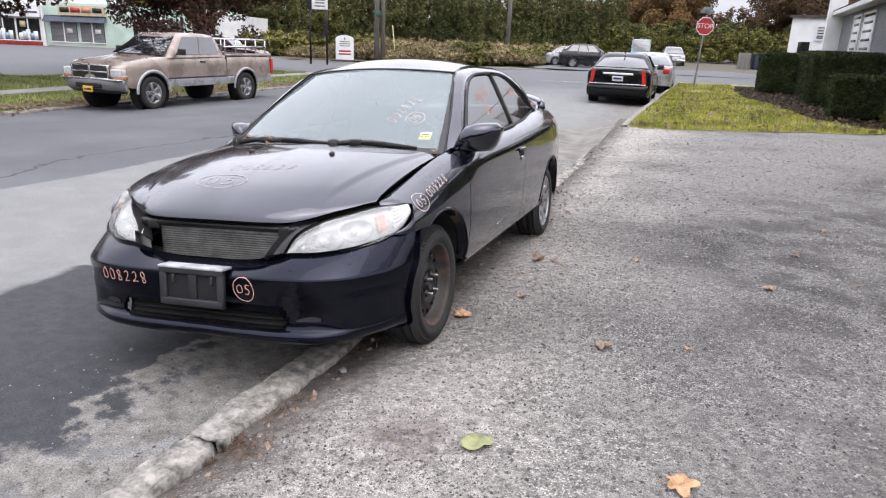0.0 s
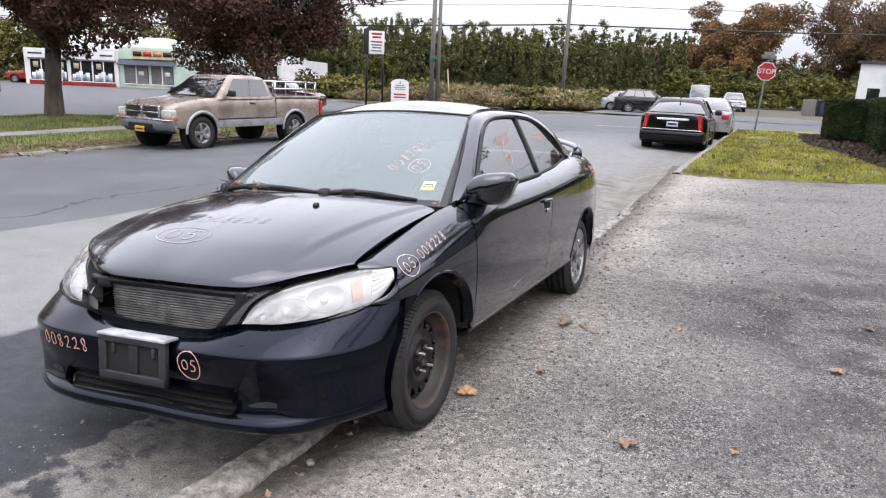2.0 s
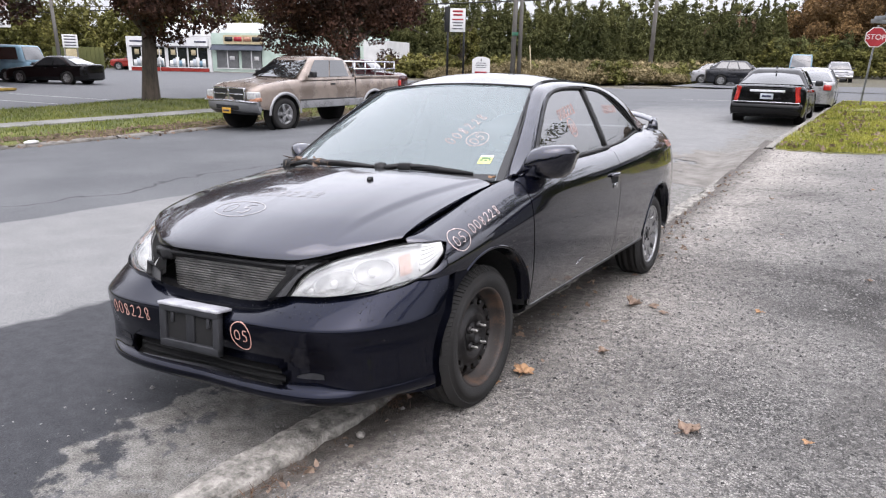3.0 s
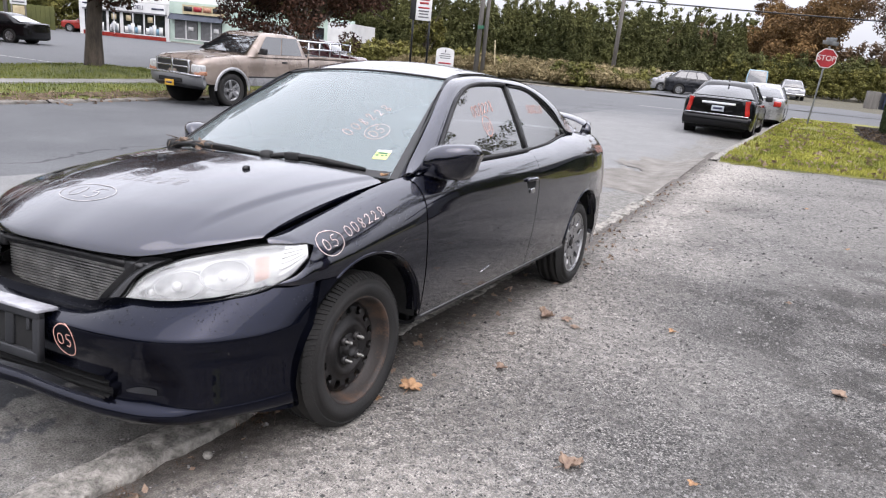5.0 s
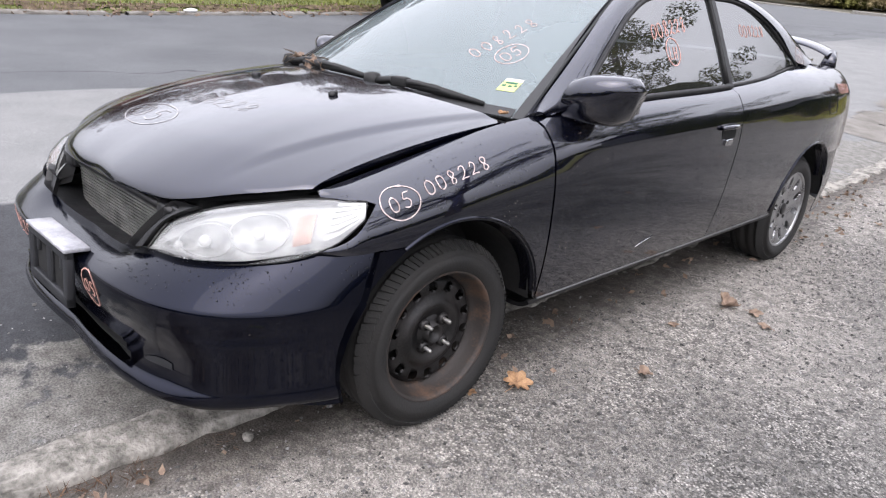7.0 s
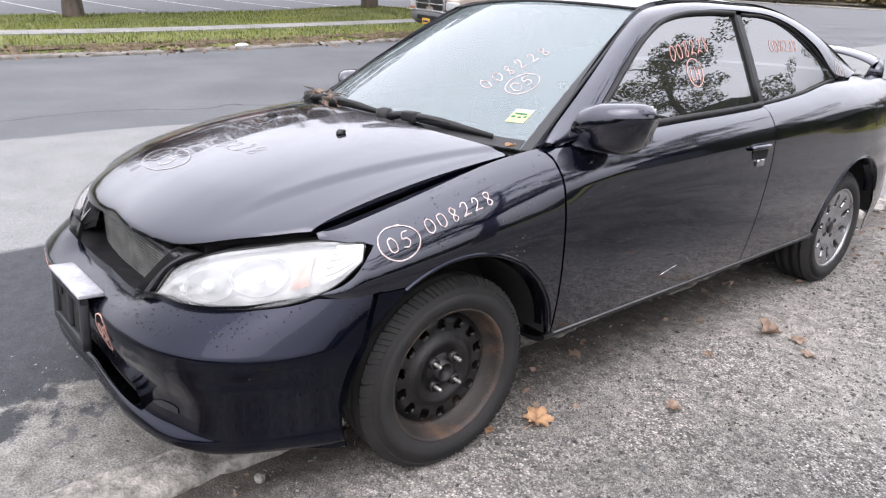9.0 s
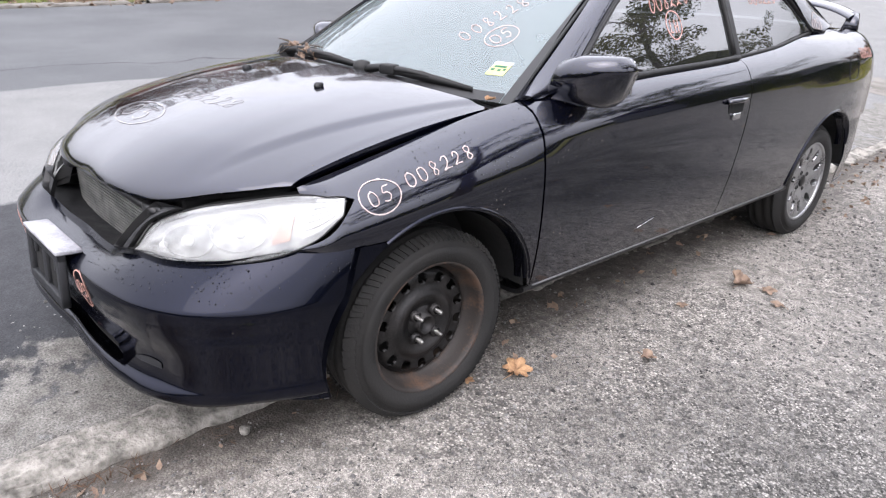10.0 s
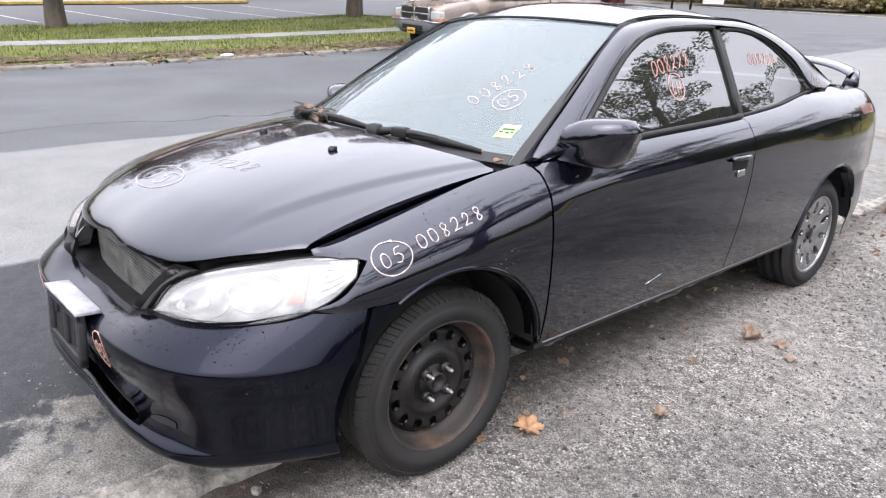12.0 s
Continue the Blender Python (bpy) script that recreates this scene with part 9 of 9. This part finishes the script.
sk = Vector((0.557, 0.447, 0.995))
sr, su = Vector((0.9, 0.30, 0.13)).normalized(), Vector((-0.08, 0.62, 0.76)).normalized()
for nm, mt, v0, v1, lab in (("sticker", STICKER, -0.032, 0.022, "yellow registration sticker"), ("sticker_band", STICKER_WHITE, 0.022, 0.036, "white band of the sticker")):
    bm = bmesh.new()
    add_grid(bm, lambda u, v: tuple(on_screen(*(sk + sr * (-0.030 + 0.060 * u) + su * (v0 + (v1 - v0) * v)))), 6, 4, 0.0)
    part(nm, bm, mt, screen, lab)
bm = bmesh.new()
for k, (x, v, w) in enumerate(((-0.018, -0.004, 0.014), (0.004, -0.006, 0.012), (0.02, -0.002, 0.01), (0.0, 0.012, 0.04))):
    add_grid(bm, lambda u, t: tuple(on_screen(*(sk + sr * (x - w / 2 + w * u) + su * (v - 0.006 + 0.010 * t))) + Vector((0, -0.0008, 0.001))), 2, 2)
part("sticker_print", bm, SIGN_GREEN, screen)
bm = bmesh.new()
add_sweep(bm, [(side_x(y, z) + 0.0015, y, z) for y, z in ((0.95, 0.419), (0.99, 0.428), (1.03, 0.437), (1.06, 0.442))], 0.0016, 5, 0.5)
part("scratch", bm, CHROME, door_l, "bare metal scratch")

# water drops and dirt specks on the fender and bumper
for parent, count, seed_, size_, lim in ((fender_l, 400, 3, 0.72, lambda p: True), (bumper, 420, 4, 0.72, lambda p: p[0] > 0.1 and p[2] > 0.52)):
    rnd_ = random.Random(seed_)
    polys = [p for p in parent.data.polygons if p.area > 1e-6 and abs(p.normal.z) > 0.2 and lim(p.center)]
    bm = bmesh.new()
    made = 0
    while made < count:
        p = polys[rnd_.randrange(len(polys))]
        if noise.noise(p.center * 11) + rnd_.uniform(-0.45, 0.25) < -0.1:
            continue
        r_ = rnd_.uniform(0.0008, 0.0027) * size_
        up_ = p.normal * math.copysign(1.0, p.normal.z)
        bmesh.ops.create_icosphere(bm, subdivisions=1, radius=1, matrix=Matrix.Translation(p.center + Vector((rnd_.uniform(-0.005, 0.005), rnd_.uniform(-0.005, 0.005), 0)) + up_ * r_ * 0.25) @ up_.to_track_quat("Z", "Y").to_matrix().to_4x4() @ Matrix.Diagonal((r_, r_ * 1.4, r_ * 0.4, 1)))
        made += 1
    tagged(part("dirt_specks", bm, FADED_PLASTIC, parent), kind="stuff")


# ---- fallen leaves ----
def leaf_mesh(seed, size, lobes=5, curl=0.25):
    """A dry leaf of pointed lobes with folded veins, a curled rim and a stalk."""
    rnd_ = random.Random(seed)
    bm = bmesh.new()
    n = lobes * 10
    c = bm.verts.new((0, 0, 0.004))
    rings = []
    shape = [0.75 + 0.45 * math.cos(2 * math.pi * k / n) + rnd_.uniform(-0.07, 0.07) for k in range(n)]
    for f in (0.35, 0.7, 1.0):
        ring = []
        for k in range(n):
            a = 2 * math.pi * k / n
            tooth = abs(math.cos(0.5 * lobes * a))
            r_ = size * f * (0.62 + 0.38 * tooth**1.6 * f + 0.38 * (1 - f)) * (0.45 + 0.55 * shape[k])
            x, y = r_ * math.cos(a), r_ * math.sin(a) * 1.05
            fold = 0.10 * size * f * (1 - tooth)
            z = 0.004 + fold + curl * size * f * f * (0.35 + 0.35 * math.sin(2 * a + seed) + 0.25 * rnd_.random() * f)
            ring.append(bm.verts.new((x, y, z)))
        rings.append(ring)
    for k in range(n):
        bm.faces.new((c, rings[0][k], rings[0][(k + 1) % n]))
        for p, q in zip(rings, rings[1:]):
            bm.faces.new((p[k], q[k], q[(k + 1) % n], p[(k + 1) % n]))
    bmesh.ops.recalc_face_normals(bm, faces=bm.faces)
    bmesh.ops.solidify(bm, geom=list(bm.faces), thickness=0.0010)
    add_sweep(bm, [(-size * 0.1, 0, 0.004), (-size * 0.6, 0.006, 0.006), (-size * 1.1, 0.016, 0.004)], 0.0013, 5)
    return bm


def leaf_thing(x, y, size, mat, label, turn, seed, lobes=5, z=None, curl=0.25):
    bm = leaf_mesh(seed, size, lobes, curl)
    h = (lot_z(x, y) + 0.004) if z is None else z
    return whole("leaf", bm, mat, label, "leaf", pose(x, y, h, 3, -2, turn), group="fallen leaves")


leaf_thing(0.80, 0.37, 0.060, DRY_LEAF, "dry orange-brown fallen leaf on the gravel", 110, 1, 7, curl=0.25)
leaf_thing(0.74, 0.20, 0.022, DRY_LEAF, "dry curled fallen leaf on the gravel", 20, 2, curl=0.3)
leaf_thing(1.29, -0.91, 0.072, GREEN_LEAF, "large pale green fallen leaf on the gravel", 250, 3, 3, curl=0.15)
leaf_thing(1.59, 0.16, 0.050, BROWN_LEAF, "withered red-brown fallen leaf on the gravel", 70, 4, curl=0.7)
leaf_thing(1.62, 0.20, 0.024, BROWN_LEAF, "withered fallen leaf on the gravel", 150, 5, curl=0.8)
leaf_thing(0.93, 1.72, 0.055, BROWN_LEAF, "withered brown fallen leaf on the gravel", 100, 6, curl=1.0)
leaf_thing(1.04, 1.75, 0.040, BROWN_LEAF, "flat withered fallen leaf on the gravel", 30, 7, curl=0.2)
leaf_thing(1.14, 1.65, 0.034, BROWN_LEAF, "flat withered fallen leaf on the gravel", 200, 9, curl=0.2)
leaf_thing(1.98, -0.94, 0.065, DRY_LEAF, "dry tan fallen leaf on the gravel", 10, 8, curl=0.3)
leaf_thing(2.48, 1.58, 0.045, BROWN_LEAF, "dry pinkish-brown fallen leaf on the gravel", 140, 10, curl=0.4)
rnd_ = random.Random(12)
for k, (x, y) in enumerate(((1.63, 1.95), (2.19, 3.12), (3.04, 1.92), (3.08, 3.61), (3.28, 3.67), (1.03, 0.82), (2.0, 0.31), (0.88, 1.31), (1.5, 4.4), (2.6, 5.4), (3.9, 5.0), (4.3, 7.2), (2.2, 7.4), (1.2, 6.3), (0.95, 3.9), (3.4, 0.9), (2.75, 2.6))):
    leaf_thing(x, y, rnd_.uniform(0.020, 0.036), (DRY_LEAF, BROWN_LEAF, BROWN_LEAF)[k % 3], ("small dry orange leaf on the gravel", "small withered brown leaf on the gravel", "small dark withered leaf on the gravel")[k % 3], rnd_.uniform(0, 360), 30 + k, curl=rnd_.uniform(0.3, 0.9))
# leaves heaped in the cowl, an orange one by the hood's hinge
for k in range(9):
    bm = leaf_mesh(100 + k, rnd_.uniform(0.016, 0.03), 5, 0.9)
    bmesh.ops.transform(bm, matrix=Matrix.Translation((-0.52 + 0.035 * k + rnd_.uniform(-0.03, 0.03), 0.30 - 0.02 * k * 0.5 + rnd_.uniform(-0.02, 0.03), 0.955 + rnd_.uniform(0, 0.02))) @ pose(0, 0, 0, rnd_.uniform(-40, 40), rnd_.uniform(-40, 40), rnd_.uniform(0, 360)), verts=bm.verts)
    ob = whole("leaf", bm, BROWN_LEAF, "dry leaf caught under the wiper of the coupe", "leaf", CAR_TURN, group="leaves caught by the wipers")
bm = bmesh.new()
for k in range(16):
    a_, r_ = rnd_.uniform(0, 2 * math.pi), rnd_.uniform(0.03, 0.075)
    c_ = Vector((-0.50 + rnd_.uniform(-0.09, 0.16), 0.29 + rnd_.uniform(-0.04, 0.04), 0.955 + rnd_.uniform(0, 0.03)))
    d_ = Vector((math.cos(a_), 0.6 * math.sin(a_), rnd_.uniform(-0.1, 0.35))) * r_
    add_sweep(bm, [c_ - d_, c_ + Vector((0, 0, 0.006)), c_ + d_], [0.0022, 0.003, 0.0016], 5)
whole("twigs", bm, BARK, "tangle of dry grey twigs lodged under the wiper", "twigs", CAR_TURN, kind="stuff")
bm = leaf_mesh(140, 0.022, 5, 0.6)
bmesh.ops.transform(bm, matrix=Matrix.Translation((0.665, 0.30, 0.925)), verts=bm.verts)
whole("leaf", bm, DRY_LEAF, "bright orange leaf lodged at the corner of the hood", "leaf", CAR_TURN, group="leaves caught by the wipers")


# ---- loose stones, grit, twigs, grass ----
def stone_field(name, label, count, where, size, mat, seed):
    """Loose stones, each an uneven little rock, as one object."""
    r = np.random.RandomState(seed)
    base = np.array([(1, 0, 0), (-1, 0, 0), (0, 1, 0), (0, -1, 0), (0, 0, 1), (0, 0, -0.6)], float)
    tri = [(0, 2, 4), (2, 1, 4), (1, 3, 4), (3, 0, 4), (2, 0, 5), (1, 2, 5), (3, 1, 5), (0, 3, 5)]
    verts, faces = [], []
    for k in range(count):
        x, y, z = where(r)
        s_ = size * r.lognormal(0, 0.45)
        a = r.uniform(0, math.pi)
        c, s = math.cos(a), math.sin(a)
        b = base * (1 + r.uniform(-0.35, 0.35, (6, 3))) * s_ * np.array((1, r.uniform(0.6, 1), r.uniform(0.4, 0.8))) + r.uniform(-0.25, 0.25, (6, 3)) * s_
        off = len(verts)
        verts += [(x + p[0] * c - p[1] * s, y + p[0] * s + p[1] * c, z + p[2]) for p in b]
        faces += [(p + off, q + off, t + off) for p, q, t in tri]
    return tagged(raw_object(name, verts, faces, mat), label, "stones", kind="stuff")


def ground_h(x, y):
    return lot_z(x, y) + 0.006 * (noise.noise((x * 1.7, y * 1.7, 0)) + 0.5 * noise.noise((x * 6, y * 6, 3)))


def near_gravel(r):
    while True:
        y = -2.2 + 5.5 * r.uniform() ** 1.2
        x = 0.40 + 3.6 * r.uniform()
        bare = x < 0.62 + 0.12 * noise.noise((x * 4, y * 4, 14)) and r.uniform() < 0.72
        if not bare and noise.noise((x * 0.9, y * 0.9, 11)) + r.uniform(-0.5, 0.6) > -0.25:
            return x, y, ground_h(x, y) + 0.001


def far_gravel(r):
    x, y = 0.42 + 7.5 * r.uniform(), 3.0 + 8.0 * r.uniform() ** 1.3
    return x, y, ground_h(x, y) + 0.001


def gutter_grit(r):
    x, y = 0.1 - 0.9 * r.uniform() ** 2, r.uniform(-3, 4)
    return x, y, road_z(x, y) + 0.003


stone_field("gravel_stones", "loose crushed grey stones over the forecourt", 95000, near_gravel, 0.0037, STONE, 61)
stone_field("gravel_stones", "loose crushed grey stones farther up the forecourt", 22000, far_gravel, 0.0065, STONE, 62)
stone_field("gutter_grit", "grit and small stones in the gutter", 1500, gutter_grit, 0.0045, STONE, 63)
bm = bmesh.new()
bmesh.ops.create_icosphere(bm, subdivisions=2, radius=0.019, matrix=Matrix.Diagonal((1, 0.85, 0.75, 1)))
for v in bm.verts:
    v.co *= 1 + 0.12 * noise.noise(v.co * 60)
whole("pebble", bm, CONCRETE, "single pale pebble beside the front wheel", "stone", pose(0.512, -0.50, lot_z(0.51, -0.5) + 0.014))


def blades(name, label, count, where, height, mat, seed):
    r = np.random.RandomState(seed)
    verts, faces = [], []
    for k in range(count):
        x, y, z = where(r)
        h = height * r.uniform(0.5, 1.4)
        a = r.uniform(0, 2 * math.pi)
        dx, dy = math.cos(a) * h * 0.45, math.sin(a) * h * 0.45
        w = h * 0.11
        o = len(verts)
        verts += [(x - w * math.sin(a), y + w * math.cos(a), z), (x + w * math.sin(a), y - w * math.cos(a), z), (x + dx, y + dy, z + h)]
        faces.append((o, o + 1, o + 2))
    return tagged(raw_object(name, verts, faces, mat), label, "grass", kind="stuff")


def on_lawn(r):
    while True:
        x, y = r.uniform(0.7, 8), 10.5 + 19 * r.uniform() ** 1.4
        if lawn_keep(x, y) and x < float(np.interp(y, [10, 12.6, 14.1, 18.3, 21.1, 24, 29], [8, 5.6, 4.4, 3.9, 3.25, 3.15, 3.2])) and noise.noise((x * 0.8, y * 0.8, 5)) + r.uniform(-0.3, 0.5) > -0.2:
            return x, y, lot_z(x, y) + 0.02


def on_verge(r):
    while True:
        x, y = r.uniform(-20.7, -12.15), r.uniform(-8, 26)
        if not -15.6 < x < -14.4:
            return x, y, verge_z(x, y) - 0.005


blades("grass", "short patchy lawn grass", 52000, on_lawn, 0.055, GRASS, 71)
blades("grass", "uneven green verge grass along the far kerb", 60000, on_verge, 0.075, VERGE_GRASS, 72)


def leaf_litter(name, label, count, where, size, mat, seed):
    r = np.random.RandomState(seed)
    pos = np.array([where(r) for _ in range(count)])
    v, f = leaf_cloud(r, pos, np.full(len(pos), 0.02), count, size, 0.3)
    return tagged(raw_object(name, v.tolist(), f.tolist(), mat), label, "leaf litter", kind="stuff")


leaf_litter("leaf_litter", "brown leaves scattered on the lawn", 700, lambda r: (lambda q: (q[0], q[1], q[2] + 0.04))(on_lawn(r)), 0.07, BROWN_LEAF, 81)
leaf_litter("leaf_litter", "dead leaves drifted along the far kerb", 2600, lambda r: (lambda x, y: (x, y, verge_z(x, y) + 0.01 if x < -11.95 else road_z(-11.9, y) + 0.02))(-12.4 + 0.55 * r.normal() * 0.6, r.uniform(-8, 24)), 0.07, BROWN_LEAF, 82)
leaf_litter("leaf_litter", "dead leaves and twigs along the near kerb", 240, lambda r: (lambda x, y: (x, y, ground_h(x, y) + 0.008))(0.42 + abs(r.normal()) * 0.13, r.uniform(-2.5, 8.5)), 0.024, BROWN_LEAF, 83)
leaf_litter("leaf_litter", "dead leaves in the dirt behind the rear wheel", 60, lambda r: (lambda x, y: (x, y, ground_h(x, y) + 0.01))(0.55 + abs(r.normal()) * 0.16, r.uniform(3.0, 4.6)), 0.022, BROWN_LEAF, 84)
bm = bmesh.new()
bmesh.ops.create_icosphere(bm, subdivisions=2, radius=0.09, matrix=Matrix.Diagonal((0.8, 1.6, 0.5, 1)))
for v in bm.verts:
    v.co *= 1 + 0.3 * noise.noise(v.co * 9)
whole("crumpled_paper", bm, WHITE_PAINT, "crumpled white litter on the far kerb", "litter", pose(-12.0, 4.75, road_z(-11.9, 4.7) + 0.085))

rnd = np.random.RandomState(91)
tufts_ = [(0.46 + 0.05 * rnd.normal(), -1.22 + 0.09 * rnd.normal()) for _ in range(34)] + [(0.205 + 0.02 * rnd.normal(), -1.12 + 0.12 * rnd.normal()) for _ in range(20)] + [(0.44 + 0.03 * rnd.normal(), rnd.uniform(-1.0, 0.1)) for _ in range(26)]
v, f = leaf_cloud(rnd, [(x, y, (ground_h(x, y) if x > 0.3 else road_z(x, y)) + 0.008) for x, y in tufts_], [0.035] * len(tufts_), 900, 0.0032, 0.25, 14.0)
tagged(raw_object("dry_needles", v.tolist(), f.tolist(), DRY_NEEDLE), "rust-brown dry needles gathered along the kerb", "needles", kind="stuff")


def on_bed(r):
    while True:
        x, y = r.uniform(3.1, 7.0), 12.6 + 14 * r.uniform() ** 1.3
        if x > float(np.interp(y, [12.6, 14.1, 18.3, 21.1, 24, 29], [5.8, 4.5, 4.0, 3.4, 3.3, 3.4])):
            return x, y, lot_z(x, y) + 0.05


leaf_litter("leaf_litter", "dead leaves and bark chips on the mulch bed", 2600, on_bed, 0.06, LITTER_SOIL, 85)
